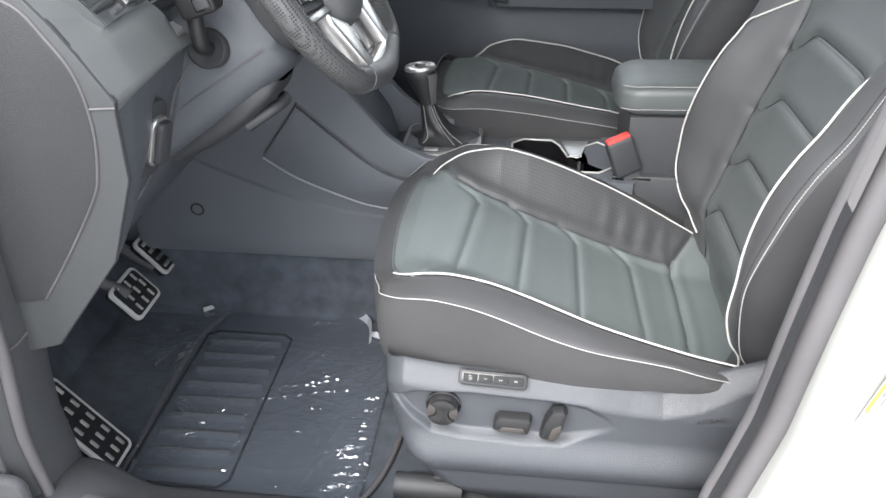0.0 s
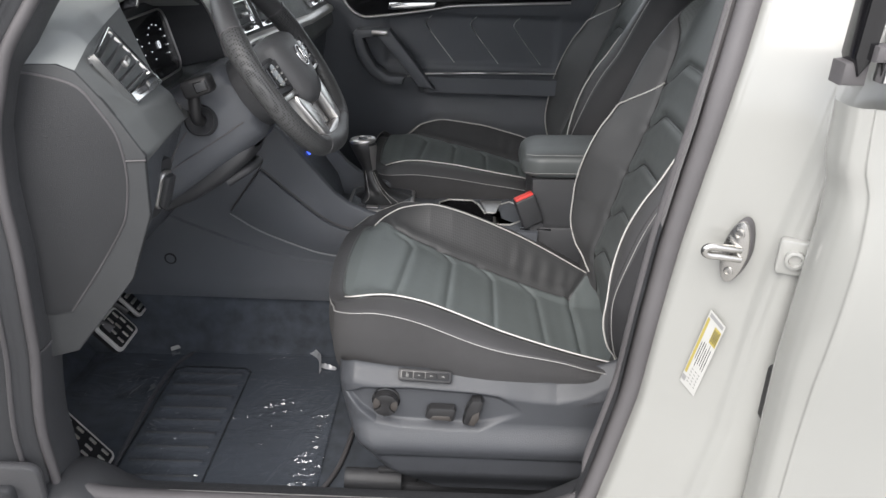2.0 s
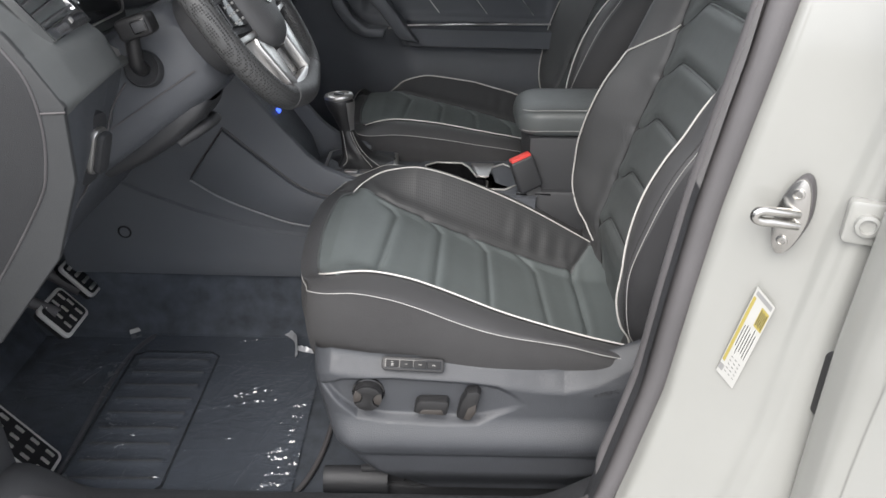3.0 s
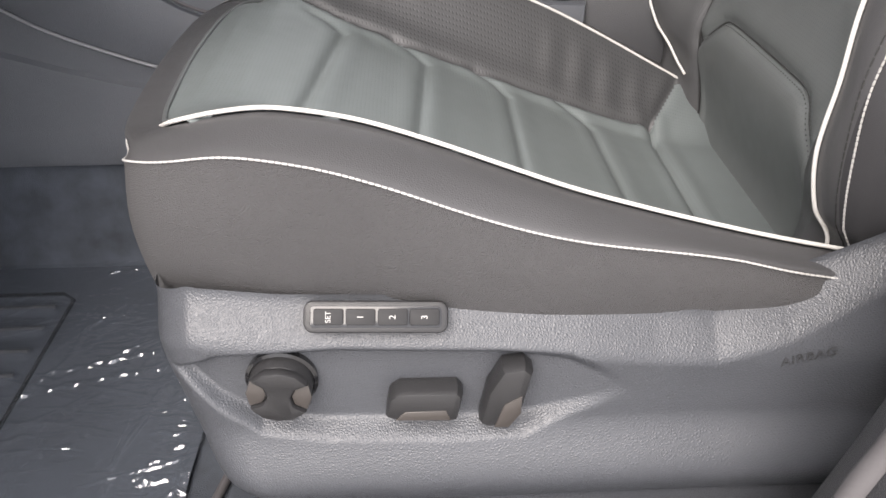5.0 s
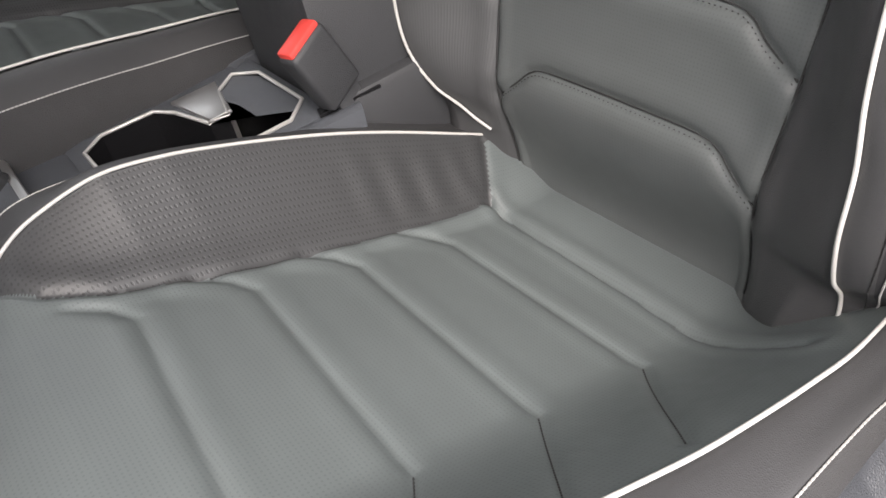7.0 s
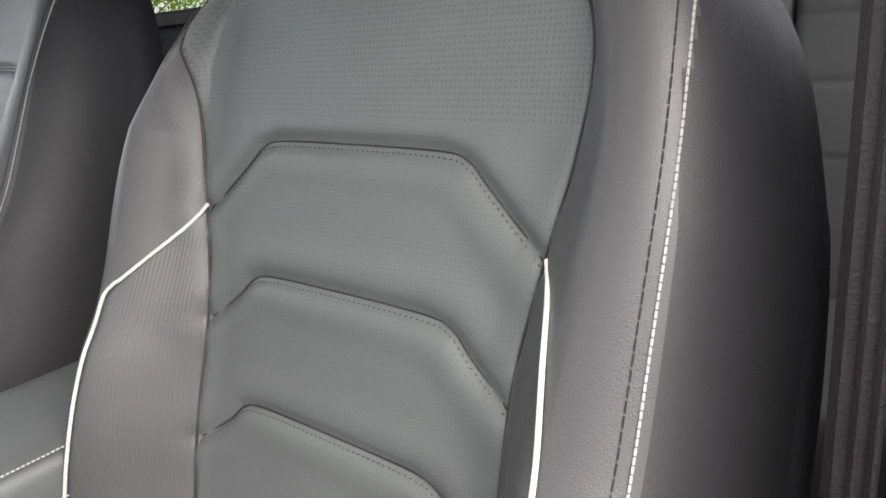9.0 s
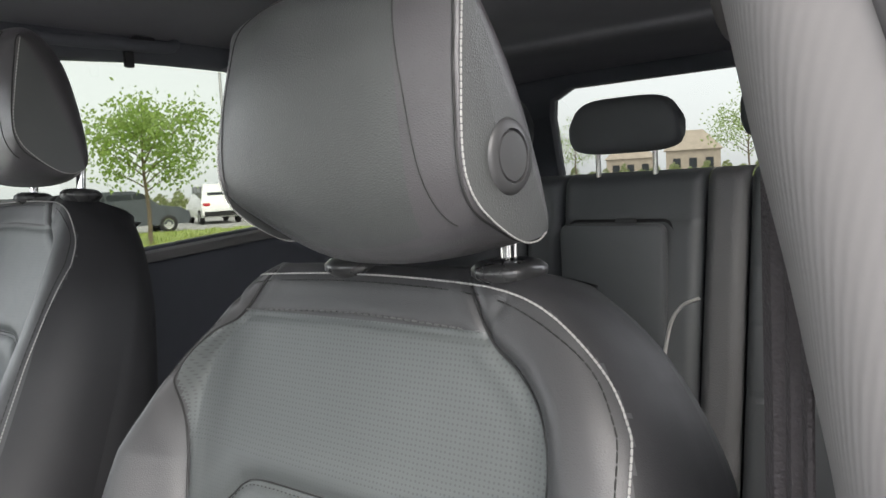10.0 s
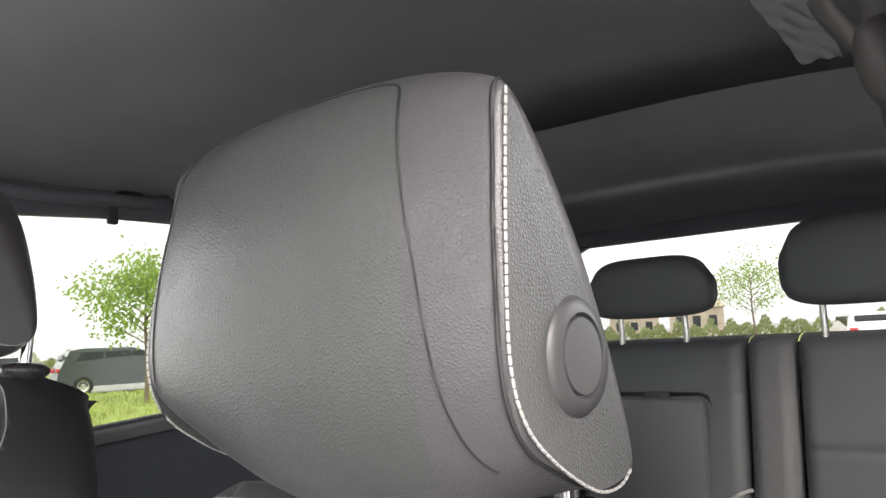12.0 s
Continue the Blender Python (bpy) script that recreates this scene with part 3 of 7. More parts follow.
    # top roll over the edge
    wn_ = np.linspace(-1, 1, 60)
    ho, hi = float(half_at(np.array(0.712), np.array(1.0))), float(half_at(np.array(0.712), np.array(-1.0)))
    roll = []
    for q in np.linspace(0, 1, 20):
        dv = np.interp(q, [0, 0.2, 0.5, 0.77, 0.9, 1.0], [0, 0.004, 0.002, -0.012, -0.04, -0.05])
        wq = np.where(wn_ > 0, wn_ * (ho + dv), wn_ * (hi + dv))
        hh = 0.712 + 0.007 * math.sin(q * math.pi) * (1 - wn_ ** 4)
        d0 = front_d(np.full(60, 0.712), wn_ * np.where(wn_ > 0, ho, hi)) * (1 - q) + q * (front_d(np.array(0.712), np.array(0.160)) - 0.064)
        roll.append(WB(hh, wq, d0))
    sheet("top_roll", np.array(roll), SHADED_LEATHER, seat, flip=s > 0)
    # piping of the backrest: up the bolster, slanting in to the panel seam
    PO = [(-0.035, 0.240), (-0.010, 0.234), (0.03, 0.231), (0.06, 0.230), (0.10, 0.231), (0.15, 0.231), (0.20, 0.226), (0.27, 0.221), (0.33, 0.219), (0.38, 0.214), (0.42, 0.205), (0.45, 0.193), (0.472, 0.176)]
    for sg, line, lift in ((1, PO, 0.0022), (-1, PI, 0.0030)):
        pts = smooth_path([(hh, sg * vv, 0) for hh, vv in line], 90)
        d = front_d(pts[:, 0], pts[:, 1]) + lift
        tube("piping", WB(pts[:, 0], pts[:, 1], d), 0.0017, PIPE, seat, "white piping")
    # white stitching round the front of the shell
    full = [(a, b) for a, b in hs] + [(a, -min(b, float(half_at(np.array(a), np.array(-1.0))) - 0.009)) for a, b in hs[::-1][1:]]
    q = smooth_path([(a, b, 0) for a, b in full], 260)
    d = front_d(q[:, 0], q[:, 1]) + 0.0012
    stitches("stitching", WB(q[:, 0], q[:, 1], d), THREAD, 0.0036, 0.0006, 0.0008, seat, "white stitching", across=(-1, 0, 0.3))
    dl = smooth_path([(a - 0.006 * (b < 0.2) , b - 0.0065 * np.sign(b) * (abs(b) > 0.1), 0) for a, b in full], 260)
    stitches("dark_stitching", WB(dl[:, 0], dl[:, 1], front_d(dl[:, 0], dl[:, 1]) + 0.0004), THREAD_DARK, 0.006, 0.0012, 0.0006, seat, across=(-1, 0, 0.3))
    tl = smooth_path([(a, b, 0) for a, b in top_l], 80)
    stitches("seam_stitching", WB(tl[:, 0] + 0.004, tl[:, 1], front_d(tl[:, 0], tl[:, 1]) + 0.0004), mat_thread_grey(), 0.005, 0.002, 0.0008, seat, across=(-1, 0, 0.3))

    # headrest: slices across the width
    hr = thing("headrest", "", "")
    hr.parent = seat
    hr["label"] = "dark leather headrest on chrome posts"
    HC, HW = head_shift, 0.110
    mid = [(0.497, 1.400), (0.498, 1.436), (0.506, 1.460), (0.525, 1.477), (0.550, 1.483), (0.575, 1.472), (0.595, 1.446), (0.612, 1.390), (0.620, 1.330), (0.610, 1.301), (0.575, 1.292), (0.530, 1.297), (0.506, 1.330)]
    end = [(0.510, 1.400), (0.513, 1.430), (0.514, 1.452), (0.519, 1.454), (0.532, 1.438), (0.553, 1.404), (0.575, 1.364), (0.594, 1.322), (0.594, 1.309), (0.562, 1.307), (0.533, 1.322), (0.515, 1.338), (0.508, 1.360)]
    A, B = smooth_path(mid, 96, closed=True), smooth_path(end, 96, closed=True)
    def taper(v, z):
        return np.where(np.asarray(v) < 0, 1 - 0.17 * sstep(1.36, 1.47, np.asarray(z)), 1.0)
    rows = []
    sl = []
    for v in np.concatenate([np.linspace(-1, -0.6, 26), np.linspace(-0.56, 0.56, 29), np.linspace(0.6, 1, 26)]):
        a = abs(v)
        f = 1 - (1 - min(1, max(0, (a - 0.10) / 0.90)) ** 2.3) ** 0.60
        P = A * (1 - f) + B * f
        P = P + np.array([0.004, 0]) * (a ** 3) * (1 - f)
        P[:, 1] += 0.013 * sstep(0.0, -0.9, v) * sstep(1.37, 1.30, P[:, 1])
        sl.append(v)
        rows.append(W(P[:, 0], HC + v * HW * taper(v, P[:, 1]), P[:, 1]))
    cap0 = np.repeat(rows[0].mean(0)[None], 96, 0)
    cap1 = np.repeat(rows[-1].mean(0)[None], 96, 0)
    rows_all = np.array([cap0 * 0.3 + rows[0] * 0.7] + rows + [cap1 * 0.3 + rows[-1] * 0.7])
    pad = sheet("pad", rows_all, HEAD_LEATHER, hr, wrap_v=True, flip=s > 0, smooth=80)
    pad.data.materials.append(HEAD_PANEL)
    sv = np.concatenate([[-1], np.array(sl), [1]])
    kk = np.arange(96)
    front_k = (kk >= 84) | (kk <= 19)
    front_i = ((sv[:-1] < 0.64) & (sv[:-1] > -0.95))[:, None] & front_k[None, :]
    pad.data.polygons.foreach_set("material_index", front_i.ravel().astype(int).tolist())
    for sg in (-1, 1):
        e = B
        c = np.array([e.mean(0)])
        fl = np.array([W(*(lambda q: (q[:, 0], HC + sg * (HW + 0.001 * (1 - k)) * taper(sg, q[:, 1]), q[:, 1]))(c + (e - c) * k * 0.995)) for k in np.linspace(1, 0.01, 12)])
        sheet("side_panel", fl, HEAD_PANEL, hr, wrap_v=True, flip=(s * sg > 0))
        ep = smooth_path([(0.516, 1.455), (0.513, 1.43), (0.510, 1.40), (0.508, 1.36), (0.515, 1.338), (0.533, 1.322), (0.562, 1.307), (0.582, 1.305), (0.594, 1.310)], 90)
        stitches("stitching", W(ep[:, 0], HC + sg * (HW + 0.0008) * taper(sg, ep[:, 1]), ep[:, 1]), THREAD, 0.0032, 0.0006, 0.0007, hr, "white stitching", across=(0, 1, 0))
        if sg < 0 or not button:
            continue
        bp = moved(lathe_grid([(0.0240, -0.004), (0.0235, 0.002), (0.021, 0.0050), (0.0165, 0.0056), (0.0160, 0.0035), (0.0150, 0.0035), (0.0145, 0.0054), (0.004, 0.0060), (0.0005, 0.0060)], 36), Matrix.Translation((0, 0, 0)) @ Matrix.Rotation(radians(-90 * s * sg), 4, 'X'))
        sheet("release_button", bp + np.array([0.555, yc + s * (HC + sg * (HW - 0.002)), 1.358 + dz]), BUTTON, hr, "round grey plastic button", wrap_v=True)
    # seam of the front panel
    def hr_pt(v, k):
        a = abs(v)
        f = 1 - (1 - min(1, max(0, (a - 0.10) / 0.90)) ** 2.3) ** 0.60
        P = A * (1 - f) + B * f + np.array([0.004, 0]) * (a ** 3) * (1 - f)
        return (P[k % 96][0], HC + v * HW * float(taper(v, P[k % 96][1])), P[k % 96][1])
    def hr_at(v, k):
        k0 = int(math.floor(k))
        return np.array(hr_pt(v, k0)) * (1 - (k - k0)) + np.array(hr_pt(v, k0 + 1)) * (k - k0)
    vk = smooth_path([(0.86, 82, 0), (0.79, 87, 0), (0.72, 92, 0), (0.675, 98, 0), (0.645, 104, 0), (0.625, 109.5, 0), (0.585, 113.2, 0), (0.51, 115.0, 0), (0.30, 115.8, 0), (0.0, 116.0, 0), (-0.55, 115.0, 0), (-0.76, 112.6, 0), (-0.86, 109, 0), (-0.91, 103, 0), (-0.94, 96, 0), (-0.95, 84, 0)], 200)
    seam = [hr_at(v, k) for v, k, _ in vk]
    ed_ = smooth_path([hr_pt(0.975, k) for k in range(60, 118, 2)], 90)
    tube("edge_seam", W(ed_[:, 0] - 0.0004, ed_[:, 1], ed_[:, 2]), 0.0009, THREAD_DARK, hr, "dark sewn seam", n=6)
    sp = np.array(seam) - np.array([0.0002, 0, 0])
    tube("front_seam", W(sp[:, 0], sp[:, 1], sp[:, 2]), 0.0005, THREAD_DARK, hr, "dark sewn seam", n=6)
    for sg in (-1, 1):
        px = 0.612
        post = smooth_path([(px, HC - 0.005 + sg * 0.074, 1.265), (px, HC - 0.005 + sg * 0.074, 1.29), (px, HC - 0.005 + sg * 0.074, 1.32)], 8)
        tube("post", W(post[:, 0], post[:, 1], post[:, 2]), 0.0062, CHROME, hr, "chrome post", n=14)
        col = lathe_grid([(0.008, 0.004), (0.013, 0.0050), (0.016, 0.0075), (0.022, 0.0060), (0.027, 0.002), (0.027, -0.003), (0.018, -0.010)], 28)
        sheet("collar", col + np.array([px, yc + s * (HC - 0.005 + sg * 0.074), 1.282 + dz]), COLLAR, hr, "black collar", wrap_v=True)
    return seat


def mat_thread_grey():
    m = bpy.data.materials.get("grey_thread")
    return m or mat("grey_thread", (0.10, 0.10, 0.10), 0.6)


driver = front_seat(-0.34, -1, "dark grey leather driver's seat with white piping, on its rails")
passenger = front_seat(0.36, -1, "dark grey leather passenger seat with white piping beyond the console", dz=0.02, lines_=(PASSENGER_IN, PASSENGER_OUT, PASSENGER_PANEL), seam_drop=0.020, back_shift=-0.110, head_shift=-0.027, button=False)
# the passenger's backrest leans further back and is set taller
for ob in passenger.children_recursive:
    if ob.type == 'MESH' and sum((v.co.z for v in ob.data.vertices)) / len(ob.data.vertices) > 0.79:
        turn_back = Matrix.Translation((0.40, 0, 0.60)) @ Matrix.Rotation(radians(5.5), 4, 'Y') @ Matrix.Diagonal((1, 1, 1.11, 1)) @ Matrix.Translation((-0.40, 0, -0.60))
        ob.data.transform(turn_back)


SWITCH_INLAY = mat("switch_inlay", (0.045, 0.040, 0.037), 0.30, vary=0.05)


# ---- seat base trim with its switches ----
def seat_trim(yc, s, parent, full=True, dz=0.0):
    TOP = [(-0.10, 0.650), (-0.06, 0.668), (0.0, 0.660), (0.1, 0.656), (0.2, 0.647), (0.25, 0.640), (0.29, 0.638), (0.34, 0.652), (0.40, 0.680), (0.46, 0.705), (0.50, 0.72)]
    LEFT = [(0.395, 0.075), (0.404, 0.050), (0.425, 0.018), (0.475, -0.034), (0.514, -0.060), (0.56, -0.077), (0.61, -0.087), (0.655, -0.090), (0.72, -0.09)]
    nu, nz = (280, 210) if full else (90, 70)
    rec_top = [(-0.074, 0.612), (-0.045, 0.625), (0.033, 0.627), (0.142, 0.621), (0.19, 0.616), (0.215, 0.604), (0.237, 0.586)]
    rec_bot = [(-0.074, 0.612), (-0.048, 0.582), (-0.022, 0.560), (0.02, 0.554), (0.11, 0.551), (0.16, 0.552), (0.237, 0.586)]
    U = np.linspace(0, 1, nu)
    T = np.linspace(0, 1, nz)
    uu, tt = np.meshgrid(U, T, indexing="ij")
    xg = -0.09 + uu * 0.59
    for _ in range(3):
        zt = np.interp(xg, *zip(*TOP))
        z = 0.398 + tt * (zt - 0.398)
        xl = np.interp(z, *zip(*LEFT))
        xg = xl + uu * (0.50 - xl)
    zt = np.interp(xg, *zip(*TOP))
    z = 0.398 + tt * (zt - 0.398)
    drop = zt - z
    out = 0.022 * sstep(0, 0.035, drop) + 0.004 * sstep(0.03, 0.12, drop)
    out = out + 0.017 * sstep(0.565, 0.515, z) - 0.006 * sstep(0.515, 0.485, z) - 0.012 * sstep(0.50, 0.49, z) * sstep(0.40, 0.47, z) * 0.35 - 0.03 * sstep(0.46, 0.40, z)
    edge = np.minimum(1, uu * 14)
    out = out - 0.035 * (1 - np.sqrt(1 - (1 - edge) ** 2))
    out = out - 0.02 * sstep(0.27, 0.36, xg) * sstep(0.60, 0.66, z)
    a, b = np.interp(xg, *zip(*rec_top)), np.interp(xg, *zip(*rec_bot))
    inside = np.minimum(a - z, z - b)
    depth = 0.012 * sstep(-0.004, 0.008, inside) * sstep(0.24, 0.15, xg) * sstep(-0.092, -0.060, xg)
    out = out - depth
    v = 0.275 + out
    V = np.stack([xg, yc + s * v, z + dz], -1)
    sheet("side_trim", V, SEAT_TRIM, parent, "grey grained plastic side trim", flip=s > 0)
    if not full:
        return
    # memory buttons
    tilt = Matrix.Translation((0.062, yc + s * 0.2885, 0.6500)) @ Matrix.Rotation(radians(2.5), 4, 'Y') @ Matrix.Rotation(radians(-38 * -s), 4, 'X')
    strip = part("memory_switch", slab_bm(rounded(0.092, 0.0205, 0.006), 1, -0.006, 0.0035, 0.0020), SWITCH, parent, "row of four seat memory buttons")
    strip.matrix_basis = tilt
    inner = slab("button_frame", rounded(0.084, 0.0140, 0.003), 1, -0.0052, -0.0062, GLOSS_BLACK, strip, bevel=0.0005)
    for i in range(4):
        b = slab("button", rounded(0.0188, 0.0105, 0.0015, cx=-0.030 + 0.0203 * i), 1, -0.0050, -0.0080, KEY, strip, bevel=0.0006)
        letter("SET" if i == 0 else str(i), b, (-0.030 + 0.0203 * i, -0.0083, 0.0), 0.0058 if i else 0.0048, (90, -90, 0))
    # lumbar knob
    knob = moved(lathe_grid([(0.0215, -0.002), (0.0215, 0.012), (0.0195, 0.0155), (0.0005, 0.0165)], 48), Matrix.Translation((-0.005, yc + s * 0.287, 0.598)) @ Matrix.Rotation(radians(-90 * s), 4, 'X'))
    kb = sheet("lumbar_knob", knob, SWITCH, parent, "round black lumbar switch with waisted grip", wrap_v=True)
    sheet("knob_ring", moved(lathe_grid([(0.0240, -0.003), (0.0246, 0.004), (0.0222, 0.005), (0.0215, 0.0)], 48), Matrix.Translation((-0.005, yc + s * 0.286, 0.598)) @ Matrix.Rotation(radians(-90 * s), 4, 'X')), GLOSS_BLACK, kb, wrap_v=True)
    bar = [(-0.0185, -0.0125), (-0.0105, -0.0200), (0.0, -0.0222), (0.0105, -0.0200), (0.0185, -0.0125), (0.0100, -0.0075), (0.0078, 0.0), (0.0100, 0.0075), (0.0185, 0.0125), (0.0105, 0.0200), (0.0, 0.0222), (-0.0105, 0.0200), (-0.0185, 0.0125), (-0.0100, 0.0075), (-0.0078, 0.0), (-0.0100, -0.0075)]
    g = part("grip", slab_bm(bar, 1, 0, s * 0.0075, 0.002), SWITCH, kb)
    g.matrix_basis = pose(-0.005, yc + s * 0.300, 0.598, 0, 8, 0)
    for sx in (-1, 1):
        w = part("inlay", slab_bm([(sx * 0.0085, 0.0), (sx * 0.0108, 0.0072), (sx * 0.0190, 0.0112), (sx * 0.0218, 0.0), (sx * 0.0190, -0.0112), (sx * 0.0108, -0.0072)], 1, 0, s * 0.0015, 0.0005), SWITCH_INLAY, kb)
        w.matrix_basis = pose(-0.005, yc + s * 0.3032, 0.598, 0, 8, 0)
    # seat position switches
    sw = part("seat_switch", slab_bm([(-0.026, -0.011), (-0.024, 0.006), (-0.018, 0.012), (0.022, 0.014), (0.026, 0.010), (0.024, -0.012), (0.018, -0.014), (-0.02, -0.013)], 1, 0, s * 0.020, 0.005), SWITCH, parent, "grey sliding seat switch")
    sw.matrix_basis = pose(0.091, yc + s * 0.285, 0.581, 0, 4, 0)
    i1 = part("inlay", slab_bm([(-0.019, -0.011), (-0.013, -0.003), (0.015, -0.001), (0.019, -0.010)], 1, s * 0.0195, s * 0.0208, 0.0004), SWITCH_INLAY, sw)
    sw2 = part("recline_switch", slab_bm([(-0.016, -0.026), (-0.013, 0.004), (-0.005, 0.024), (0.010, 0.027), (0.016, 0.022), (0.012, -0.016), (0.004, -0.028), (-0.010, -0.029)], 1, 0, s * 0.022, 0.006), SWITCH, parent, "grey upright recline switch")
    sw2.matrix_basis = pose(0.147, yc + s * 0.284, 0.588, 0, 4, 0)
    part("inlay", slab_bm([(-0.006, -0.026), (-0.001, -0.004), (0.010, 0.004), (0.011, -0.012), (0.004, -0.026)], 1, s * 0.0215, s * 0.0228, 0.0004), SWITCH_INLAY, sw2)
    letter("AIRBAG", parent, (0.352, yc + s * 0.2975, 0.610), 0.011, (90, -15, 0), PLASTIC_DARK)


def letter(text, parent, at, size, turn=(90, 0, 0), material=None):
    cu = bpy.data.curves.new("lettering", 'FONT')
    cu.body = text
    cu.size = size
    cu.align_x = cu.align_y = 'CENTER'
    cu.extrude = 0.0002
    tmp = bpy.data.objects.new("tmp_text", cu)
    scene.collection.objects.link(tmp)
    me = bpy.data.meshes.new_from_object(tmp.evaluated_get(bpy.context.evaluated_depsgraph_get()))
    bpy.data.objects.remove(tmp)
    me.name = "lettering"
    me.materials.clear()
    me.materials.append(material or THREAD)
    ob = place("lettering", me, parent)
    ob.matrix_basis = pose(*at, *turn)
    return ob


seat_trim(-0.34, -1, driver)
seat_trim(0.36, 1, passenger, full=False)
for st, yc, s in ((driver, -0.34, -1), (passenger, 0.36, 1)):
    box("seat_frame", (0.40, 0.38, 0.14), (0.22, yc, 0.46), PLASTIC_DARK, st, "dark seat frame under the cushion", bevel=0.03)
    for sg in (1, -1):
        yy = yc + s * sg * 0.235
        box("rail", (0.62, 0.05, 0.035), (0.24, yy, 0.358), STEEL if sg < 0 else PLASTIC_DARK, st, "metal seat rail", bevel=0.006)
        for xx in (0.02, 0.42):
            box("rail_bracket", (0.06, 0.03, 0.12), (xx, yy, 0.42), PLASTIC_DARK, st, bevel=0.006)
    cap = smooth_path([(-0.085, 0, 0), (-0.08, 0, 0), (0.0, 0, 0), (0.02, 0, 0)], 12)
    cov = tube_grid(cap, 0.024, 18)
    cov[:, :, 1] *= 0.9
    sheet("rail_cover", cov + np.array([0, yc + s * 0.25, 0.378]), PLASTIC_DARK, st, "black plastic rail end cover", wrap_v=True)
    box("rail_lever", (0.05, 0.012, 0.010), (0.0, yc + s * 0.25, 0.405), PLASTIC_DARK, st, bevel=0.003)

# ---- floor, mat, sill ----
tagged(box("floor", (3.4, 1.50, 0.06), (0.60, 0.0, 0.30), CARPET, bevel=0.0), "black carpeted car floor", "floor", kind="structure")
tagged(slab("tunnel_carpet", [(-0.125, 0.325), (-0.105, 0.52), (0.125, 0.52), (0.145, 0.325)], 0, -0.95, 0.75, CARPET, bevel=0.01), "black carpet over the centre tunnel", "floor", kind="structure")
fw = [(-0.78, 0.325), (-0.86, 0.45), (-1.05, 0.70), (-1.10, 1.2), (-1.16, 1.2), (-1.16, 0.325)]
tagged(slab("firewall", fw, 1, -0.74, 0.74, CARPET, bevel=0.01), "black carpeted firewall of the footwell", "wall", kind="structure")


def mat_top(x, y):
    z = np.full(np.shape(x), 0.0)
    rib = np.zeros(np.shape(x))
    inner = sstep(-0.560, -0.552, x) * sstep(-0.370, -0.378, x) * sstep(-0.595, -0.585, y) * sstep(-0.185, -0.193, y)
    for i in range(9):
        yy = -0.215 - 0.043 * i
        rib = np.maximum(rib, np.exp(-((y - yy - 0.02 * (x + 0.4)) / 0.007) ** 2) * sstep(-0.548, -0.532, x) * sstep(-0.385, -0.40, x))
    return z - 0.004 * inner + 0.008 * rib * inner


MX, MY = np.meshgrid(np.linspace(0, 1, 150), np.linspace(0, 1, 150), indexing="ij")
mx = -0.565 + MX * (0.415 + 0.0 * MY) + (1 - MX) * 0.03 * MY
my = -0.595 + MY * 0.475
mz = 0.338 + mat_top(mx, my)
floor_mat = thing("floor_mat", "black ribbed floor mat under clear protective film", "floor mat")
sheet("mat_pad", np.stack([mx, my, mz], -1), MAT_RUBBER, floor_mat)
for i in range(9):
    yr = -0.215 - 0.043 * i
    tube("rib", np.array([(x, yr + 0.02 * (x + 0.4), 0.3405) for x in np.linspace(-0.540, -0.392, 12)]), 0.0030, KICK, floor_mat, n=6)
pad_edge = [(-0.535, -0.186), (-0.392, -0.186), (-0.374, -0.20), (-0.374, -0.575), (-0.390, -0.592), (-0.535, -0.592), (-0.556, -0.575), (-0.556, -0.20), (-0.535, -0.186)]
tube("heel_pad_edge", np.array([(x, y, 0.3385) for x, y in pad_edge]), 0.0028, GLOSS_BLACK, floor_mat, "dark edge of the heel pad", n=6)
rim = [(-0.565, -0.595), (-0.150, -0.595), (-0.150, -0.12), (-0.535, -0.12), (-0.565, -0.595)]
tube("mat_edge", smooth_path([(x, y, 0.336) for x, y in rim], 120), 0.005, RUBBER, floor_mat, "stitched rubber edge")


def film_material():
    m = bpy.data.materials.new("clear_film")
    m.use_nodes = True
    n, l = m.node_tree.nodes, m.node_tree.links
    n.remove(n["Principled BSDF"])
    tr, gl, mx_, fr = n.new("ShaderNodeBsdfTransparent"), n.new("ShaderNodeBsdfGlossy"), n.new("ShaderNodeMixShader"), n.new("ShaderNodeFresnel")
    tr.inputs["Color"].default_value = (0.93, 0.94, 0.96, 1)
    gl.inputs["Roughness"].default_value = 0.06
    fr.inputs["IOR"].default_value = 1.5
    co, bp, tx, pt, mr, pw = n.new("ShaderNodeTexCoord"), n.new("ShaderNodeBump"), n.new("ShaderNodeTexNoise"), n.new("ShaderNodeTexNoise"), n.new("ShaderNodeMapRange"), n.new("ShaderNodeMath")
    tx.noise_type = 'RIDGED_MULTIFRACTAL'
    tx.inputs["Scale"].default_value, tx.inputs["Detail"].default_value = 75, 5
    tx.inputs["Distortion"].default_value = 0.6
    pt.inputs["Scale"].default_value, pt.inputs["Detail"].default_value = 9, 3
    mr.inputs["From Min"].default_value, mr.inputs["From Max"].default_value = 0.47, 0.60
    pw.operation = 'MULTIPLY'
    bp.inputs["Strength"].default_value, bp.inputs["Distance"].default_value = 1.0, 0.006
    run = n.new("ShaderNodeVectorMath")
    run.operation = 'MULTIPLY'
    run.inputs[1].default_value = (0.45, 1.0, 1.0)
    l.new(co.outputs["Object"], run.inputs[0])
    l.new(run.outputs[0], tx.inputs["Vector"])
    l.new(co.outputs["Object"], pt.inputs["Vector"])
    l.new(pt.outputs["Fac"], mr.inputs["Value"])
    l.new(tx.outputs["Fac"], pw.inputs[0])
    l.new(mr.outputs[0], pw.inputs[1])
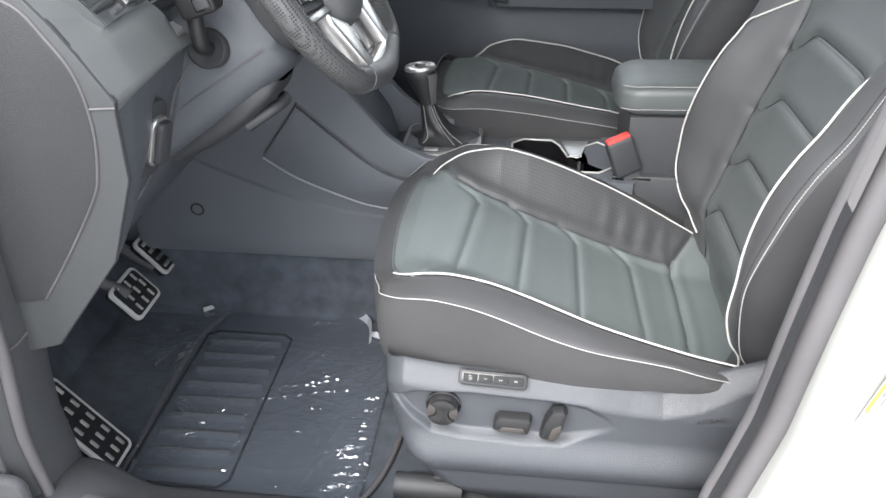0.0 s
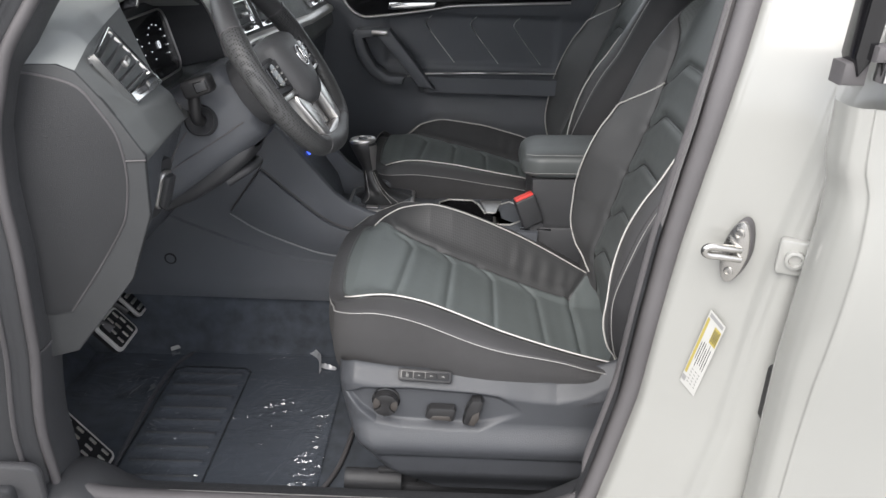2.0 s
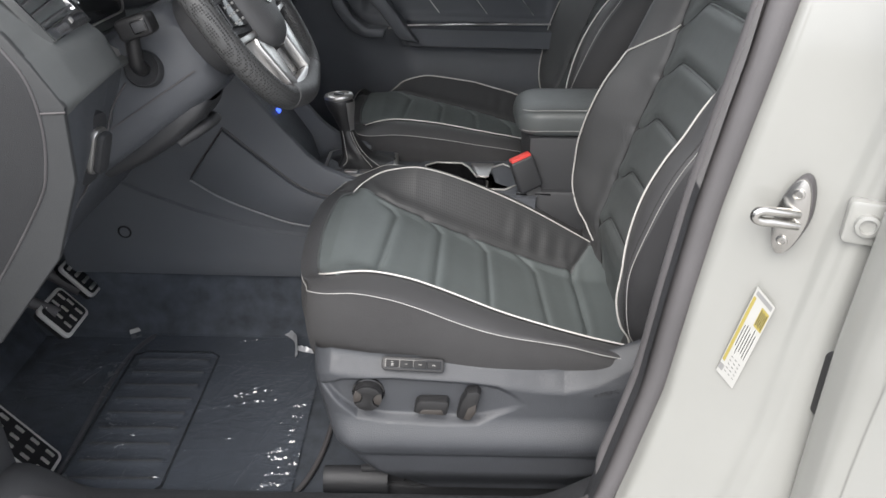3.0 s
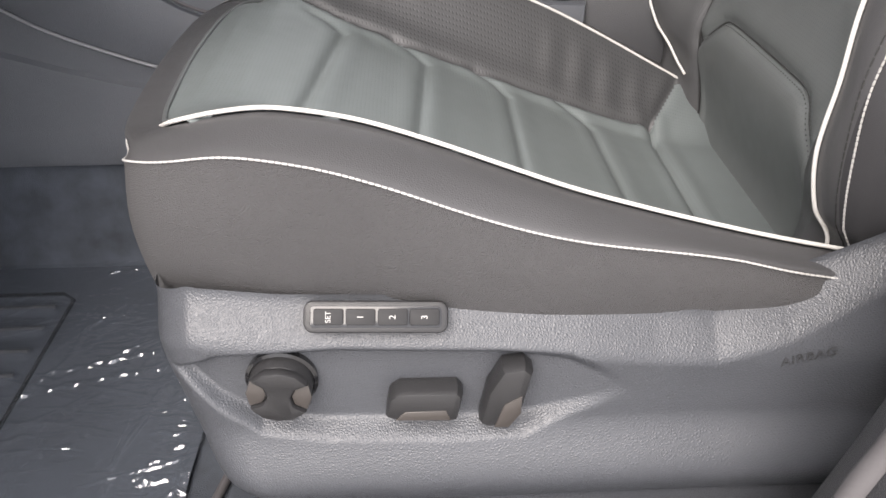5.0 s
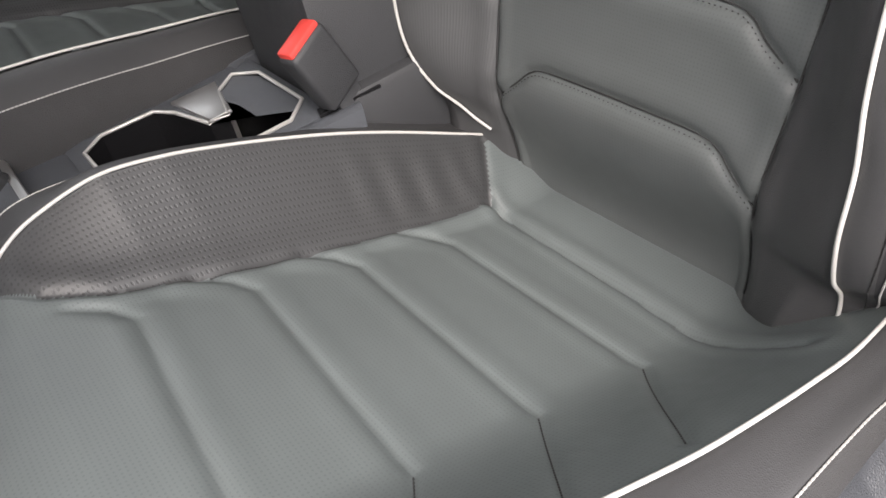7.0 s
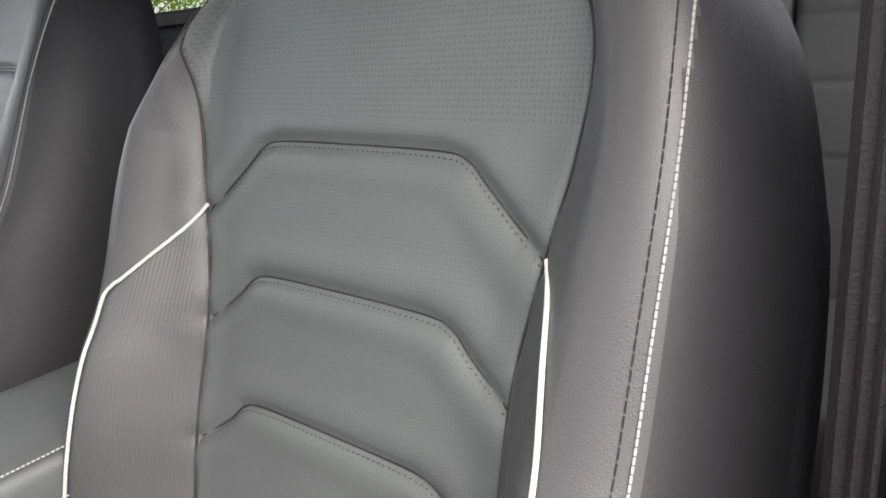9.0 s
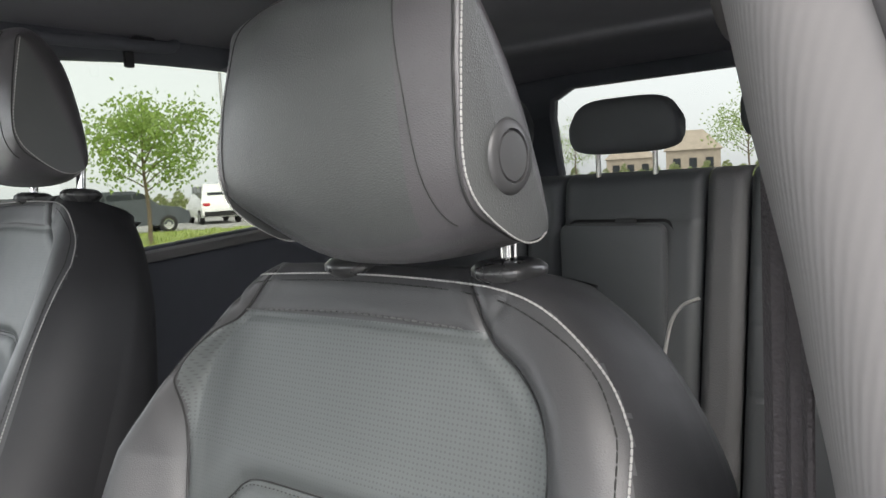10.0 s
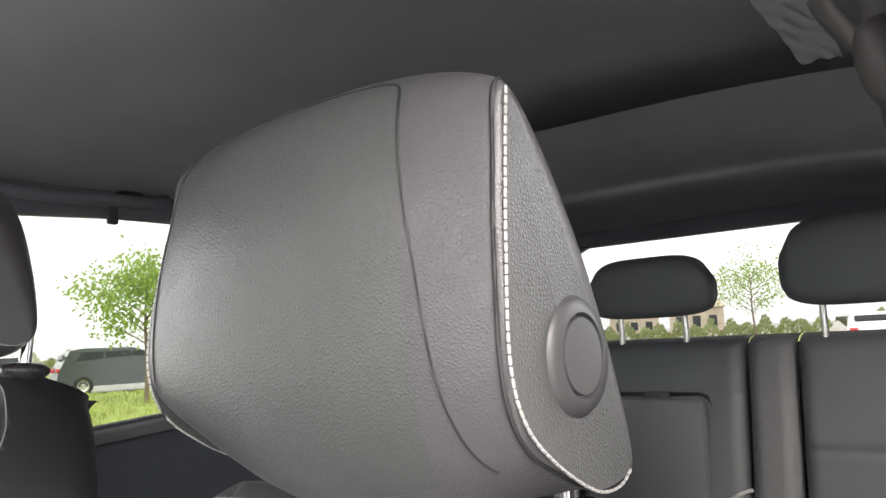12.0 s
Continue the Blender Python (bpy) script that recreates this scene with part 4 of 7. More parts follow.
    l.new(pw.outputs[0], bp.inputs["Height"])
    l.new(bp.outputs[0], gl.inputs["Normal"])
    l.new(bp.outputs[0], fr.inputs["Normal"])
    cl = n.new("ShaderNodeMath")
    cl.operation = 'MAXIMUM'
    cl.inputs[1].default_value = 0.15
    l.new(fr.outputs[0], cl.inputs[0])
    c2 = n.new("ShaderNodeMath")
    c2.operation = 'MINIMUM'
    c2.inputs[1].default_value = 0.24
    l.new(cl.outputs[0], c2.inputs[0])
    l.new(c2.outputs[0], mx_.inputs[0])
    l.new(tr.outputs[0], mx_.inputs[1])
    l.new(gl.outputs[0], mx_.inputs[2])
    haze, veil = n.new("ShaderNodeBsdfDiffuse"), n.new("ShaderNodeMixShader")
    haze.inputs["Color"].default_value = (0.40, 0.46, 0.54, 1)
    veil.inputs[0].default_value = 0.045
    l.new(mx_.outputs[0], veil.inputs[1])
    l.new(haze.outputs[0], veil.inputs[2])
    l.new(veil.outputs[0], n["Material Output"].inputs["Surface"])
    return m


FILM = film_material()
FX, FY = np.meshgrid(np.linspace(-0.74, -0.145, 430), np.linspace(-0.60, -0.110, 360), indexing="ij")
wr = np.zeros(FX.shape)
rng = random.Random(5)
for k in range(190):
    a = rng.uniform(-0.5, 0.5) + (0.2 if k % 3 else 1.3)
    p = (FX - rng.uniform(-0.7, -0.14)) * math.cos(a) + (FY - rng.uniform(-0.6, -0.12)) * math.sin(a)
    q = -(FX - rng.uniform(-0.7, -0.14)) * math.sin(a) + (FY - rng.uniform(-0.6, -0.12)) * math.cos(a)
    wr += rng.uniform(0.0008, 0.0024) * np.exp(-(q / rng.uniform(0.0018, 0.0040)) ** 2) * np.exp(-(p / rng.uniform(0.012, 0.07)) ** 2)
# long creases across the film, and short ones along its rear and door-side edges
creases = [(-0.376, -0.354, -0.215, -0.312, 0.006), (-0.385, -0.386, -0.180, -0.334, 0.005), (-0.56, -0.268, -0.50, -0.272, 0.005), (-0.66, -0.30, -0.63, -0.20, 0.009), (-0.645, -0.31, -0.60, -0.24, 0.007), (-0.40, -0.118, -0.29, -0.122, 0.006), (-0.34, -0.150, -0.27, -0.138, 0.007), (-0.39, -0.548, -0.30, -0.551, 0.003), (-0.22, -0.575, -0.16, -0.568, 0.006), (-0.42, -0.47, -0.33, -0.44, 0.004)]
for k in range(9):
    x0, y0 = -0.150 - 0.008 * (k % 3), -0.40 - 0.021 * k
    creases.append((x0 - rng.uniform(0.015, 0.05), y0, x0, y0 + rng.uniform(-0.008, 0.012), rng.uniform(0.004, 0.008)))
for x0, y0, x1, y1, hg in creases:
    ln = math.hypot(x1 - x0, y1 - y0)
    ux, uy = (x1 - x0) / ln, (y1 - y0) / ln
    al, ac = (FX - x0) * ux + (FY - y0) * uy, -(FX - x0) * uy + (FY - y0) * ux
    ac = ac + 0.0018 * np.sin(al * 260 + k)
    wr += 0.50 * hg * (0.88 + 0.12 * np.sin(al * 210 + 40 * y0)) * np.exp(-(ac / 0.0024) ** 2) * sstep(-0.006, 0.006, al) * sstep(ln + 0.006, ln - 0.006, al)
rise = 0.012 * sstep(-0.60, -0.74, FX) + 0.008 * sstep(-0.165, -0.148, FX) * (0.5 + 0.5 * np.sin(FY * 60))
film = sheet("protective_film", np.stack([FX, FY, 0.3435 + wr + rise], -1), FILM)
film.visible_shadow = False
tagged(film, "crinkled clear plastic film lying over the floor mat", "plastic film")
# torn film edge standing up in two folds at the mat's rear inner corner; a pale opaque colour stands in for their sky
# glint
GLINT_FOLD = mat("folded_film_glint", (0.30, 0.31, 0.33), 0.22, spec=0.9, bump=0.3, bump_scale=90, vary=0.25, vary_scale=40)
folded = thing("film_scrap", "torn edge of clear plastic film folded up, its glint coloured in", "plastic film")
for path, wide in (([(-0.250, -0.120), (-0.232, -0.134), (-0.217, -0.155), (-0.207, -0.208)], 0.013), ([(-0.212, -0.178), (-0.195, -0.186), (-0.170, -0.192)], 0.010)):
    fp_ = smooth_path([(x, y, 0.346) for x, y in path], 26)
    tw = np.linspace(0, 1, 6)
    fold = np.array([[(p[0] + 0.3 * wide * t, p[1] + 0.7 * wide * t, p[2] + wide * (t + 0.15 * math.sin(i * 0.9) * t) * math.sin(math.pi * (0.12 + 0.8 * i / 25))) for t in tw] for i, p in enumerate(fp_)])
    sheet("fold", fold, GLINT_FOLD, folded, "curled fold with its glint coloured in")

sc_ = sheet("film_scrap", np.array([[(-0.592 + 0.022 * a + 0.004 * b, -0.128 + 0.018 * a - 0.010 * b, 0.347 + 0.010 * math.sin(b * 3.0)) for b in np.linspace(0, 1, 8)] for a in np.linspace(0, 1, 8)]), PAPER)
tagged(sc_, "small white torn scrap of film on the carpet", "plastic film")
sill = thing("door_sill", "black plastic door sill with bright inlay strip", "door sill", kind="structure")
sec = [(-0.665, 0.34), (-0.675, 0.43), (-0.70, 0.452), (-0.735, 0.458), (-0.775, 0.452), (-0.80, 0.43), (-0.81, 0.36), (-0.86, 0.33)]
sx = np.linspace(-0.62, 0.42, 60)
prof = smooth_path([(y, z, 0) for y, z in sec], 40)
sheet("sill_cover", np.array([[(x, p[0], p[1] + 0.07 * sstep(0.24, 0.40, x) + 0.05 * sstep(-0.42, -0.52, x)) for p in prof] for x in sx]), PLASTIC_DARK, sill)
part("inlay_frame", slab_bm(rounded(0.56, 0.040, 0.014, cx=-0.10, cy=-0.742), 2, 0.450, 0.4635, 0.001), ALU, sill, "bright metal inlay")
part("inlay_field", slab_bm(rounded(0.545, 0.026, 0.010, cx=-0.10, cy=-0.742), 2, 0.4620, 0.4650, 0.0004), GLOSS_BLACK, sill)

# ---- pedals ----
def pedal(name, label, m, w, h, cells):
    p = thing(name, label, "pedal")
    part("backing", slab_bm(rounded(w - 0.004, h - 0.004, 0.011), 2, -0.016, -0.003, 0.003), KEY, p, "thick black backing").matrix_basis = m
    part("plate", slab_bm(rounded(w, h, 0.012), 2, -0.004, 0.004, 0.002), ALU, p, "brushed steel frame").matrix_basis = m
    part("rubber_field", slab_bm(rounded(w - 0.013, h - 0.013, 0.008), 2, 0.0035, 0.0056, 0.0005), KEY, p, "black rubber field").matrix_basis = m
    for cx, cy, a, b in cells:
        part("stud", slab_bm(rounded(a, b, min(a, b) * 0.3, cx=cx, cy=cy), 2, 0.005, 0.0080, 0.001), STEEL, p, "slim steel stud").matrix_basis = m
    return p


def plate_frame(at, up_):
    """Plate axes: x across the car, y up the slope, z towards the driver."""
    u = Vector((up_[0], 0, up_[1])).normalized()
    z = Vector((0, 1, 0)).cross(u)
    return Matrix.Translation(at) @ Matrix(((0, u.x, z.x), (1, u.y, z.y), (0, u.z, z.z))).to_4x4()


STUDS = [(x + 0.004 * (k % 2), y, 0.0055, 0.017) for x in (-0.024, 0.0, 0.024) for k, y in enumerate((-0.020, 0.003, 0.022))]
br = pedal("brake_pedal", "steel and rubber brake pedal above the floor", plate_frame((-0.624, -0.311, 0.518), (-0.64, 0.77)), 0.094, 0.078, STUDS)
tube("arm", smooth_path([(-0.622, -0.33, 0.528), (-0.70, -0.33, 0.58), (-0.78, -0.33, 0.72), (-0.82, -0.33, 0.9)], 20), 0.011, RUBBER, br, "black pedal arm", n=10)
ga = pedal("accelerator_pedal", "steel and rubber accelerator pedal", plate_frame((-0.678, -0.125, 0.485), (-0.64, 0.77)), 0.050, 0.095, [(0, y, 0.026, 0.008) for y in (-0.030, -0.010, 0.010, 0.030)])
tube("arm", smooth_path([(-0.675, -0.14, 0.462), (-0.76, -0.14, 0.52), (-0.88, -0.14, 0.60)], 16), 0.012, RUBBER, ga, n=10)
fr_ = pedal("footrest", "steel and rubber driver's footrest on the floor", plate_frame((-0.612, -0.567, 0.434), (-0.594, 0.804)), 0.070, 0.180, [(x, y, 0.006, 0.018) for x in (-0.018, 0.0, 0.018) for y in (-0.066, -0.033, 0.0, 0.033, 0.066)])
box("support", (0.10, 0.066, 0.14), (-0.680, -0.567, 0.400), PLASTIC_DARK, fr_, bevel=0.02)

# ---- dashboard ----
dash = thing("dashboard", "dark grey plastic dashboard with silver trim", "dashboard")
DK = [
    (-0.712, [(-1.05, 1.10), (-0.75, 1.150), (-0.50, 1.178), (-0.425, 1.180), (-0.402, 1.172), (-0.370, 1.132), (-0.352, 1.105), (-0.324, 1.058), (-0.326, 1.046), (-0.330, 0.97), (-0.371, 0.865), (-0.476, 0.735), (-0.62, 0.690), (-1.05, 0.72)]),
    (-0.66, [(-1.05, 1.10), (-0.75, 1.19), (-0.50, 1.222), (-0.425, 1.212), (-0.405, 1.195), (-0.366, 1.122), (-0.346, 1.104), (-0.322, 1.056), (-0.334, 1.046), (-0.342, 0.97), (-0.387, 0.86), (-0.502, 0.72), (-0.62, 0.665), (-1.05, 0.72)]),
    (-0.56, [(-1.05, 1.12), (-0.75, 1.215), (-0.52, 1.245), (-0.44, 1.225), (-0.425, 1.205), (-0.368, 1.113), (-0.350, 1.098), (-0.330, 1.054), (-0.352, 1.044), (-0.375, 0.96), (-0.42, 0.86), (-0.525, 0.72), (-0.62, 0.665), (-1.05, 0.72)]),
    (-0.51, [(-1.05, 1.12), (-0.75, 1.22), (-0.52, 1.248), (-0.42, 1.236), (-0.418, 1.225), (-0.378, 1.112), (-0.357, 1.095), (-0.338, 1.052), (-0.36, 1.042), (-0.388, 0.955), (-0.43, 0.855), (-0.53, 0.72), (-0.62, 0.665), (-1.05, 0.72)]),
    (-0.495, [(-1.05, 1.12), (-0.75, 1.22), (-0.52, 1.248), (-0.40, 1.236), (-0.495, 1.220), (-0.490, 1.062), (-0.375, 1.056), (-0.345, 1.045), (-0.365, 1.038), (-0.395, 0.95), (-0.435, 0.85), (-0.53, 0.72), (-0.62, 0.665), (-1.05, 0.72)]),
    (-0.36, [(-1.05, 1.12), (-0.75, 1.222), (-0.53, 1.250), (-0.385, 1.238), (-0.495, 1.222), (-0.490, 1.055), (-0.39, 1.045), (-0.36, 1.035), (-0.38, 1.028), (-0.405, 0.95), (-0.445, 0.85), (-0.54, 0.72), (-0.62, 0.665), (-1.05, 0.72)]),
    (-0.20, [(-1.05, 1.12), (-0.75, 1.215), (-0.53, 1.240), (-0.39, 1.185), (-0.495, 1.175), (-0.490, 1.055), (-0.40, 1.045), (-0.37, 1.035), (-0.385, 1.028), (-0.41, 0.95), (-0.45, 0.85), (-0.54, 0.72), (-0.62, 0.665), (-1.05, 0.72)]),
    (-0.165, [(-1.05, 1.12), (-0.75, 1.20), (-0.54, 1.215), (-0.45, 1.165), (-0.435, 1.150), (-0.405, 1.085), (-0.385, 1.07), (-0.37, 1.04), (-0.385, 1.03), (-0.41, 0.95), (-0.45, 0.85), (-0.54, 0.72), (-0.62, 0.665), (-1.05, 0.72)]),
    (0.10, [(-1.05, 1.12), (-0.75, 1.195), (-0.54, 1.205), (-0.44, 1.165), (-0.425, 1.150), (-0.405, 1.085), (-0.385, 1.07), (-0.37, 1.04), (-0.385, 1.03), (-0.41, 0.95), (-0.45, 0.85), (-0.54, 0.72), (-0.62, 0.665), (-1.05, 0.72)]),
    (0.45, [(-1.05, 1.12), (-0.75, 1.19), (-0.52, 1.20), (-0.42, 1.165), (-0.37, 1.145), (-0.33, 1.09), (-0.312, 1.07), (-0.305, 1.02), (-0.32, 1.0), (-0.34, 0.90), (-0.39, 0.78), (-0.50, 0.70), (-0.62, 0.665), (-1.05, 0.72)]),
    (0.69, [(-1.05, 1.12), (-0.75, 1.19), (-0.50, 1.20), (-0.40, 1.16), (-0.36, 1.14), (-0.31, 1.085), (-0.295, 1.07), (-0.29, 1.02), (-0.31, 1.0), (-0.33, 0.90), (-0.38, 0.78), (-0.50, 0.70), (-0.62, 0.665), (-1.05, 0.72)]),
]
DY = np.array([k[0] for k in DK])
DC = np.array([k[1] for k in DK])


def dash_points(y, i):
    return np.array([np.interp(y, DY, DC[:, i, c]) for c in range(2)])


def dash_sheet(name, i0, i1, y0, y1, material, label, n=90, soft=0.012):
    ys = np.unique(np.concatenate([np.linspace(y0, y1, n), DY[(DY >= y0) & (DY <= y1)]]))
    rows_ = []
    for y in ys:
        c = [dash_points(y, i) for i in range(i0, i1 + 1)]
        line = [c[0]]
        for a, b, d in zip(c, c[1:], c[2:]):
            # round each corner with a short curve
            la, lb_ = np.linalg.norm(a - b), np.linalg.norm(d - b)
            ka, kb_ = min(0.4, soft / max(la, 1e-6)), min(0.4, soft / max(lb_, 1e-6))
            p, q = b + (a - b) * ka, b + (d - b) * kb_
            for f in np.linspace(0, 1, 7):
                line.append((1 - f) ** 2 * p + 2 * f * (1 - f) * b + f * f * q)
        line.append(c[-1])
        rows_.append([(p[0], y, p[1]) for p in line])
    return sheet(name, np.array(rows_), material, dash, label, flip=True, smooth=50)


# the pad's paleness against the facia is painted windscreen light
dash_sheet("dash_pad", 0, 4, -0.712, 0.69, LIT_GREEN_GREY, "soft grey-green upper pad, lightened for windscreen daylight")
END_GREY = mat("end_plate_plastic", (0.044, 0.046, 0.048), 0.46, spec=0.38, bump=0.5, bump_scale=600, kind="leather", vary=0.08)
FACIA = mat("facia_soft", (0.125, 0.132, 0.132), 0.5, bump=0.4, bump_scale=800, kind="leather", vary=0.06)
dash_sheet("dash_face", 4, 8, -0.712, 0.69, FACIA, "grey soft facia round the vents", soft=0.009)
dash_sheet("knee_face", 8, 13, -0.712, 0.69, CONSOLE, "dark grey plastic knee panel", soft=0.009)
side_o = [tuple(dash_points(-0.712, i)) for i in range(1, 14)]
slab("end_plate", side_o, 1, -0.716, -0.706, END_GREY, dash, "grey end of the dashboard", bevel=0.003)
cap = [(-0.62, 1.15), (-0.49, 1.169), (-0.449, 1.165), (-0.403, 1.152), (-0.379, 1.122), (-0.359, 1.084), (-0.354, 1.032), (-0.362, 0.981), (-0.376, 0.946), (-0.425, 0.872), (-0.472, 0.808), (-0.50, 0.800), (-0.62, 0.80)]
cap_s = smooth_path([(x, z, 0) for x, z in cap[1:11]], 50)[:, :2].tolist()
slab("end_cap", [cap[0]] + cap_s + cap[11:], 1, -0.7195, -0.712, CAP_GREY, dash, "flat end cover facing the open door", bevel=0.003)
tube("cap_joint", np.array([(x, -0.7165, z) for x, z in cap_s]), 0.0022, RUBBER, dash, "dark joint round the end cover", n=6)
tube("ledge_joint", np.array([(-0.352, -0.7165, 1.0505), (-0.324, -0.7165, 1.0525)]), 0.0015, RUBBER, dash, n=6)
# seam of the knee panel
tube("panel_seam", smooth_path([(-0.352, -0.480, 1.020), (-0.377, -0.478, 0.985), (-0.394, -0.482, 0.940), (-0.410, -0.510, 0.892), (-0.419, -0.56, 0.862)], 40), 0.0016, RUBBER, dash, "thin dark panel seam", n=6)
# silver strips beside the column and across to the passenger
for nm, ys_, i, o in (("silver_strip", np.linspace(-0.49, -0.40, 12), 6, 0.004), ("silver_strip", np.linspace(-0.16, 0.685, 50), 6, 0.003)):
    pts = np.array([[dash_points(y, i)[0] + o, y, dash_points(y, i)[1]] for y in ys_])
    V = np.stack([pts + np.array([-0.012, 0, 0.010]), pts + np.array([0.002, 0, 0.004]), pts + np.array([0.006, 0, -0.004]), pts + np.array([0.0, 0, -0.014])], 1)
    sheet(nm, V, ALU, dash, "satin silver strip", smooth=70, flip=True)


def ring_bm(a, b, x0, x1):
    bm = bmesh.new()
    rows_ = [[bm.verts.new((x, y, z)) for y, z in o] for o, x in ((a, x0), (a, x1), (b, x1), (b, x0))]
    k = len(a)
    for r in range(4):
        for i in range(k):
            bm.faces.new((rows_[r][i], rows_[r][(i + 1) % k], rows_[(r + 1) % 4][(i + 1) % k], rows_[(r + 1) % 4][i]))
    bmesh.ops.bevel(bm, geom=bm.edges, offset=0.0012, segments=1, affect='EDGES')
    return bm


# air vents: a four-cornered face with slats, corners run top-left, top-right, bottom-right, bottom-left
def air_vent(label, corners, slats, wheel=True, frame_material=None, rim=0.055):
    v_ = thing("air_vent", label, "air vent", "dashboard vents")
    A, B, C, D = [np.array(c, float) for c in corners]
    nrm = np.cross(C - A, B - D)
    nrm /= np.linalg.norm(nrm)
    if nrm[0] < 0:
        nrm = -nrm

    def at(u, v, d=0.0):
        return (A * (1 - u) + B * u) * (1 - v) + (D * (1 - u) + C * u) * v + nrm * d
    outer = [(0, 0), (1, 0), (1, 1), (0, 1)]
    inner = [(rim, rim * 1.1), (1 - rim, rim * 1.1), (1 - rim, 1 - 3.4 * rim), (rim, 1 - 3.4 * rim)]
    bm = bmesh.new()
    rings = [[bm.verts.new(at(u, v, d)) for u, v in o] for o, d in ((outer, -0.006), (outer, 0.006), (inner, 0.004), (inner, -0.02))]
    for r in range(3):
        for i in range(4):
            bm.faces.new((rings[r][i], rings[r][(i + 1) % 4], rings[r + 1][(i + 1) % 4], rings[r + 1][i]))
    bmesh.ops.bevel(bm, geom=bm.edges, offset=0.0012, segments=1, affect='EDGES')
    part("frame", bm, frame_material or CHROME, v_, "silver vent frame")
    bm = bmesh.new()
    bm.faces.new([bm.verts.new(at(u, v, -0.016)) for u, v in inner])
    part("cavity", bm, GLOSS_BLACK, v_)
    for i in range(slats):
        v0 = inner[0][1] + (inner[2][1] - inner[0][1]) * (i + 0.55) / slats
        h = 0.22 / slats
        bm = bmesh.new()
        ends = []
        for u in (rim * 0.9, 0.5, 1 - rim * 0.9):
            ends.append([bm.verts.new(at(u, v0 + dv, d)) for dv, d in ((-h, -0.014), (-h * 0.2, 0.003), (h * 0.55, 0.003), (h * 0.2, -0.014))])
        for a_, b_ in zip(ends, ends[1:]):
            for k in range(4):
                bm.faces.new((a_[k], a_[(k + 1) % 4], b_[(k + 1) % 4], b_[k]))
        for e in (ends[0], ends[-1]):
            bm.faces.new(e)
        part("slat", bm, PLASTIC, v_)
    ex = (B - A) / np.linalg.norm(B - A)
    ez = np.cross(nrm, ex)
    R = Matrix(((nrm[0], ex[0], ez[0]), (nrm[1], ex[1], ez[1]), (nrm[2], ex[2], ez[2]))).to_4x4()
    if wheel:
        ob = part("tab", box_bm((0.010, 0.026, 0.010), (0, 0, 0), 0.003), SATIN, v_, "silver thumb tab")
        ob.matrix_basis = Matrix.Translation(at(0.55, 0.45, 0.006)) @ R
        ob = part("thumb_wheel", box_bm((0.008, 0.030, 0.010), (0, 0, 0), 0.003), PLASTIC_DARK, v_, "ribbed thumb wheel")
        ob.matrix_basis = Matrix.Translation(at(0.5, 0.88, 0.006)) @ R
        ob = part("wheel_mark", box_bm((0.002, 0.008, 0.006), (0, 0, 0), 0.0), THREAD, v_)
        ob.matrix_basis = Matrix.Translation(at(0.5, 0.88, 0.0105)) @ R
    return v_


air_vent("air vent with grey slats in a silver frame", [(-0.388, -0.690, 1.187), (-0.424, -0.560, 1.204), (-0.368, -0.522, 1.112), (-0.357, -0.648, 1.112)], 5)
air_vent("centre air vent with grey slats in a silver frame", [(-0.428, 0.060, 1.153), (-0.416, 0.160, 1.153), (-0.386, 0.160, 1.086), (-0.400, 0.060, 1.086)], 4)
air_vent("centre air vent with grey slats in a silver frame", [(-0.411, 0.180, 1.152), (-0.391, 0.280, 1.152), (-0.360, 0.280, 1.086), (-0.382, 0.180, 1.086)], 4)
air_vent("passenger air vent with grey slats in a silver frame", [(-0.365, 0.50, 1.148), (-0.357, 0.63, 1.146), (-0.308, 0.63, 1.090), (-0.317, 0.50, 1.094)], 4)
air_vent("small grey side window vent on the dashboard", [(-0.545, -0.675, 1.213), (-0.545, -0.635, 1.233), (-0.475, -0.635, 1.226), (-0.475, -0.682, 1.204)], 5, False, LIT_GREEN_GREY, 0.07)

# driver's instrument screen under its hood
ic = thing("instrument_cluster", "black instrument screen with lit dials under a hood", "instrument panel")
im = Matrix.Translation((-0.455, -0.362, 1.128)) @ Matrix.Rotation(radians(-14), 4, 'Y')
def ipart(nm, bm, material, label=""):
    ob = part(nm, bm, material, ic, label)
    ob.matrix_basis = im
    return ob
ipart("surround", slab_bm(rounded(0.300, 0.150, 0.020), 0, -0.012, -0.004, 0.002), PLASTIC_DARK, "dark screen surround")
ipart("screen", slab_bm(rounded(0.265, 0.112, 0.022), 0, -0.004, 0.004, 0.002), GLOSS_BLACK, "black glass screen")
ipart("screen_rim", ring_bm(rounded(0.271, 0.118, 0.024), rounded(0.265, 0.112, 0.022), -0.004, 0.0065), SATIN, "thin silver rim")
glow = bpy.data.materials.new("screen_glow")
glow.use_nodes = True
gb = glow.node_tree.nodes["Principled BSDF"]
gb.inputs["Base Color"].default_value = (0.02, 0.02, 0.02, 1)
gb.inputs["Emission Color"].default_value = (0.75, 0.8, 0.85, 1)
gb.inputs["Emission Strength"].default_value = 0.5
glow_red = glow.copy()
glow_red.name = "screen_glow_red"
glow_red.node_tree.nodes["Principled BSDF"].inputs["Emission Color"].default_value = (0.9, 0.25, 0.22, 1)
glow_blue = glow.copy()
glow_blue.name = "screen_glow_blue"
glow_blue.node_tree.nodes["Principled BSDF"].inputs["Emission Color"].default_value = (0.15, 0.25, 1.0, 1)
for cy in (-0.045, 0.065):
    for k in range(11):
        a = radians(215 - k * 25)
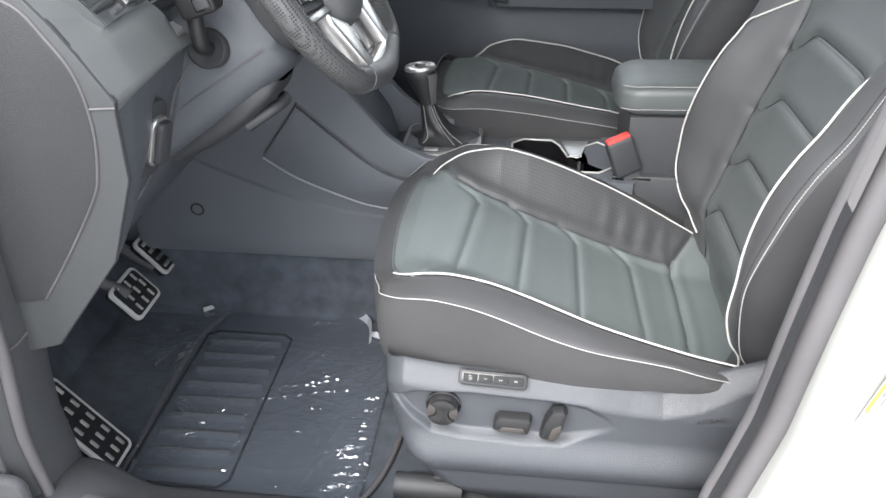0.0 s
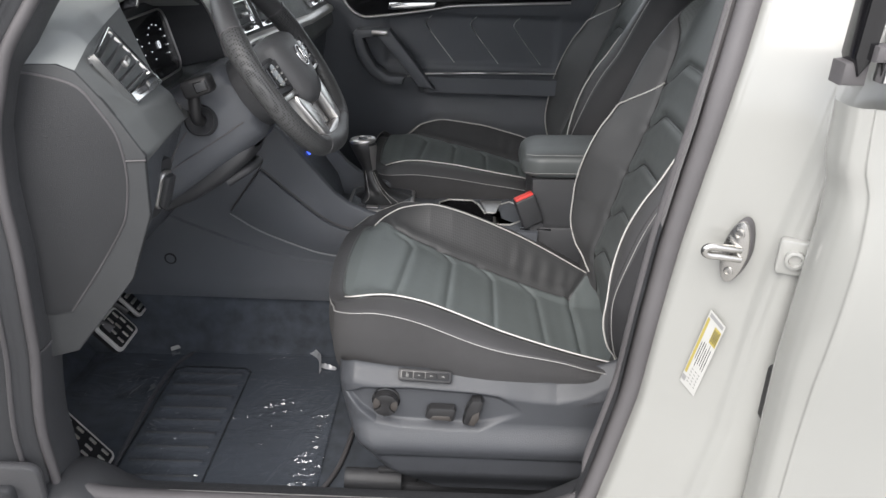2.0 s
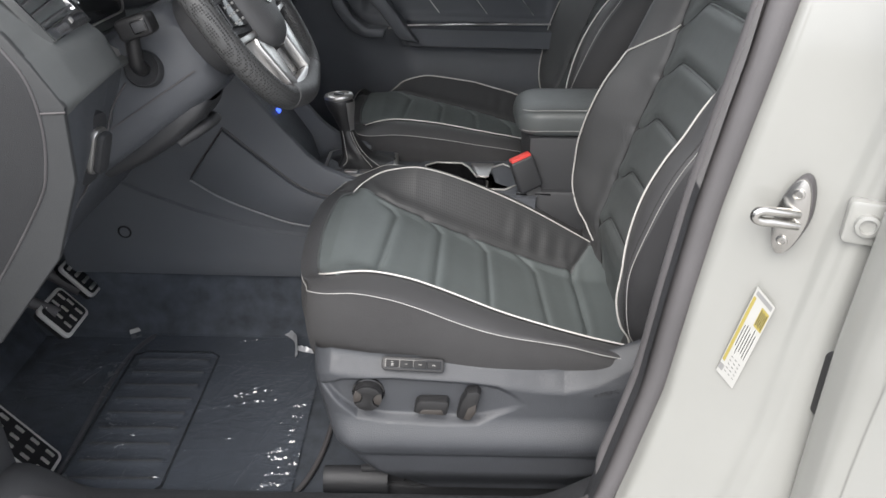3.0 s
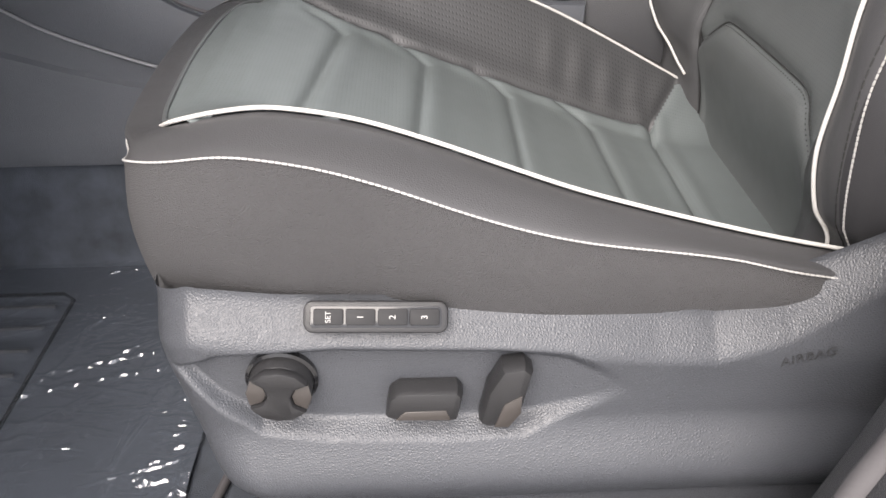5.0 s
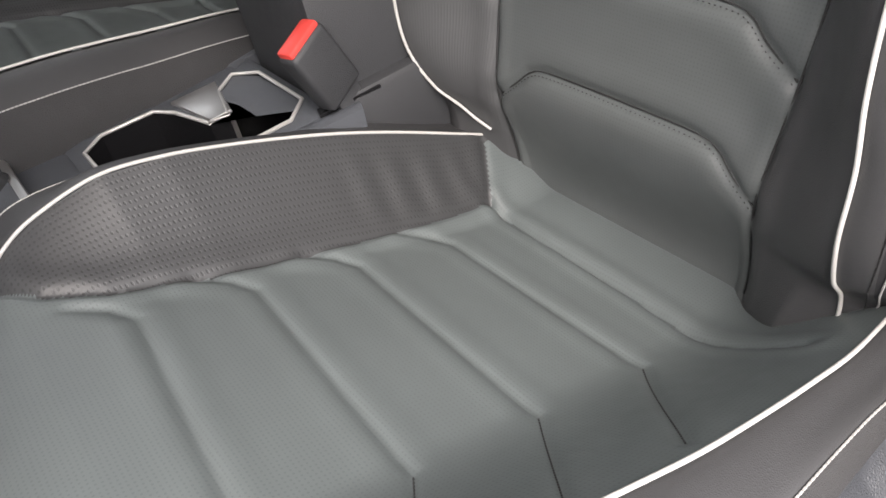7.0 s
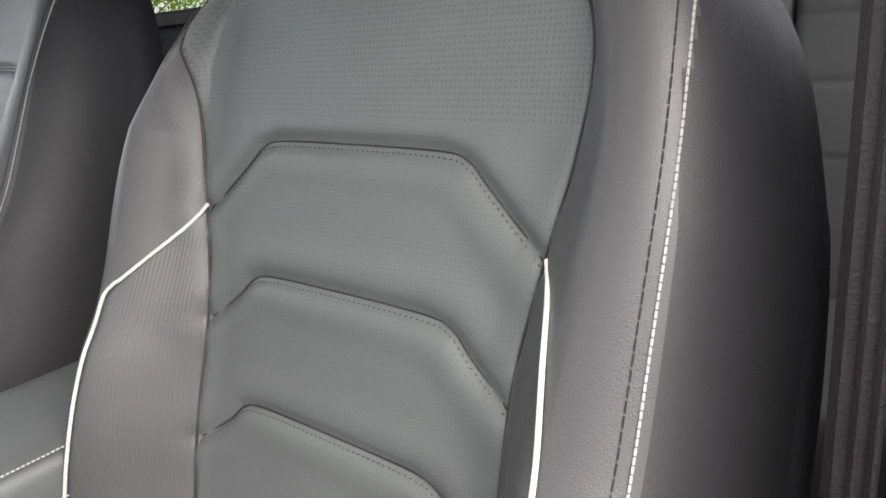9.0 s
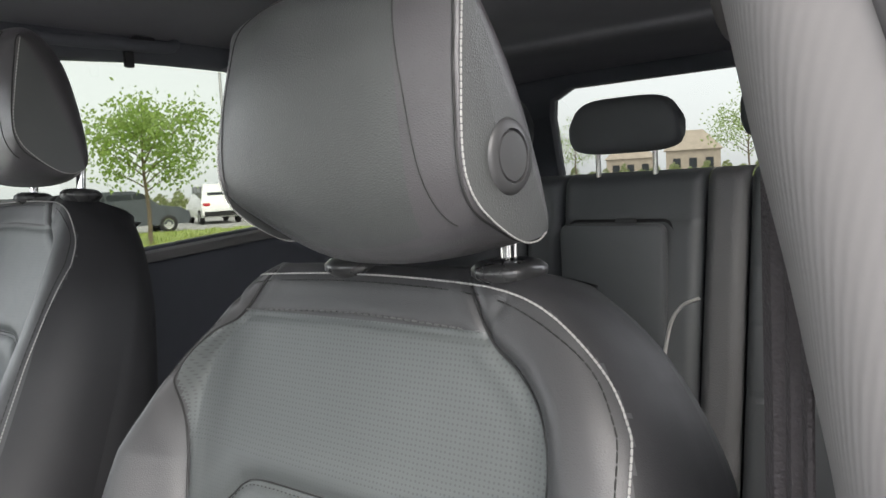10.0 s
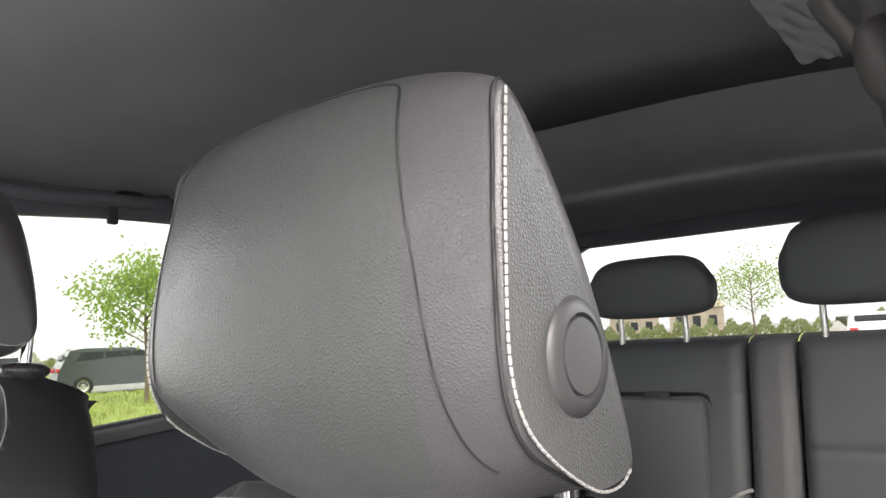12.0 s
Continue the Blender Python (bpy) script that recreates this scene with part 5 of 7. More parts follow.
        ipart("dial_mark", box_bm((0.0008, 0.0014, 0.0022), (0.0046, cy + 0.040 * math.cos(a), 0.036 * math.sin(a)), 0), glow)
    ipart("dial_centre", ring_bm([(cy + 0.005 * math.cos(a), 0.007 * math.sin(a)) for a in np.linspace(0, 6.0, 12)], [(cy + 0.0035 * math.cos(a), 0.005 * math.sin(a)) for a in np.linspace(0, 6.0, 12)], 0.0042, 0.0050), glow)
ipart("warning_mark", box_bm((0.0008, 0.014, 0.020), (0.0046, -0.096, 0.006), 0.0), glow_red)
for k in range(5):
    ipart("status_mark", box_bm((0.0008, 0.006, 0.006), (0.0046, -0.110 + 0.016 * k, 0.040), 0.0), glow_red if k < 2 else glow)
ipart("status_mark", box_bm((0.0008, 0.007, 0.005), (0.0046, -0.06, -0.038), 0.0), glow_blue)
hood = [(-0.135, 0.078), (-0.11, 0.092), (-0.05, 0.105), (0.05, 0.098), (0.13, 0.062), (0.165, 0.01), (0.17, -0.06)]
hp = smooth_path([(0, y, z) for y, z in hood], 60)
hv = np.array([hp * k_ + np.array([d, 0, 0]) for d, k_ in ((-0.02, 0.97), (0.072, 1.0), (0.079, 1.012), (0.078, 1.03), (0.06, 1.05))])
h_ = sheet("hood", hv, PLASTIC_DARK, ic, "dark inner side of the hood")
h_.matrix_basis = im
tube_h = tube("hood_trim", hp * 1.016 + np.array([0.080, 0, 0.0]), 0.0020, SATIN, ic, "thin silver line", n=6)
tube_h.matrix_basis = im

# light switch
ls = thing("light_switch", "grey light switch with silver rim on the dashboard", "switch")
lm = Matrix.Translation((-0.3725, -0.572, 0.955)) @ Matrix.Rotation(radians(17), 4, 'Y') @ Matrix.Rotation(radians(-8), 4, 'Z')
for nm, bm, ma in (("panel", slab_bm(rounded(0.050, 0.105, 0.020), 0, -0.010, 0.0025, 0.002), PLASTIC_DARK), ("bezel", slab_bm(rounded(0.034, 0.068, 0.014, cy=0.0), 0, 0.001, 0.010, 0.003), SATIN),
                   ("rocker", slab_bm(rounded(0.027, 0.060, 0.009, cy=0.0), 0, 0.008, 0.020, 0.005), PLASTIC_DARK)):
    part(nm, bm, ma, ls).matrix_basis = lm

# steering column with stalk
col = thing("steering_column", "dark grey steering column shroud with stalk", "steering column")
caxis = Matrix.Translation((-0.203, -0.350, 1.105)) @ Matrix.Rotation(radians(56.5), 4, 'Y') @ Matrix.Rotation(radians(90), 4, 'Z')
# local z points at the driver
def shroud(name, sections, material, label):
    V = []
    for z, a, b, c, e in sections:
        V.append([(a * np.sign(math.cos(t)) * abs(math.cos(t)) ** e, c + b * np.sign(math.sin(t)) * abs(math.sin(t)) ** e, z) for t in np.linspace(0, 2 * math.pi, 64, endpoint=False)])
    sheet(name, moved(np.array(V), caxis), material, col, label, wrap_v=True, smooth=50)
shroud("shroud", [(-0.40, 0.090, 0.085, 0.0, 0.5), (-0.26, 0.088, 0.083, 0.0, 0.5), (-0.14, 0.080, 0.080, 0.0, 0.55), (-0.095, 0.074, 0.076, 0.0, 0.6), (-0.082, 0.066, 0.068, 0.0, 0.7), (-0.080, 0.02, 0.02, 0.0, 1.0)], CONSOLE, "dark grey plastic shroud")
shroud("collar_ring", [(-0.085, 0.066, 0.066, 0.0, 0.9), (-0.05, 0.072, 0.072, 0.0, 0.95), (-0.030, 0.066, 0.066, 0.0, 1.0), (-0.028, 0.02, 0.02, 0.0, 1.0)], PLASTIC_DARK, "dark ring behind the wheel")
shroud("lower_shroud", [(-0.34, 0.058, 0.014, -0.082, 0.7), (-0.28, 0.064, 0.022, -0.084, 0.7), (-0.20, 0.066, 0.024, -0.082, 0.7), (-0.145, 0.060, 0.020, -0.076, 0.7), (-0.125, 0.045, 0.012, -0.072, 0.8)], PLASTIC_DARK, "lower shroud with lever slot")
tube("shroud_joint", moved(np.array([(-0.0875, -0.03, -0.33), (-0.0865, -0.03, -0.22), (-0.080, -0.03, -0.135), (-0.075, -0.03, -0.10)]), caxis), 0.0014, RUBBER, col, n=6)
bp = (-0.340, -0.440, 1.030)
sheet("stalk_boot", moved(lathe_grid([(0.027, -0.02), (0.027, 0.002), (0.0245, 0.005), (0.021, 0.002), (0.017, -0.002), (0.004, -0.002)], 32), Matrix.Translation(bp) @ Matrix.Rotation(radians(74), 4, 'X')), PLASTIC_DARK, col, "round black boot", wrap_v=True)
st = smooth_path([bp, (-0.338, -0.462, 1.040), (-0.337, -0.468, 1.060), (-0.336, -0.470, 1.085)], 20)
tube("stalk", st, 0.0105, SWITCH, col, "black indicator stalk", n=12)
sm_ = Matrix.Translation((-0.325, -0.474, 1.098)) @ Matrix.Rotation(radians(-18), 4, 'Y')
part("stalk_end", box_bm((0.050, 0.034, 0.030), (0, 0, 0), 0.007, 3), SWITCH, col, "black switch end of the stalk").matrix_basis = sm_
part("stalk_button", box_bm((0.022, 0.004, 0.018), (0.010, -0.017, 0.0), 0.002), GLOSS_BLACK, col).matrix_basis = sm_
part("stalk_face", box_bm((0.018, 0.003, 0.014), (0.010, -0.0185, 0.0), 0.002), PLASTIC_DARK, col).matrix_basis = sm_
lev = moved(smooth_path([(-0.045, -0.106, -0.21), (-0.03, -0.108, -0.17), (0.0, -0.110, -0.155), (0.03, -0.108, -0.17)], 16), caxis)
tube("release_lever", lev, 0.009, PLASTIC_DARK, col, "black column release lever", n=10)

# steering wheel
wheel = thing("steering_wheel", "black perforated leather steering wheel with silver spokes", "steering wheel")
wheel.matrix_basis = caxis
ang = np.linspace(0, 2 * math.pi, 200, endpoint=False)
R0 = 0.172
rim_c = []
for a in ang:
    x, y = R0 * math.sin(a), R0 * math.cos(a)
    k = sstep(-0.10, -0.165, y)
    y = y + 0.020 * k * sstep(-0.10, -0.172, y)
    rim_c.append((x, y, 0.0))
rim_c = np.array(rim_c)
rg = []
for p in rim_c:
    d = p / np.linalg.norm(p)
    fat = 1.0 + 0.12 * math.exp(-((p[1] - 0.075) / 0.04) ** 2)
    low_ = sstep(-0.11, -0.15, p[1])
    rg.append([p + 0.0165 * (fat + 0.35 * low_ * (math.cos(t) < 0)) * math.cos(t) * d + 0.0185 * fat * math.sin(t) * np.array([0, 0, 1]) for t in np.linspace(0, 2 * math.pi, 24, endpoint=False)])
rg = np.array(rg)


def perforated():
    m = mat("perforated_leather", (0.052, 0.053, 0.054), 0.48, vary=0.08)
    n, l = m.node_tree.nodes, m.node_tree.links
    b = n["Principled BSDF"]
    vo_, co_, st_, bp_ = n.new("ShaderNodeTexVoronoi"), n.new("ShaderNodeTexCoord"), n.new("ShaderNodeMapRange"), n.new("ShaderNodeBump")
    vo_.inputs["Scale"].default_value = 275
    vo_.inputs["Randomness"].default_value = 0.0
    l.new(co_.outputs["Object"], vo_.inputs["Vector"])
    st_.inputs["From Min"].default_value, st_.inputs["From Max"].default_value = 0.30, 0.42
    l.new(vo_.outputs["Distance"], st_.inputs["Value"])
    mu_ = n.new("ShaderNodeVectorMath")
    mu_.operation = 'SCALE'
    hole = n.new("ShaderNodeMapRange")
    hole.inputs["To Min"].default_value = 0.22
    l.new(st_.outputs[0], hole.inputs["Value"])
    l.new(b.inputs["Base Color"].links[0].from_socket, mu_.inputs[0])
    l.new(hole.outputs[0], mu_.inputs["Scale"])
    l.new(mu_.outputs[0], b.inputs["Base Color"])
    bp_.inputs["Distance"].default_value = 0.003
    bp_.inputs["Strength"].default_value = 0.6
    l.new(st_.outputs[0], bp_.inputs["Height"])
    l.new(bp_.outputs[0], b.inputs["Normal"])
    return m


PERF = perforated()
SMOOTH = mat("wheel_leather", (0.058, 0.058, 0.060), 0.42, bump=0.3, bump_scale=700, kind="leather")
r_ob = sheet("rim", rg, SMOOTH, wheel, "leather rim with perforated grips", wrap_u=True, wrap_v=True)
r_ob.data.materials.append(PERF)
gi = ((rim_c[:, 1] < 0.095) & (rim_c[:, 1] > -0.135)).astype(int)
r_ob.data.polygons.foreach_set("material_index", np.repeat(gi, 24).tolist())
for yy_ in (0.095, -0.135):
    for sg in (-1, 1):
        k = int(np.argmin(np.abs(rim_c[:, 1] - yy_) + 10 * (rim_c[:, 0] * sg < 0)))
        tube("rim_seam", np.concatenate([rg[k], rg[k][:1]]) , 0.0011, RUBBER, wheel, n=6)
hub = smooth_path([(x, y, 0) for x, y in ((-0.072, 0.036), (-0.055, 0.058), (0.0, 0.064), (0.055, 0.058), (0.072, 0.036), (0.070, -0.01), (0.050, -0.060), (0.0, -0.076), (-0.050, -0.060), (-0.070, -0.01))], 60, closed=True)
hb = np.array([hub * k + np.array([0, 0, z]) for k, z in ((0.9, -0.05), (1.0, -0.02), (1.0, 0.0), (0.96, 0.014), (0.85, 0.024), (0.5, 0.032), (0.02, 0.034))])
HUBM = mat("airbag_plastic", (0.082, 0.083, 0.086), 0.5, bump=0.3, bump_scale=800, kind="leather", vary=0.06)
sheet("airbag_cover", hb, HUBM, wheel, "dark grey airbag cover", wrap_v=True)
tube("badge_ring", np.array([(0.019 * math.cos(a), 0.006 + 0.019 * math.sin(a), 0.0345) for a in np.linspace(0, 2 * math.pi, 40)]), 0.0017, CHROME, wheel, "round chrome badge")
tube("badge_mark", np.array([(-0.011, 0.018, 0.0345), (-0.005, -0.007, 0.0345), (0.0, 0.006, 0.0345), (0.005, -0.007, 0.0345), (0.011, 0.018, 0.0345)]), 0.0014, CHROME, wheel)
for sg in (-1, 1):
    slab("side_spoke", [(sg * 0.055, 0.036), (sg * 0.160, 0.030), (sg * 0.163, -0.020), (sg * 0.06, -0.030)], 2, -0.014, 0.008, PLASTIC_DARK, wheel, "dark side spoke", bevel=0.005)
    slab("button_pad", [(sg * 0.074, 0.028), (sg * 0.138, 0.025), (sg * 0.143, -0.010), (sg * 0.078, -0.020)], 2, 0.007, 0.013, GLOSS_BLACK, wheel, "gloss black button pad", bevel=0.003)
    for i in range(3):
        for j in range(3):
            slab("button_mark", rounded(0.008, 0.0034, 0.001, cx=sg * (0.088 + 0.019 * i), cy=0.016 - 0.012 * j), 2, 0.0128, 0.0138, THREAD, wheel, bevel=0.0)
    slab("side_trim", [(sg * 0.066, -0.030), (sg * 0.150, -0.026), (sg * 0.150, -0.034), (sg * 0.064, -0.040)], 2, 0.000, 0.0095, SATIN, wheel, "thin silver spoke edge", bevel=0.002)
    slab("lower_spoke", [(sg * 0.044, -0.066), (sg * 0.088, -0.040), (sg * 0.094, -0.054), (sg * 0.076, -0.128), (sg * 0.050, -0.144)], 2, -0.010, 0.012, SATIN, wheel, "satin silver lower spoke", bevel=0.004)
slab("lower_bridge", [(-0.074, -0.128), (-0.04, -0.124), (0.04, -0.124), (0.074, -0.128), (0.060, -0.148), (-0.060, -0.148)], 2, -0.010, 0.011, SATIN, wheel, "satin silver bridge", bevel=0.004)
slab("spoke_field", [(-0.036, -0.070), (0.036, -0.070), (0.044, -0.124), (-0.044, -0.124)], 2, -0.014, -0.004, GLOSS_BLACK, wheel, "black field between the spokes", bevel=0.002)

# ---- centre console ----
# pale grey that stands for light caught on the knee panel's lower edge
EDGE_HIGHLIGHT = mat("edge_highlight_grey", (0.24, 0.245, 0.255), 0.45, vary=0.05)
con = thing("centre_console", "dark grey centre console with gear lever surround", "console")
side = [(-0.98, 0.50), (-0.98, 0.95), (-0.40, 1.03), (-0.279, 0.907), (-0.228, 0.841), (-0.169, 0.772), (-0.138, 0.748), (-0.094, 0.728), (-0.017, 0.713), (0.10, 0.700), (0.30, 0.690), (0.30, 0.50)]
for sg, y0, y1 in ((-1, -0.108, -0.085), (1, 0.105, 0.128)):
    slab("side_panel", side, 1, y0, y1, CONSOLE, con, "dark grey side panel", bevel=0.009)
# padded knee panel let into the side, with a joint above it and its edge highlight drawn below as a pale line
EDGE_UP = [(-0.335, 0.824), (-0.271, 0.767), (-0.198, 0.707), (-0.147, 0.684), (-0.095, 0.678), (-0.02, 0.672), (0.06, 0.668)]
EDGE_LOW = [(-0.411, 0.719), (-0.343, 0.676), (-0.241, 0.635), (-0.195, 0.623), (-0.160, 0.620), (-0.097, 0.627), (-0.02, 0.636), (0.06, 0.645)]
up_e = smooth_path([(x, z, 0) for x, z in EDGE_UP], 40)[:, :2].tolist()
low_e = smooth_path([(x, z, 0) for x, z in EDGE_LOW], 40)[:, :2].tolist()
slab("knee_panel", up_e + low_e[::-1], 1, -0.117, -0.104, CONSOLE, con, "padded dark grey knee panel", bevel=0.004)
tube("panel_joint", np.array([(x, -0.1075, z + 0.0045) for x, z in low_e[:1] + up_e]), 0.0024, RUBBER, con, "dark joint above the knee panel", n=6)
tube("trim_line", np.array([(x, -0.117, z - 0.001) for x, z in low_e]), 0.0020, EDGE_HIGHLIGHT, con, "thin grey line standing in for the panel's edge highlight", n=6)
# lower lining of the tunnel, stepped once along its length
lx = np.linspace(-0.70, 0.10, 90)
l_top = np.interp(lx, [-0.70, -0.50, -0.411, -0.343, -0.241, -0.176, 0.10], [0.84, 0.765, 0.722, 0.680, 0.640, 0.628, 0.645])
l_mid = np.interp(lx, [-0.70, -0.52, -0.408, -0.335, -0.258, -0.15, 0.10], [0.78, 0.690, 0.646, 0.623, 0.603, 0.592, 0.59])
lin = np.array([[(x, -0.109, t), (x, -0.1105, m + 0.004), (x, -0.1165, m - 0.001), (x, -0.1185, m - 0.02), (x, -0.123, 0.54), (x, -0.1265, 0.508), (x, -0.124, 0.500), (x, -0.105, 0.498)] for x, t, m in zip(lx, l_top, l_mid)])
sheet("tunnel_lining", lin, CONSOLE, con, "dark grey plastic lining above the carpet", flip=True, smooth=35)
sheet("screw_cap", moved(lathe_grid([(0.0145, -0.004), (0.0145, 0.003), (0.011, 0.004), (0.010, -0.001), (0.0004, -0.001)], 24), Matrix.Translation((-0.563, -0.1185, 0.598)) @ Matrix.Rotation(radians(90), 4, 'X')), KEY, con, "round dark fixing cap", wrap_v=True)
top_o = [(-0.30, -0.090), (-0.05, -0.092), (0.055, -0.093), (0.055, 0.111), (-0.05, 0.110), (-0.30, 0.108)]
slab("top_panel", top_o, 2, 0.640, 0.688, CONSOLE, con, "grey console top", bevel=0.006)
rise_ = [(-0.50, 0.98), (-0.31, 0.90), (-0.235, 0.805), (-0.195, 0.745), (-0.180, 0.690), (-0.30, 0.60), (-0.50, 0.60)]
slab("riser", rise_, 1, -0.088, 0.108, CONSOLE, con, "dark sloping riser below the dashboard", bevel=0.008)
part("shift_frame", slab_bm(rounded(0.160, 0.158, 0.024, cx=-0.077, cy=0.030), 2, 0.684, 0.708, 0.003), SATIN, con, "silver gear lever surround")
part("shift_field", slab_bm(rounded(0.143, 0.141, 0.020, cx=-0.077, cy=0.030), 2, 0.706, 0.7095, 0.0008), CONSOLE, con, "dark field round the gear lever")
for i in range(4):
    part("console_button", slab_bm(rounded(0.028, 0.014, 0.002, cx=-0.128 + 0.034 * i, cy=-0.029), 2, 0.706, 0.7120, 0.001), SATIN if i == 1 else RUBBER, con, "grey console button")
slab("status_light", [(-0.262, 0.821), (-0.246, 0.821), (-0.246, 0.829), (-0.262, 0.829)], 1, 0.012, 0.030, BLUE_LIGHT, con, "small blue lit marker", bevel=0.001)
# cup holder: a dark well with a divider reaching in from its far side
cw = [(0.066, -0.050), (0.090, -0.072), (0.235, -0.072), (0.264, -0.045), (0.264, 0.050), (0.242, 0.074), (0.214, 0.050), (0.199, -0.004), (0.178, -0.004), (0.163, 0.050), (0.148, 0.074), (0.090, 0.076), (0.066, 0.055)]
well = []
for (x0, y0), (x1, y1) in zip(cw, cw[1:] + cw[:1]):
    well += [(x0 + (x1 - x0) * k / 6, y0 + (y1 - y0) * k / 6) for k in range(6)]
outer_ = []
for x, y in well:
    dx, dy = x - 0.165, y - 0.005
    k = min(0.112 / max(abs(dx), 1e-6), 0.100 / max(abs(dy), 1e-6))
    outer_.append((0.165 + dx * k, 0.005 + dy * k))
sheet("cup_surround", np.array([[(x, y, 0.640) for x, y in outer_], [(x, y, 0.688) for x, y in outer_], [(a + (c - a) * 0.6, b + (d - b) * 0.6, 0.692) for (a, b), (c, d) in zip(outer_, well)], [(x, y, 0.692) for x, y in well]]), CONSOLE, con, "grey cup holder surround", wrap_v=True, smooth=30)
sheet("cup_well", np.array([[(x, y, 0.692) for x, y in well], [(x, y, 0.625) for x, y in well]]), GLOSS_BLACK, con, "dark cup holder well", wrap_v=True, smooth=30)
part("cup_floor", slab_bm([(0.055, -0.09), (0.276, -0.09), (0.276, 0.10), (0.055, 0.10)], 2, 0.610, 0.626, 0.0), GLOSS_BLACK, con)
tube("cup_ring", np.array([(x, y, 0.6935) for x, y in cw + cw[:1]]), 0.0022, ALU, con, "satin grey cup holder ring", n=8)
slab("cup_divider", [(0.168, 0.074), (0.222, 0.074), (0.205, -0.001), (0.181, -0.001)], 2, 0.640, 0.6955, SATIN, con, "silver divider between the cups", bevel=0.002)
slab("coin_slot", [(0.258, -0.090), (0.330, -0.092), (0.330, -0.078), (0.262, -0.077)], 2, 0.690, 0.6945, GLOSS_BLACK, con, "narrow dark slot", bevel=0.001)
# gear lever
BOOT = mat("boot_leather", (0.020, 0.020, 0.021), 0.38, bump=0.4, bump_scale=500, kind="leather")
gl_ = thing("gear_lever", "gear lever with leather boot and silver-trimmed knob", "gear lever")
BR = ((0.0, 0.066, 0.058, -0.074), (0.05, 0.058, 0.050, -0.076), (0.13, 0.043, 0.038, -0.080), (0.24, 0.033, 0.029, -0.086), (0.40, 0.027, 0.023, -0.092), (0.60, 0.022, 0.019, -0.098), (0.80, 0.018, 0.016, -0.103), (1.0, 0.015, 0.014, -0.107))
TB = np.linspace(0, 2 * math.pi, 48, endpoint=False)
def boot_at(q, a, b, ox, t, out=0.0):
    ripple = 1 + 0.10 * (1 - q) ** 0.7 * math.sin(5 * t + 5 * q) + 0.05 * math.sin(3 * t - 9 * q)
    return (ox + (a * ripple + out) * math.cos(t), 0.036 + (b * ripple + out) * math.sin(t), 0.7095 + 0.074 * q + 0.004 * math.sin(4 * t) * (1 - q) * min(1, 6 * q))
sheet("boot", np.array([[boot_at(*r, t) for t in TB] for r in BR]), BOOT, gl_, "creased black leather boot", wrap_v=True)
for ts in (-1.15, -0.85, -2.2):
    stitches("stitching", smooth_path([boot_at(*r, ts, 0.0012) for r in BR[1:]], 40), THREAD, 0.0038, 0.0012, 0.0008, gl_, "pale stitching", across=(1, 0, 0.2))
KS = ((0.778, 0.015, 0.014, -0.107), (0.790, 0.017, 0.015, -0.109), (0.806, 0.021, 0.018, -0.113), (0.822, 0.026, 0.021, -0.117), (0.836, 0.030, 0.023, -0.120), (0.846, 0.031, 0.024, -0.122), (0.853, 0.027, 0.022, -0.123), (0.856, 0.014, 0.012, -0.123), (0.857, 0.001, 0.001, -0.123))
TT = np.linspace(0, 2 * math.pi, 40, endpoint=False)
sheet("knob", np.array([[(ox + a * math.cos(t), 0.036 + b * math.sin(t), z) for t in TT] for z, a, b, ox in KS]), BOOT, gl_, "black leather knob", wrap_v=True)
TC = np.radians(np.linspace(-58, 58, 24))
sheet("knob_spine", np.array([[(ox + 1.06 * a * math.cos(t), 0.036 + 1.06 * b * math.sin(t), z) for t in TC] for z, a, b, ox in KS[:6]]), SATIN, gl_, "satin silver spine")
tp = np.array([[(-0.122 + r * math.cos(t) * 1.30, 0.036 + r * math.sin(t), z + 0.10 * r * math.cos(t)) for t in TT] for r, z in ((0.0225, 0.849), (0.0245, 0.854), (0.0225, 0.8595), (0.017, 0.861), (0.0165, 0.8575), (0.0005, 0.8575))])
sheet("knob_top", tp, SATIN, gl_, "silver knob top with a sunk face", wrap_v=True)
box("knob_mark", (0.022, 0.013, 0.003), (-0.121, 0.036, 0.8590), GLOSS_BLACK, gl_, bevel=0.001)
# armrest
arm = thing("armrest", "dark grey leather centre armrest with white stitching", "armrest")
ax = np.linspace(0, 1, 60)
V = []
for q in ax:
    x = 0.254 + 0.39 * q
    e = math.sqrt(max(0.0, 1 - (1 - min(1, q / 0.14)) ** 2))
    hgt = 0.066 * (0.35 + 0.65 * e)
    wid = 0.092 * (0.55 + 0.45 * e)
    zc = 0.839 + 0.008 * q - 0.006 * (1 - e)
    V.append([(x, 0.008 + wid * np.sign(math.cos(t)) * abs(math.cos(t)) ** 0.45, zc + hgt / 2 * np.sign(math.sin(t)) * abs(math.sin(t)) ** 0.55) for t in np.linspace(0, 2 * math.pi, 56, endpoint=False)])
V = np.array(V)
V = np.concatenate([np.repeat(V[0].mean(0)[None, None], 56, 1), V, np.repeat(V[-1].mean(0)[None, None], 56, 1)])
sheet("pad", V, LEATHER, arm, "grey leather pad", wrap_v=True, smooth=70)
for yy, zz in ((-0.0815, 0.8690), (-0.0868, 0.828)):
    stitches("stitching", np.array([(0.262 + 0.37 * q, yy + 0.02 * (1 - min(1, q / 0.1)) ** 2 + 0.0008, zz + 0.008 * q - 0.004 * (1 - min(1, q / 0.1))) for q in np.linspace(0, 1, 60)]), THREAD, 0.0026, 0.0014, 0.0009, arm, "white stitching", across=(0, -1, 0))
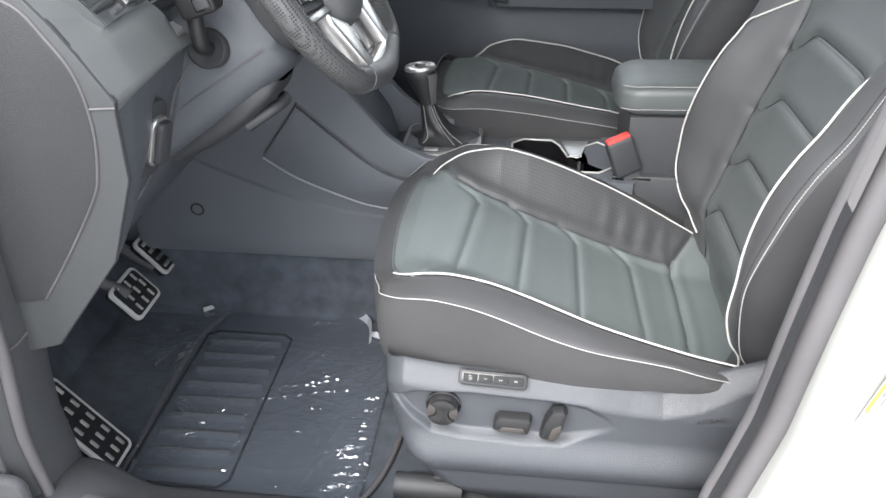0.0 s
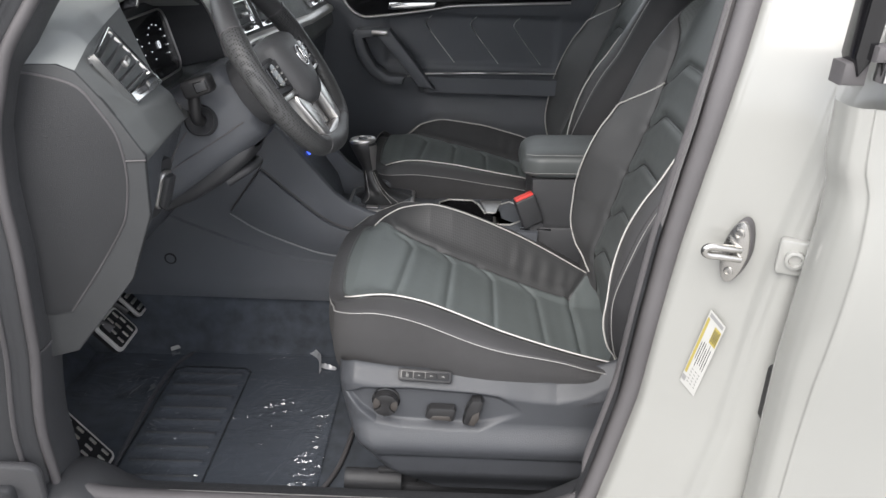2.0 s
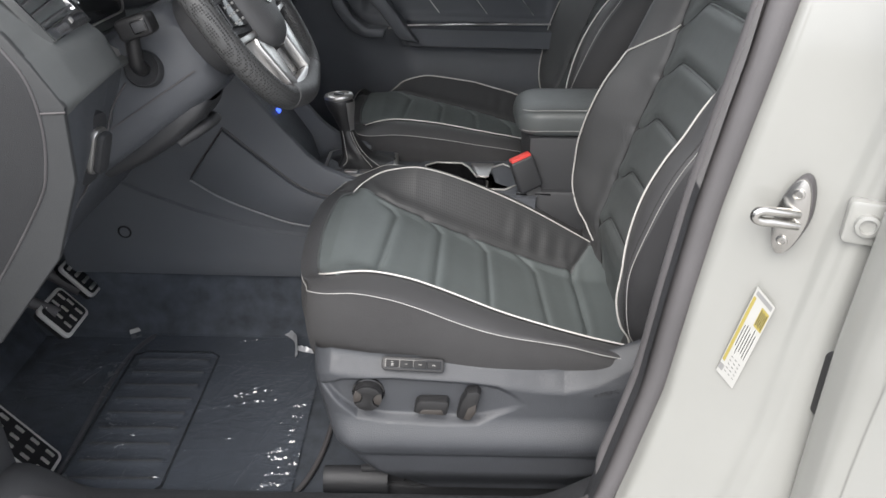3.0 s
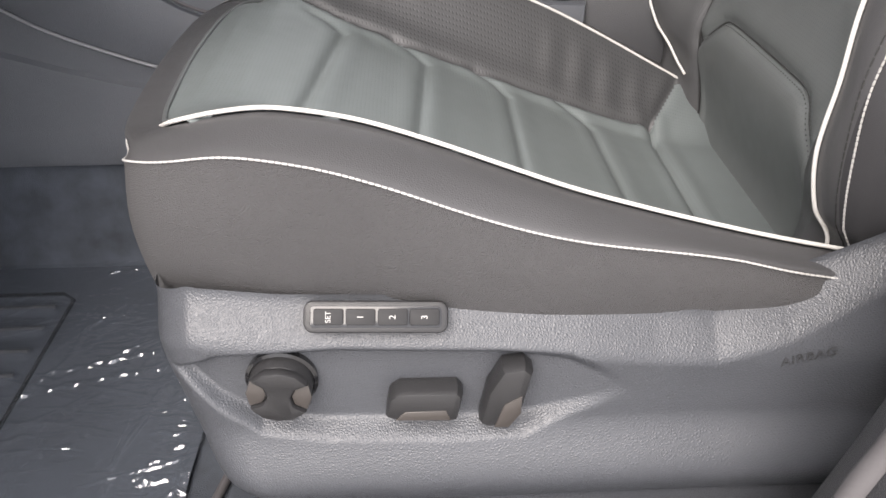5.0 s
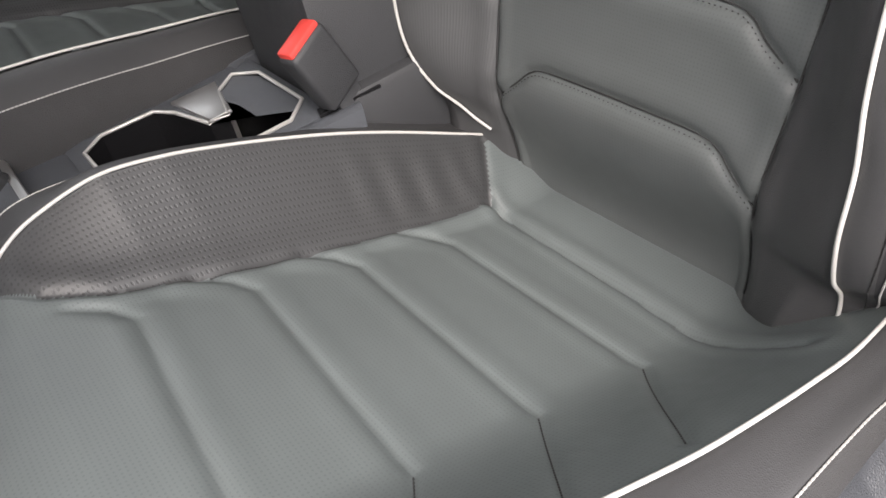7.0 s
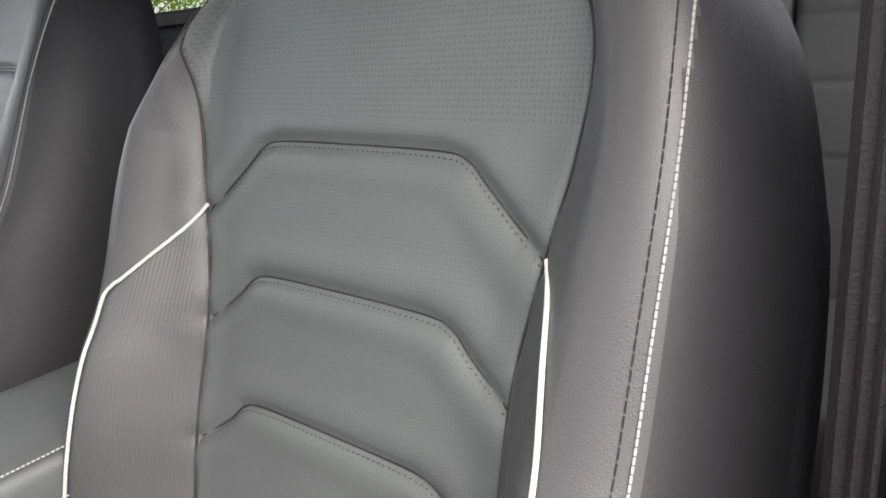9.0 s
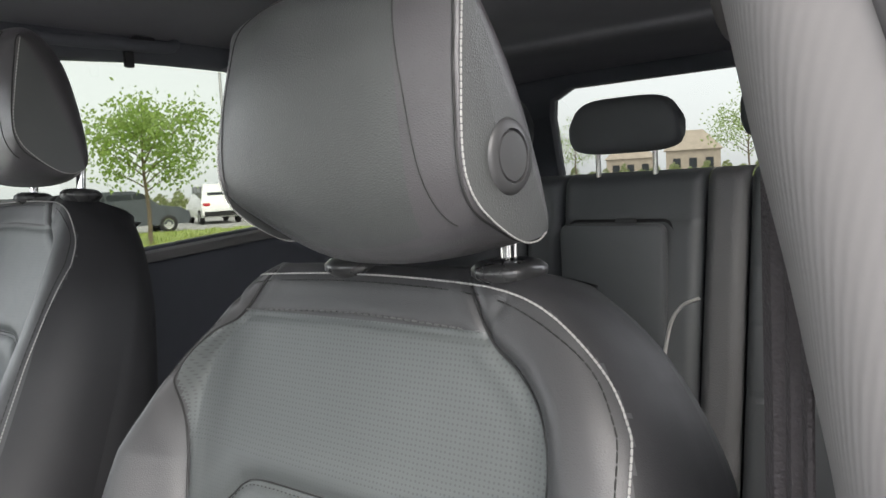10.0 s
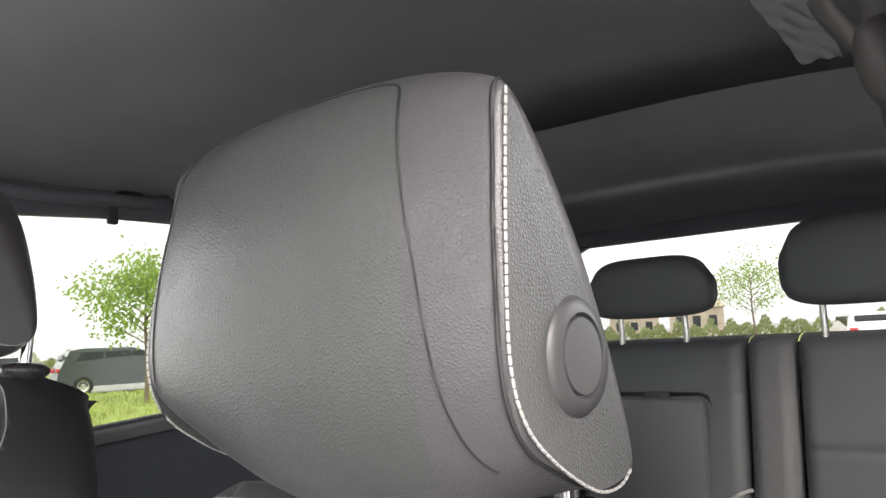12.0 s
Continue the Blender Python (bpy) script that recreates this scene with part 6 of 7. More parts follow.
slab("support_box", [(0.285, 0.60), (0.278, 0.812), (0.62, 0.818), (0.62, 0.60)], 1, -0.078, 0.094, PLASTIC_DARK, arm, "dark console box below", bevel=0.008)
box("console_rear", (0.34, 0.20, 0.16), (0.46, 0.008, 0.62), PLASTIC_DARK, con, bevel=0.01)
# seat belt buckle
bk = thing("belt_buckle", "black seat belt buckle with red release button", "belt buckle")
bmx = Matrix.Translation((0.274, -0.088, 0.738)) @ Matrix.Rotation(radians(-22), 4, 'Y') @ Matrix.Rotation(radians(14), 4, 'Z')
for nm, bm, ma, lb in (("housing", box_bm((0.050, 0.026, 0.072), (0, 0, 0), 0.006, 3), PLASTIC_DARK, ""), ("button", box_bm((0.044, 0.020, 0.010), (0, 0, 0.036), 0.003), RED, "red release button"), ("strap", box_bm((0.034, 0.008, 0.12), (0.004, 0, -0.09), 0.003), PLASTIC_DARK, "")):
    part(nm, bm, ma, bk, lb).matrix_basis = bmx

# ---- passenger door ----
pd = thing("passenger_door", "dark grey passenger door panel with armrest and grab handle", "car door", kind="structure")
px_, pz_ = np.meshgrid(np.linspace(-0.62, 0.62, 180), np.linspace(0.34, 1.12, 130), indexing="ij")
shelf = sstep(0.880, 0.868, pz_) * sstep(0.806, 0.816, pz_) * sstep(-0.03, 0.0, px_)
pyv = 0.735 - 0.055 * shelf - 0.02 * sstep(0.82, 0.70, pz_) * sstep(-0.05, 0.05, px_) - 0.012 * sstep(1.03, 1.09, pz_) + 0.02 * sstep(0.62, 0.54, pz_) * sstep(0.30, 0.10, px_)
upper = sstep(0.89, 0.905, pz_) * sstep(1.055, 1.045, pz_) * sstep(-0.14, -0.12, px_) * sstep(0.42, 0.40, px_)
pyv = pyv + 0.010 * upper
sheet("panel", np.stack([px_, pyv, pz_], -1), DOOR_GREY, pd, "dark plastic door panel")
for x0 in (-0.007, 0.134, 0.27):
    tube("piping", smooth_path([(x0 + 0.020, 0.743, 1.046), (x0 + 0.004, 0.743, 1.028), (x0 + 0.012, 0.743, 1.005), (x0 + 0.095, 0.743, 0.902)], 40), 0.0014, SATIN, pd, "thin silver piping", n=6)
line_ = smooth_path([(x, z, 0) for x, z in [(-0.268, 1.110), (-0.252, 1.079), (-0.232, 1.057), (-0.208, 1.043), (-0.181, 1.040), (-0.114, 1.048), (-0.033, 1.060), (0.034, 1.071), (0.113, 1.082), (0.44, 1.100)]], 60)[:, :2]
tube("upper_trim", np.array([(x, 0.712, z) for x, z in line_]), 0.0042, SATIN, pd, "silver trim line", n=8)
slab("upper_strip", [(x, z) for x, z in line_] + [(0.44, 1.125), (-0.268, 1.125)], 1, 0.714, 0.740, GLOSS_BLACK, pd, "gloss black strip under the window", bevel=0.002)
tube("armrest_edge", smooth_path([(-0.06, 0.700, 0.862), (-0.004, 0.682, 0.876), (0.2, 0.680, 0.884), (0.41, 0.680, 0.889)], 40), 0.003, SATIN, pd, n=6)
loop_o = [(-0.228, 0.997), (-0.214, 0.926), (-0.174, 0.868), (-0.127, 0.843), (-0.072, 0.843), (-0.064, 0.869), (-0.118, 0.871), (-0.156, 0.899), (-0.184, 0.945), (-0.195, 0.982), (-0.150, 0.990), (-0.152, 1.012), (-0.215, 1.010)]
slab("grab_handle", loop_o, 1, 0.655, 0.715, DOOR_GREY, pd, "dark grey grab handle", bevel=0.010)
slab("pull_handle", [(-0.168, 1.010), (-0.113, 1.014), (-0.054, 0.942), (0.012, 0.856), (0.030, 0.832), (-0.024, 0.840), (-0.084, 0.918)], 1, 0.648, 0.705, DOOR_GREY, pd, "sloping pull handle", bevel=0.012)
box("handle_cap", (0.050, 0.012, 0.016), (-0.142, 0.648, 1.003), SATIN, pd, bevel=0.005)
slab("map_pocket", [(-0.10, 0.40), (-0.08, 0.66), (0.24, 0.67), (0.34, 0.60), (0.40, 0.40)], 1, 0.69, 0.712, DOOR_GREY, pd, "door pocket", bevel=0.01)
slab("inner_release", [(-0.122, 1.066), (-0.108, 1.064), (0.020, 1.076), (0.030, 1.092), (-0.118, 1.086)], 1, 0.698, 0.716, CHROME, pd, "chrome door release", bevel=0.004)

# ---- body shell ----
SH = [(0.45, 0.33), (0.52, 0.344), (0.60, 0.361), (0.73, 0.385), (0.87, 0.396), (0.98, 0.407), (1.09, 0.423), (1.185, 0.438), (1.25, 0.450), (1.40, 0.480), (1.60, 0.530)]
pillar = thing("b_pillar", "white painted door pillar with rubber seal", "car pillar", kind="structure")
zz = np.linspace(0.30, 1.62, 90)
plan = [(-0.004, -0.765), (0.000, -0.783), (0.012, -0.792), (0.045, -0.806), (0.085, -0.824), (0.100, -0.838), (0.135, -0.852), (0.30, -0.862)]
V = np.array([[(np.interp(z, *zip(*SH)) + dx, y - 0.012 * sstep(0.9, 0.5, z) + 0.11 * sstep(1.15, 1.62, z) * 0.9, z) for dx, y in smooth_path([(a, b, 0) for a, b in plan], 40)[:, :2]] for z in zz])
sheet("painted_face", V, PAINT, pillar, "white painted steel face", flip=True)
def seal_path(dx, y, zs):
    return [(np.interp(z, *zip(*SH)) + dx, y + 0.10 * sstep(1.15, 1.62, z), z) for z in zs]
low = [(0.20, -0.755, 0.474), (0.26, -0.757, 0.482), (0.305, -0.760, 0.50), (0.33, -0.762, 0.525)]
sp_ = np.array([(-0.62, -0.752, 0.50), (-0.52, -0.752, 0.488), (-0.44, -0.752, 0.472), (-0.2, -0.754, 0.470)] + low + seal_path(-0.012, -0.762, np.linspace(0.58, 1.62, 14)))
tube("door_seal", smooth_path(sp_, 160), 0.016, RUBBER, pillar, "black rubber door seal", n=14)
sp2 = np.array(low + seal_path(-0.026, -0.742, np.linspace(0.58, 1.62, 14)))
tube("seal_lip", smooth_path(sp2, 120), 0.009, RUBBER, pillar, "black seal lip", n=10)
# inner trim of the pillar
tplan = [(-0.034, -0.742), (-0.030, -0.715), (-0.015, -0.676), (0.008, -0.656), (0.035, -0.650), (0.08, -0.662), (0.16, -0.69), (0.24, -0.73), (0.28, -0.76)]
TRIM_GREY = mat("pillar_trim", (0.20, 0.192, 0.190), 0.6, bump=0.3, bump_scale=900, kind="leather", vary=0.05)
PILLAR_CLOTH = ribbed(mat("pillar_cloth", (0.175, 0.168, 0.168), 0.75, vary=0.06), 'X', 0.0024, 0.00010)
zz2 = np.linspace(0.42, 1.64, 70)
V = np.array([[(np.interp(z, *zip(*SH)) + dx, y + np.interp(z, [0.9, 1.15, 1.23, 1.30, 1.36, 1.40, 1.44, 1.64], [-0.035, -0.030, -0.015, 0.002, 0.019, 0.029, 0.040, 0.10]), z) for dx, y in smooth_path([(a, b, 0) for a, b in tplan], 40)[:, :2]] for z in zz2])
kz = int(np.searchsorted(zz2, 1.0))
sheet("inner_trim", V[kz:], PILLAR_CLOTH, pillar, "grey ribbed cloth inner trim")
sheet("lower_trim", V[:kz + 1], PLASTIC_DARK, pillar, "dark plastic lower trim")
# striker
stm = Matrix.Translation((0.458, -0.824, 0.996)) @ Matrix.Rotation(radians(-38), 4, 'Z') @ Matrix.Rotation(radians(5), 4, 'Y')
def lens_plate(hw, hh, n=28):
    # pointed ellipse with blunt ends
    a = np.linspace(0, 2 * math.pi, n, endpoint=False)
    return [(hw * math.cos(t), hh * math.copysign(abs(math.sin(t)) ** 1.25, math.sin(t))) for t in a]
sk = part("striker_plate", slab_bm(lens_plate(0.0160, 0.0430), 1, -0.005, 0.006, 0.0008), STRIKER, pillar, "polished latch striker")
sk.matrix_basis = stm
part("gasket", slab_bm(lens_plate(0.0168, 0.0442), 1, -0.001, 0.016, 0.0006), RUBBER, sk, "dark rubber gasket")
tube("striker_loop", smooth_path([(0.006, -0.003, 0.006), (-0.003, -0.012, 0.007), (-0.014, -0.022, 0.008), (-0.022, -0.028, 0.008), (-0.027, -0.032, 0.005), (-0.027, -0.032, -0.001), (-0.021, -0.028, -0.004), (-0.012, -0.021, -0.004), (-0.001, -0.012, -0.005), (0.009, -0.003, -0.006)], 60), 0.0052, STRIKER, sk, n=14)
for zz_ in (0.027, -0.027):
    sheet("screw", moved(lathe_grid([(0.0062, 0.0), (0.0058, 0.0020), (0.0040, 0.0024), (0.0034, 0.0006), (0.0004, 0.0006)], 20), Matrix.Translation((0.0, -0.005, zz_)) @ Matrix.Rotation(radians(90), 4, 'X')), STRIKER, sk, wrap_v=True)
# bolt boss
bo = part("bolt_boss", slab_bm(rounded(0.040, 0.046, 0.006), 1, -0.010, 0.006, 0.003), PAINT, pillar, "white painted bolt boss")
bo.matrix_basis = Matrix.Translation((0.522, -0.846, 1.003)) @ Matrix.Rotation(radians(-20), 4, 'Z')
sheet("bolt", moved(lathe_grid([(0.012, 0.0), (0.0115, 0.006), (0.008, 0.007), (0.007, 0.003), (0.0004, 0.003)], 24), Matrix.Translation((0, -0.010, 0)) @ Matrix.Rotation(radians(90), 4, 'X')), PAINT, bo, wrap_v=True)
# information label
lb = thing("tyre_label", "white and yellow printed label stuck on the pillar", "label")
lmx = Matrix.Translation((0.4462, -0.8168, 0.8365)) @ Matrix.Rotation(radians(-24), 4, 'Z') @ Matrix.Rotation(radians(16), 4, 'Y') @ Matrix(((0.88, 0, -0.1, 0), (0, 1, 0, 0), (-0.45, 0, 0.975, 0), (0, 0, 0, 1)))
def lpart(nm, w, h, cx, cy, d, ma):
    ob = slab(nm, rounded(w, h, 0.0008, 2, cx, cy), 1, -d, 0.0012, ma, lb, bevel=0.0)
    ob.data.transform(lmx)
    return ob
FAINT = mat("faint_ink", (0.20, 0.20, 0.20), 0.6)
lpart("paper", 0.031, 0.124, 0.0, 0.0, 0.0008, PAPER)
lpart("code_block", 0.026, 0.0055, 0.0, 0.0565, 0.0011, FAINT)
lpart("yellow_band", 0.0042, 0.094, -0.0125, 0.004, 0.0011, YELLOW)
lpart("yellow_field", 0.0125, 0.026, 0.0075, 0.036, 0.0011, YELLOW)
for i in range(5):
    lpart("text_bar", 0.0009, 0.021 - 0.003 * (i % 2), 0.0030 + 0.0022 * i, 0.036, 0.0014, INK)
for i in range(6):
    lpart("text_bar", 0.0007, 0.030 + 0.006 * ((i * 5) % 3), -0.0077 + 0.0036 * i, 0.000 - 0.003 * (i % 2), 0.0011, FAINT)
for i in range(5):
    for j in range(3):
        lpart("text_bar", 0.0034, 0.0014, -0.004 + 0.0065 * j, -0.030 - 0.0055 * i, 0.0011, FAINT)
lpart("symbol", 0.0070, 0.0080, -0.0115, -0.052, 0.0013, FAINT)

# rear door, closed
rd = thing("rear_door", "closed white rear door with chrome window strip", "car door", kind="structure")
ed = [(0.30, 0.505), (0.64, 0.522), (0.87, 0.517), (0.98, 0.520), (1.06, 0.523), (1.11, 0.522), (1.14, 0.512), (1.21, 0.508), (1.30, 0.505)]
plan = [(0.010, -0.855), (0.002, -0.868), (0.0, -0.885), (0.004, -0.905), (0.02, -0.918), (0.08, -0.926), (0.5, -0.93), (1.05, -0.92)]
zz = np.linspace(0.30, 1.205, 80)
def bulge(z):
    return -0.018 * math.exp(-((z - 0.98) / 0.16) ** 2) + 0.010 * sstep(1.02, 1.2, z)
V = np.array([[(np.interp(z, *zip(*ed)) + dx, y + bulge(z) * sstep(0.0, 0.03, dx), z) for dx, y in smooth_path([(a, b, 0) for a, b in plan], 60)[:, :2]] for z in zz])
sheet("skin", V, PAINT, rd, "white painted door skin", flip=True)
slab("chrome_strip", [(0.525, 1.233), (0.525, 1.256), (1.560, 1.266), (1.560, 1.243)], 1, -0.925, -0.90, CHROME, rd, "bright window strip", bevel=0.004)
slab("window_seal", [(0.518, 1.252), (0.518, 1.268), (1.560, 1.276), (1.560, 1.264)], 1, -0.915, -0.885, RUBBER, rd, "black window seal", bevel=0.003)
slab("window_pane", [(0.540, 1.265), (0.565, 1.600), (1.310, 1.600), (1.510, 1.450), (1.560, 1.270)], 1, -0.892, -0.887, glass("tinted_glass", (0.28, 0.30, 0.30)), rd, "dark tinted glass", bevel=0.0)
slab("window_frame", [(0.510, 1.235), (0.522, 1.255), (0.540, 1.620), (0.510, 1.620), (0.502, 1.255)], 1, -0.905, -0.870, GLOSS_BLACK, rd, "gloss black window frame", bevel=0.003)
slab("frame_foot", [(0.496, 1.225), (0.496, 1.248), (0.522, 1.252), (0.522, 1.225)], 1, -0.90, -0.868, RUBBER, rd, "rubber corner", bevel=0.004)
slab("inner_panel", [(0.56, 0.36), (0.56, 1.22), (1.62, 1.24), (1.62, 0.36)], 1, -0.80, -0.74, PLASTIC_DARK, rd, "dark inner door panel", bevel=0.01)
slab("door_latch", rounded(0.028, 0.085, 0.008, cx=0.536, cy=0.806), 1, -0.868, -0.83, SWITCH, rd, "black plastic door check cover", bevel=0.004)
for i in range(3):
    slab("latch_slot", rounded(0.014, 0.010, 0.003, cx=0.536, cy=0.782 + 0.022 * i), 1, -0.8695, -0.866, GLOSS_BLACK, rd, bevel=0.001)

# front hinge pillar trim and kick panel
kp = thing("kick_panel", "grey lower pillar trim with bonnet release lever", "car trim", kind="structure")
AP = [(0.36, -0.53), (0.44, -0.530), (0.53, -0.533), (0.60, -0.536), (0.66, -0.530), (0.76, -0.515), (0.92, -0.505), (1.02, -0.505), (1.10, -0.495), (1.20, -0.460), (1.35, -0.36), (1.60, -0.15)]
zz = np.linspace(0.36, 1.60, 80)
plan = [(-0.10, -0.650), (-0.04, -0.660), (-0.008, -0.674), (0.0, -0.690), (0.0, -0.730), (-0.006, -0.752), (-0.02, -0.766), (-0.05, -0.778), (-0.20, -0.80), (-0.45, -0.82)]
V = np.array([[(np.interp(z, *zip(*AP)) + dx, y + 0.08 * sstep(1.15, 1.6, z), z) for dx, y in smooth_path([(a, b, 0) for a, b in plan], 60)[:, :2]] for z in zz])
sheet("trim_face", V, KICK, kp, "dark grey plastic trim", flip=True)
tube("front_seal", smooth_path([(np.interp(z, *zip(*AP)) - 0.004, -0.757 + 0.08 * sstep(1.15, 1.6, z), z) for z in np.linspace(0.46, 1.60, 24)], 90), 0.008, RUBBER, kp, "black rubber seal", n=12)
tube("trim_gap", smooth_path([(np.interp(z, *zip(*AP)) - 0.035, -0.776 + 0.08 * sstep(1.15, 1.6, z), z) for z in np.linspace(0.46, 1.60, 24)], 90), 0.004, RUBBER, kp, n=8)
tube("trim_joint", np.array([(np.interp(0.752, *zip(*AP)) + 0.001 + dx, y, 0.752 + 0.1 * (y + 0.72)) for dx, y in ((-0.012, -0.668), (-0.001, -0.685), (0.0005, -0.71), (0.0, -0.735), (-0.006, -0.752))]), 0.0018, RUBBER, kp, "dark joint between the upper and lower trim", n=6)
part("lever_plate", slab_bm(rounded(0.10, 0.11, 0.02, cx=-0.585, cy=0.515), 1, -0.800, -0.782, 0.006), PLASTIC, kp, "grey lever plate")
part("release_lever", slab_bm(rounded(0.030, 0.060, 0.008, cx=-0.590, cy=0.505), 1, -0.815, -0.795, 0.006), PLASTIC_DARK, kp, "black bonnet release lever")

# driver's door, swung wide open on its hinges beside the footwell; out of view, added to block light from the front
od = thing("driver_door", "wide open driver's door with dark inner panel and white skin", "car door", kind="structure")
od.matrix_basis = pose(-0.60, -0.93, 0, 0, 0, -104)
dx_, dz_ = np.meshgrid(np.linspace(0, 1.08, 50), np.linspace(0.36, 1.16, 40), indexing="ij")
arm_ = sstep(0.74, 0.78, dz_) * sstep(0.90, 0.86, dz_) * sstep(0.22, 0.32, dx_)
sheet("inner_panel", np.stack([dx_, 0.045 + 0.05 * arm_ + 0.02 * sstep(0.60, 0.50, dz_), dz_], -1), DOOR_GREY, od, "dark grained inner panel with armrest", flip=True)
sheet("skin", np.stack([dx_, -0.055 - 0.03 * np.exp(-((dz_ - 0.95) / 0.2) ** 2), dz_], -1), PAINT, od, "white painted outer skin")
slab("door_edge", [(0.0, 0.36), (1.08, 0.36), (1.08, 1.16), (0.0, 1.16)], 1, -0.05, 0.042, PLASTIC_DARK, od, "dark door edge", bevel=0.01)
tube("window_frame", smooth_path([(0.10, 0.0, 1.15), (0.40, 0.03, 1.40), (0.70, 0.06, 1.56), (1.00, 0.07, 1.58), (1.05, 0.03, 1.36), (1.07, 0.0, 1.15)], 60), 0.022, GLOSS_BLACK, od, "black window frame", n=10)
od_glass = slab("window_pane", [(0.12, 1.16), (0.40, 1.39), (0.70, 1.55), (0.99, 1.57), (1.06, 1.16)], 1, 0.0, 0.004, GLASS, od, "clear door glass", bevel=0.0)
od_glass.visible_shadow = False

# passenger side wall, roof, rear
WALL = mat("cabin_trim", (0.128, 0.136, 0.156), 0.7, bump=0.3, bump_scale=900, kind="leather", vary=0.06)
def wall_with_window(name, label, x0, x1, z0, z1, y0, y1, opening, material=WALL):
    """An upright panel in the x-z plane with one opening through it."""
    bm = bmesh.new()
    oc = [(x0, z0), (x1, z0), (x1, z1), (x0, z1)]
    ob_ = []
    for y in (y0, y1):
        ob_.append(([bm.verts.new((x, y, z)) for x, z in oc], [bm.verts.new((x, y, z)) for x, z in opening]))
    for o, i in ob_:
        for k in range(4):
            bm.faces.new((o[k], o[(k + 1) % 4], i[(k + 1) % 4], i[k]))
    for a, b in ((ob_[0][0], ob_[1][0]), (ob_[0][1], ob_[1][1])):
        for k in range(4):
            bm.faces.new((a[k], a[(k + 1) % 4], b[(k + 1) % 4], b[k]))
    return tagged(part(name, bm, material, smooth=20), label, "car side", kind="structure")


def side_glass(name, op, y, ma=None):
    g_ = slab(name, op, 1, y, y + 0.004, ma or GLASS, None, bevel=0.0)
    g_.visible_shadow = False
    return tagged(g_, "clear side window glass", "window", kind="structure")


o1 = [(-0.42, 1.10), (0.52, 1.17), (0.50, 1.60), (0.10, 1.58)]
wall_with_window("side_wall_1", "dark passenger door side with window", -1.15, 0.58, 1.02, 1.72, 0.775, 0.80, o1)
side_glass("window_1", o1, 0.787)
o2 = [(0.64, 1.215), (1.62, 1.285), (1.55, 1.660), (0.64, 1.607)]
wall_with_window("side_wall_2", "dark rear side panel with window", 0.58, 2.5, 0.30, 1.74, 0.735, 0.765, o2)
side_glass("window_2", o2, 0.755, SIDE_PRIVACY)
box("lower_wall", (1.74, 0.03, 0.74), (-0.29, 0.80, 0.67), WALL, bevel=0.0)
tagged(bpy.data.objects["lower_wall"], "dark lower door side", "car side", kind="structure")
o3 = [(1.70, 1.28), (1.72, 1.60), (2.2, 1.55), (2.25, 1.30)]
wall_with_window("side_wall_3", "dark rear quarter panel with small window", 1.56, 2.5, 0.30, 1.74, -0.765, -0.735, o3)
side_glass("window_3", o3, -0.757, PRIVACY)
tagged(slab("window_ledge", [(0.60, 1.186), (0.60, 1.206), (1.64, 1.281), (1.64, 1.258)], 1, 0.690, 0.742, TRIM_GREY, None, bevel=0.006), "pale grey ledge under the rear side window", "car trim", kind="structure")
# tailgate with rear window
bm = bmesh.new()
oi = [(-0.50, 1.315), (0.50, 1.315), (0.455, 1.53), (0.43, 1.575), (0.36, 1.602), (-0.36, 1.602), (-0.43, 1.575), (-0.455, 1.53)]
outer8 = [(-0.77, 0.30), (0.77, 0.30), (0.77, 1.50), (0.77, 1.70), (0.45, 1.74), (-0.45, 1.74), (-0.77, 1.70), (-0.77, 1.50)]
lay = []
for dx in (0.0, 0.05):
    lay.append(([bm.verts.new((2.36 + dx - 0.25 * sstep(1.3, 1.75, z), y, z)) for y, z in outer8], [bm.verts.new((2.36 + dx - 0.25 * sstep(1.3, 1.75, z), y, z)) for y, z in oi]))
for o, i in lay:
    for k in range(8):
        bm.faces.new((o[k], o[(k + 1) % 8], i[(k + 1) % 8], i[k]))
for a, b in ((lay[0][0], lay[1][0]), (lay[0][1], lay[1][1])):
    for k in range(8):
        bm.faces.new((a[k], a[(k + 1) % 8], b[(k + 1) % 8], b[k]))
tagged(part("tailgate", bm, WALL, smooth=20), "dark inner tailgate round the rear window", "car door", kind="structure")
bm = bmesh.new()
bm.faces.new([bm.verts.new((2.39 - 0.25 * sstep(1.3, 1.75, z), y, z)) for y, z in oi])
rw = part("rear_window", bm, PRIVACY)
rw.visible_shadow = False
tagged(rw, "clear rear window glass", "window", kind="structure")
# roof: headliner inside, white skin outside
rx_, ry_ = np.meshgrid(np.linspace(-0.62, 2.42, 80), np.linspace(-0.66, 0.76, 50), indexing="ij")
yc_ = (ry_ - 0.05) / 0.71
rz_ = 1.715 - 0.060 * np.abs(yc_) ** 3.5 - 0.10 * sstep(0.2, -0.7, rx_) - 0.075 * sstep(1.4, 2.4, rx_)
hl = sheet("headliner", np.stack([rx_, ry_, rz_], -1), HEADLINER)
tagged(hl, "dark grey cloth headliner", "ceiling", kind="structure")
rs = sheet("roof_skin", np.stack([rx_, ry_ * 1.02, rz_ + 0.04], -1), PAINT)
tagged(rs, "white car roof", "roof", kind="structure")
# rear edge of the headliner and the padded roof header above the tailgate
rh_ = thing("roof_header", "dark padded roof header above the tailgate", "car trim", kind="structure")
hy = np.linspace(-0.64, 0.72, 40)
hsec = [(1.22, 1.668), (1.30, 1.652), (1.34, 1.648), (1.50, 1.640), (1.56, 1.636), (1.60, 1.622), (1.80, 1.635), (2.05, 1.632), (2.12, 1.640)]
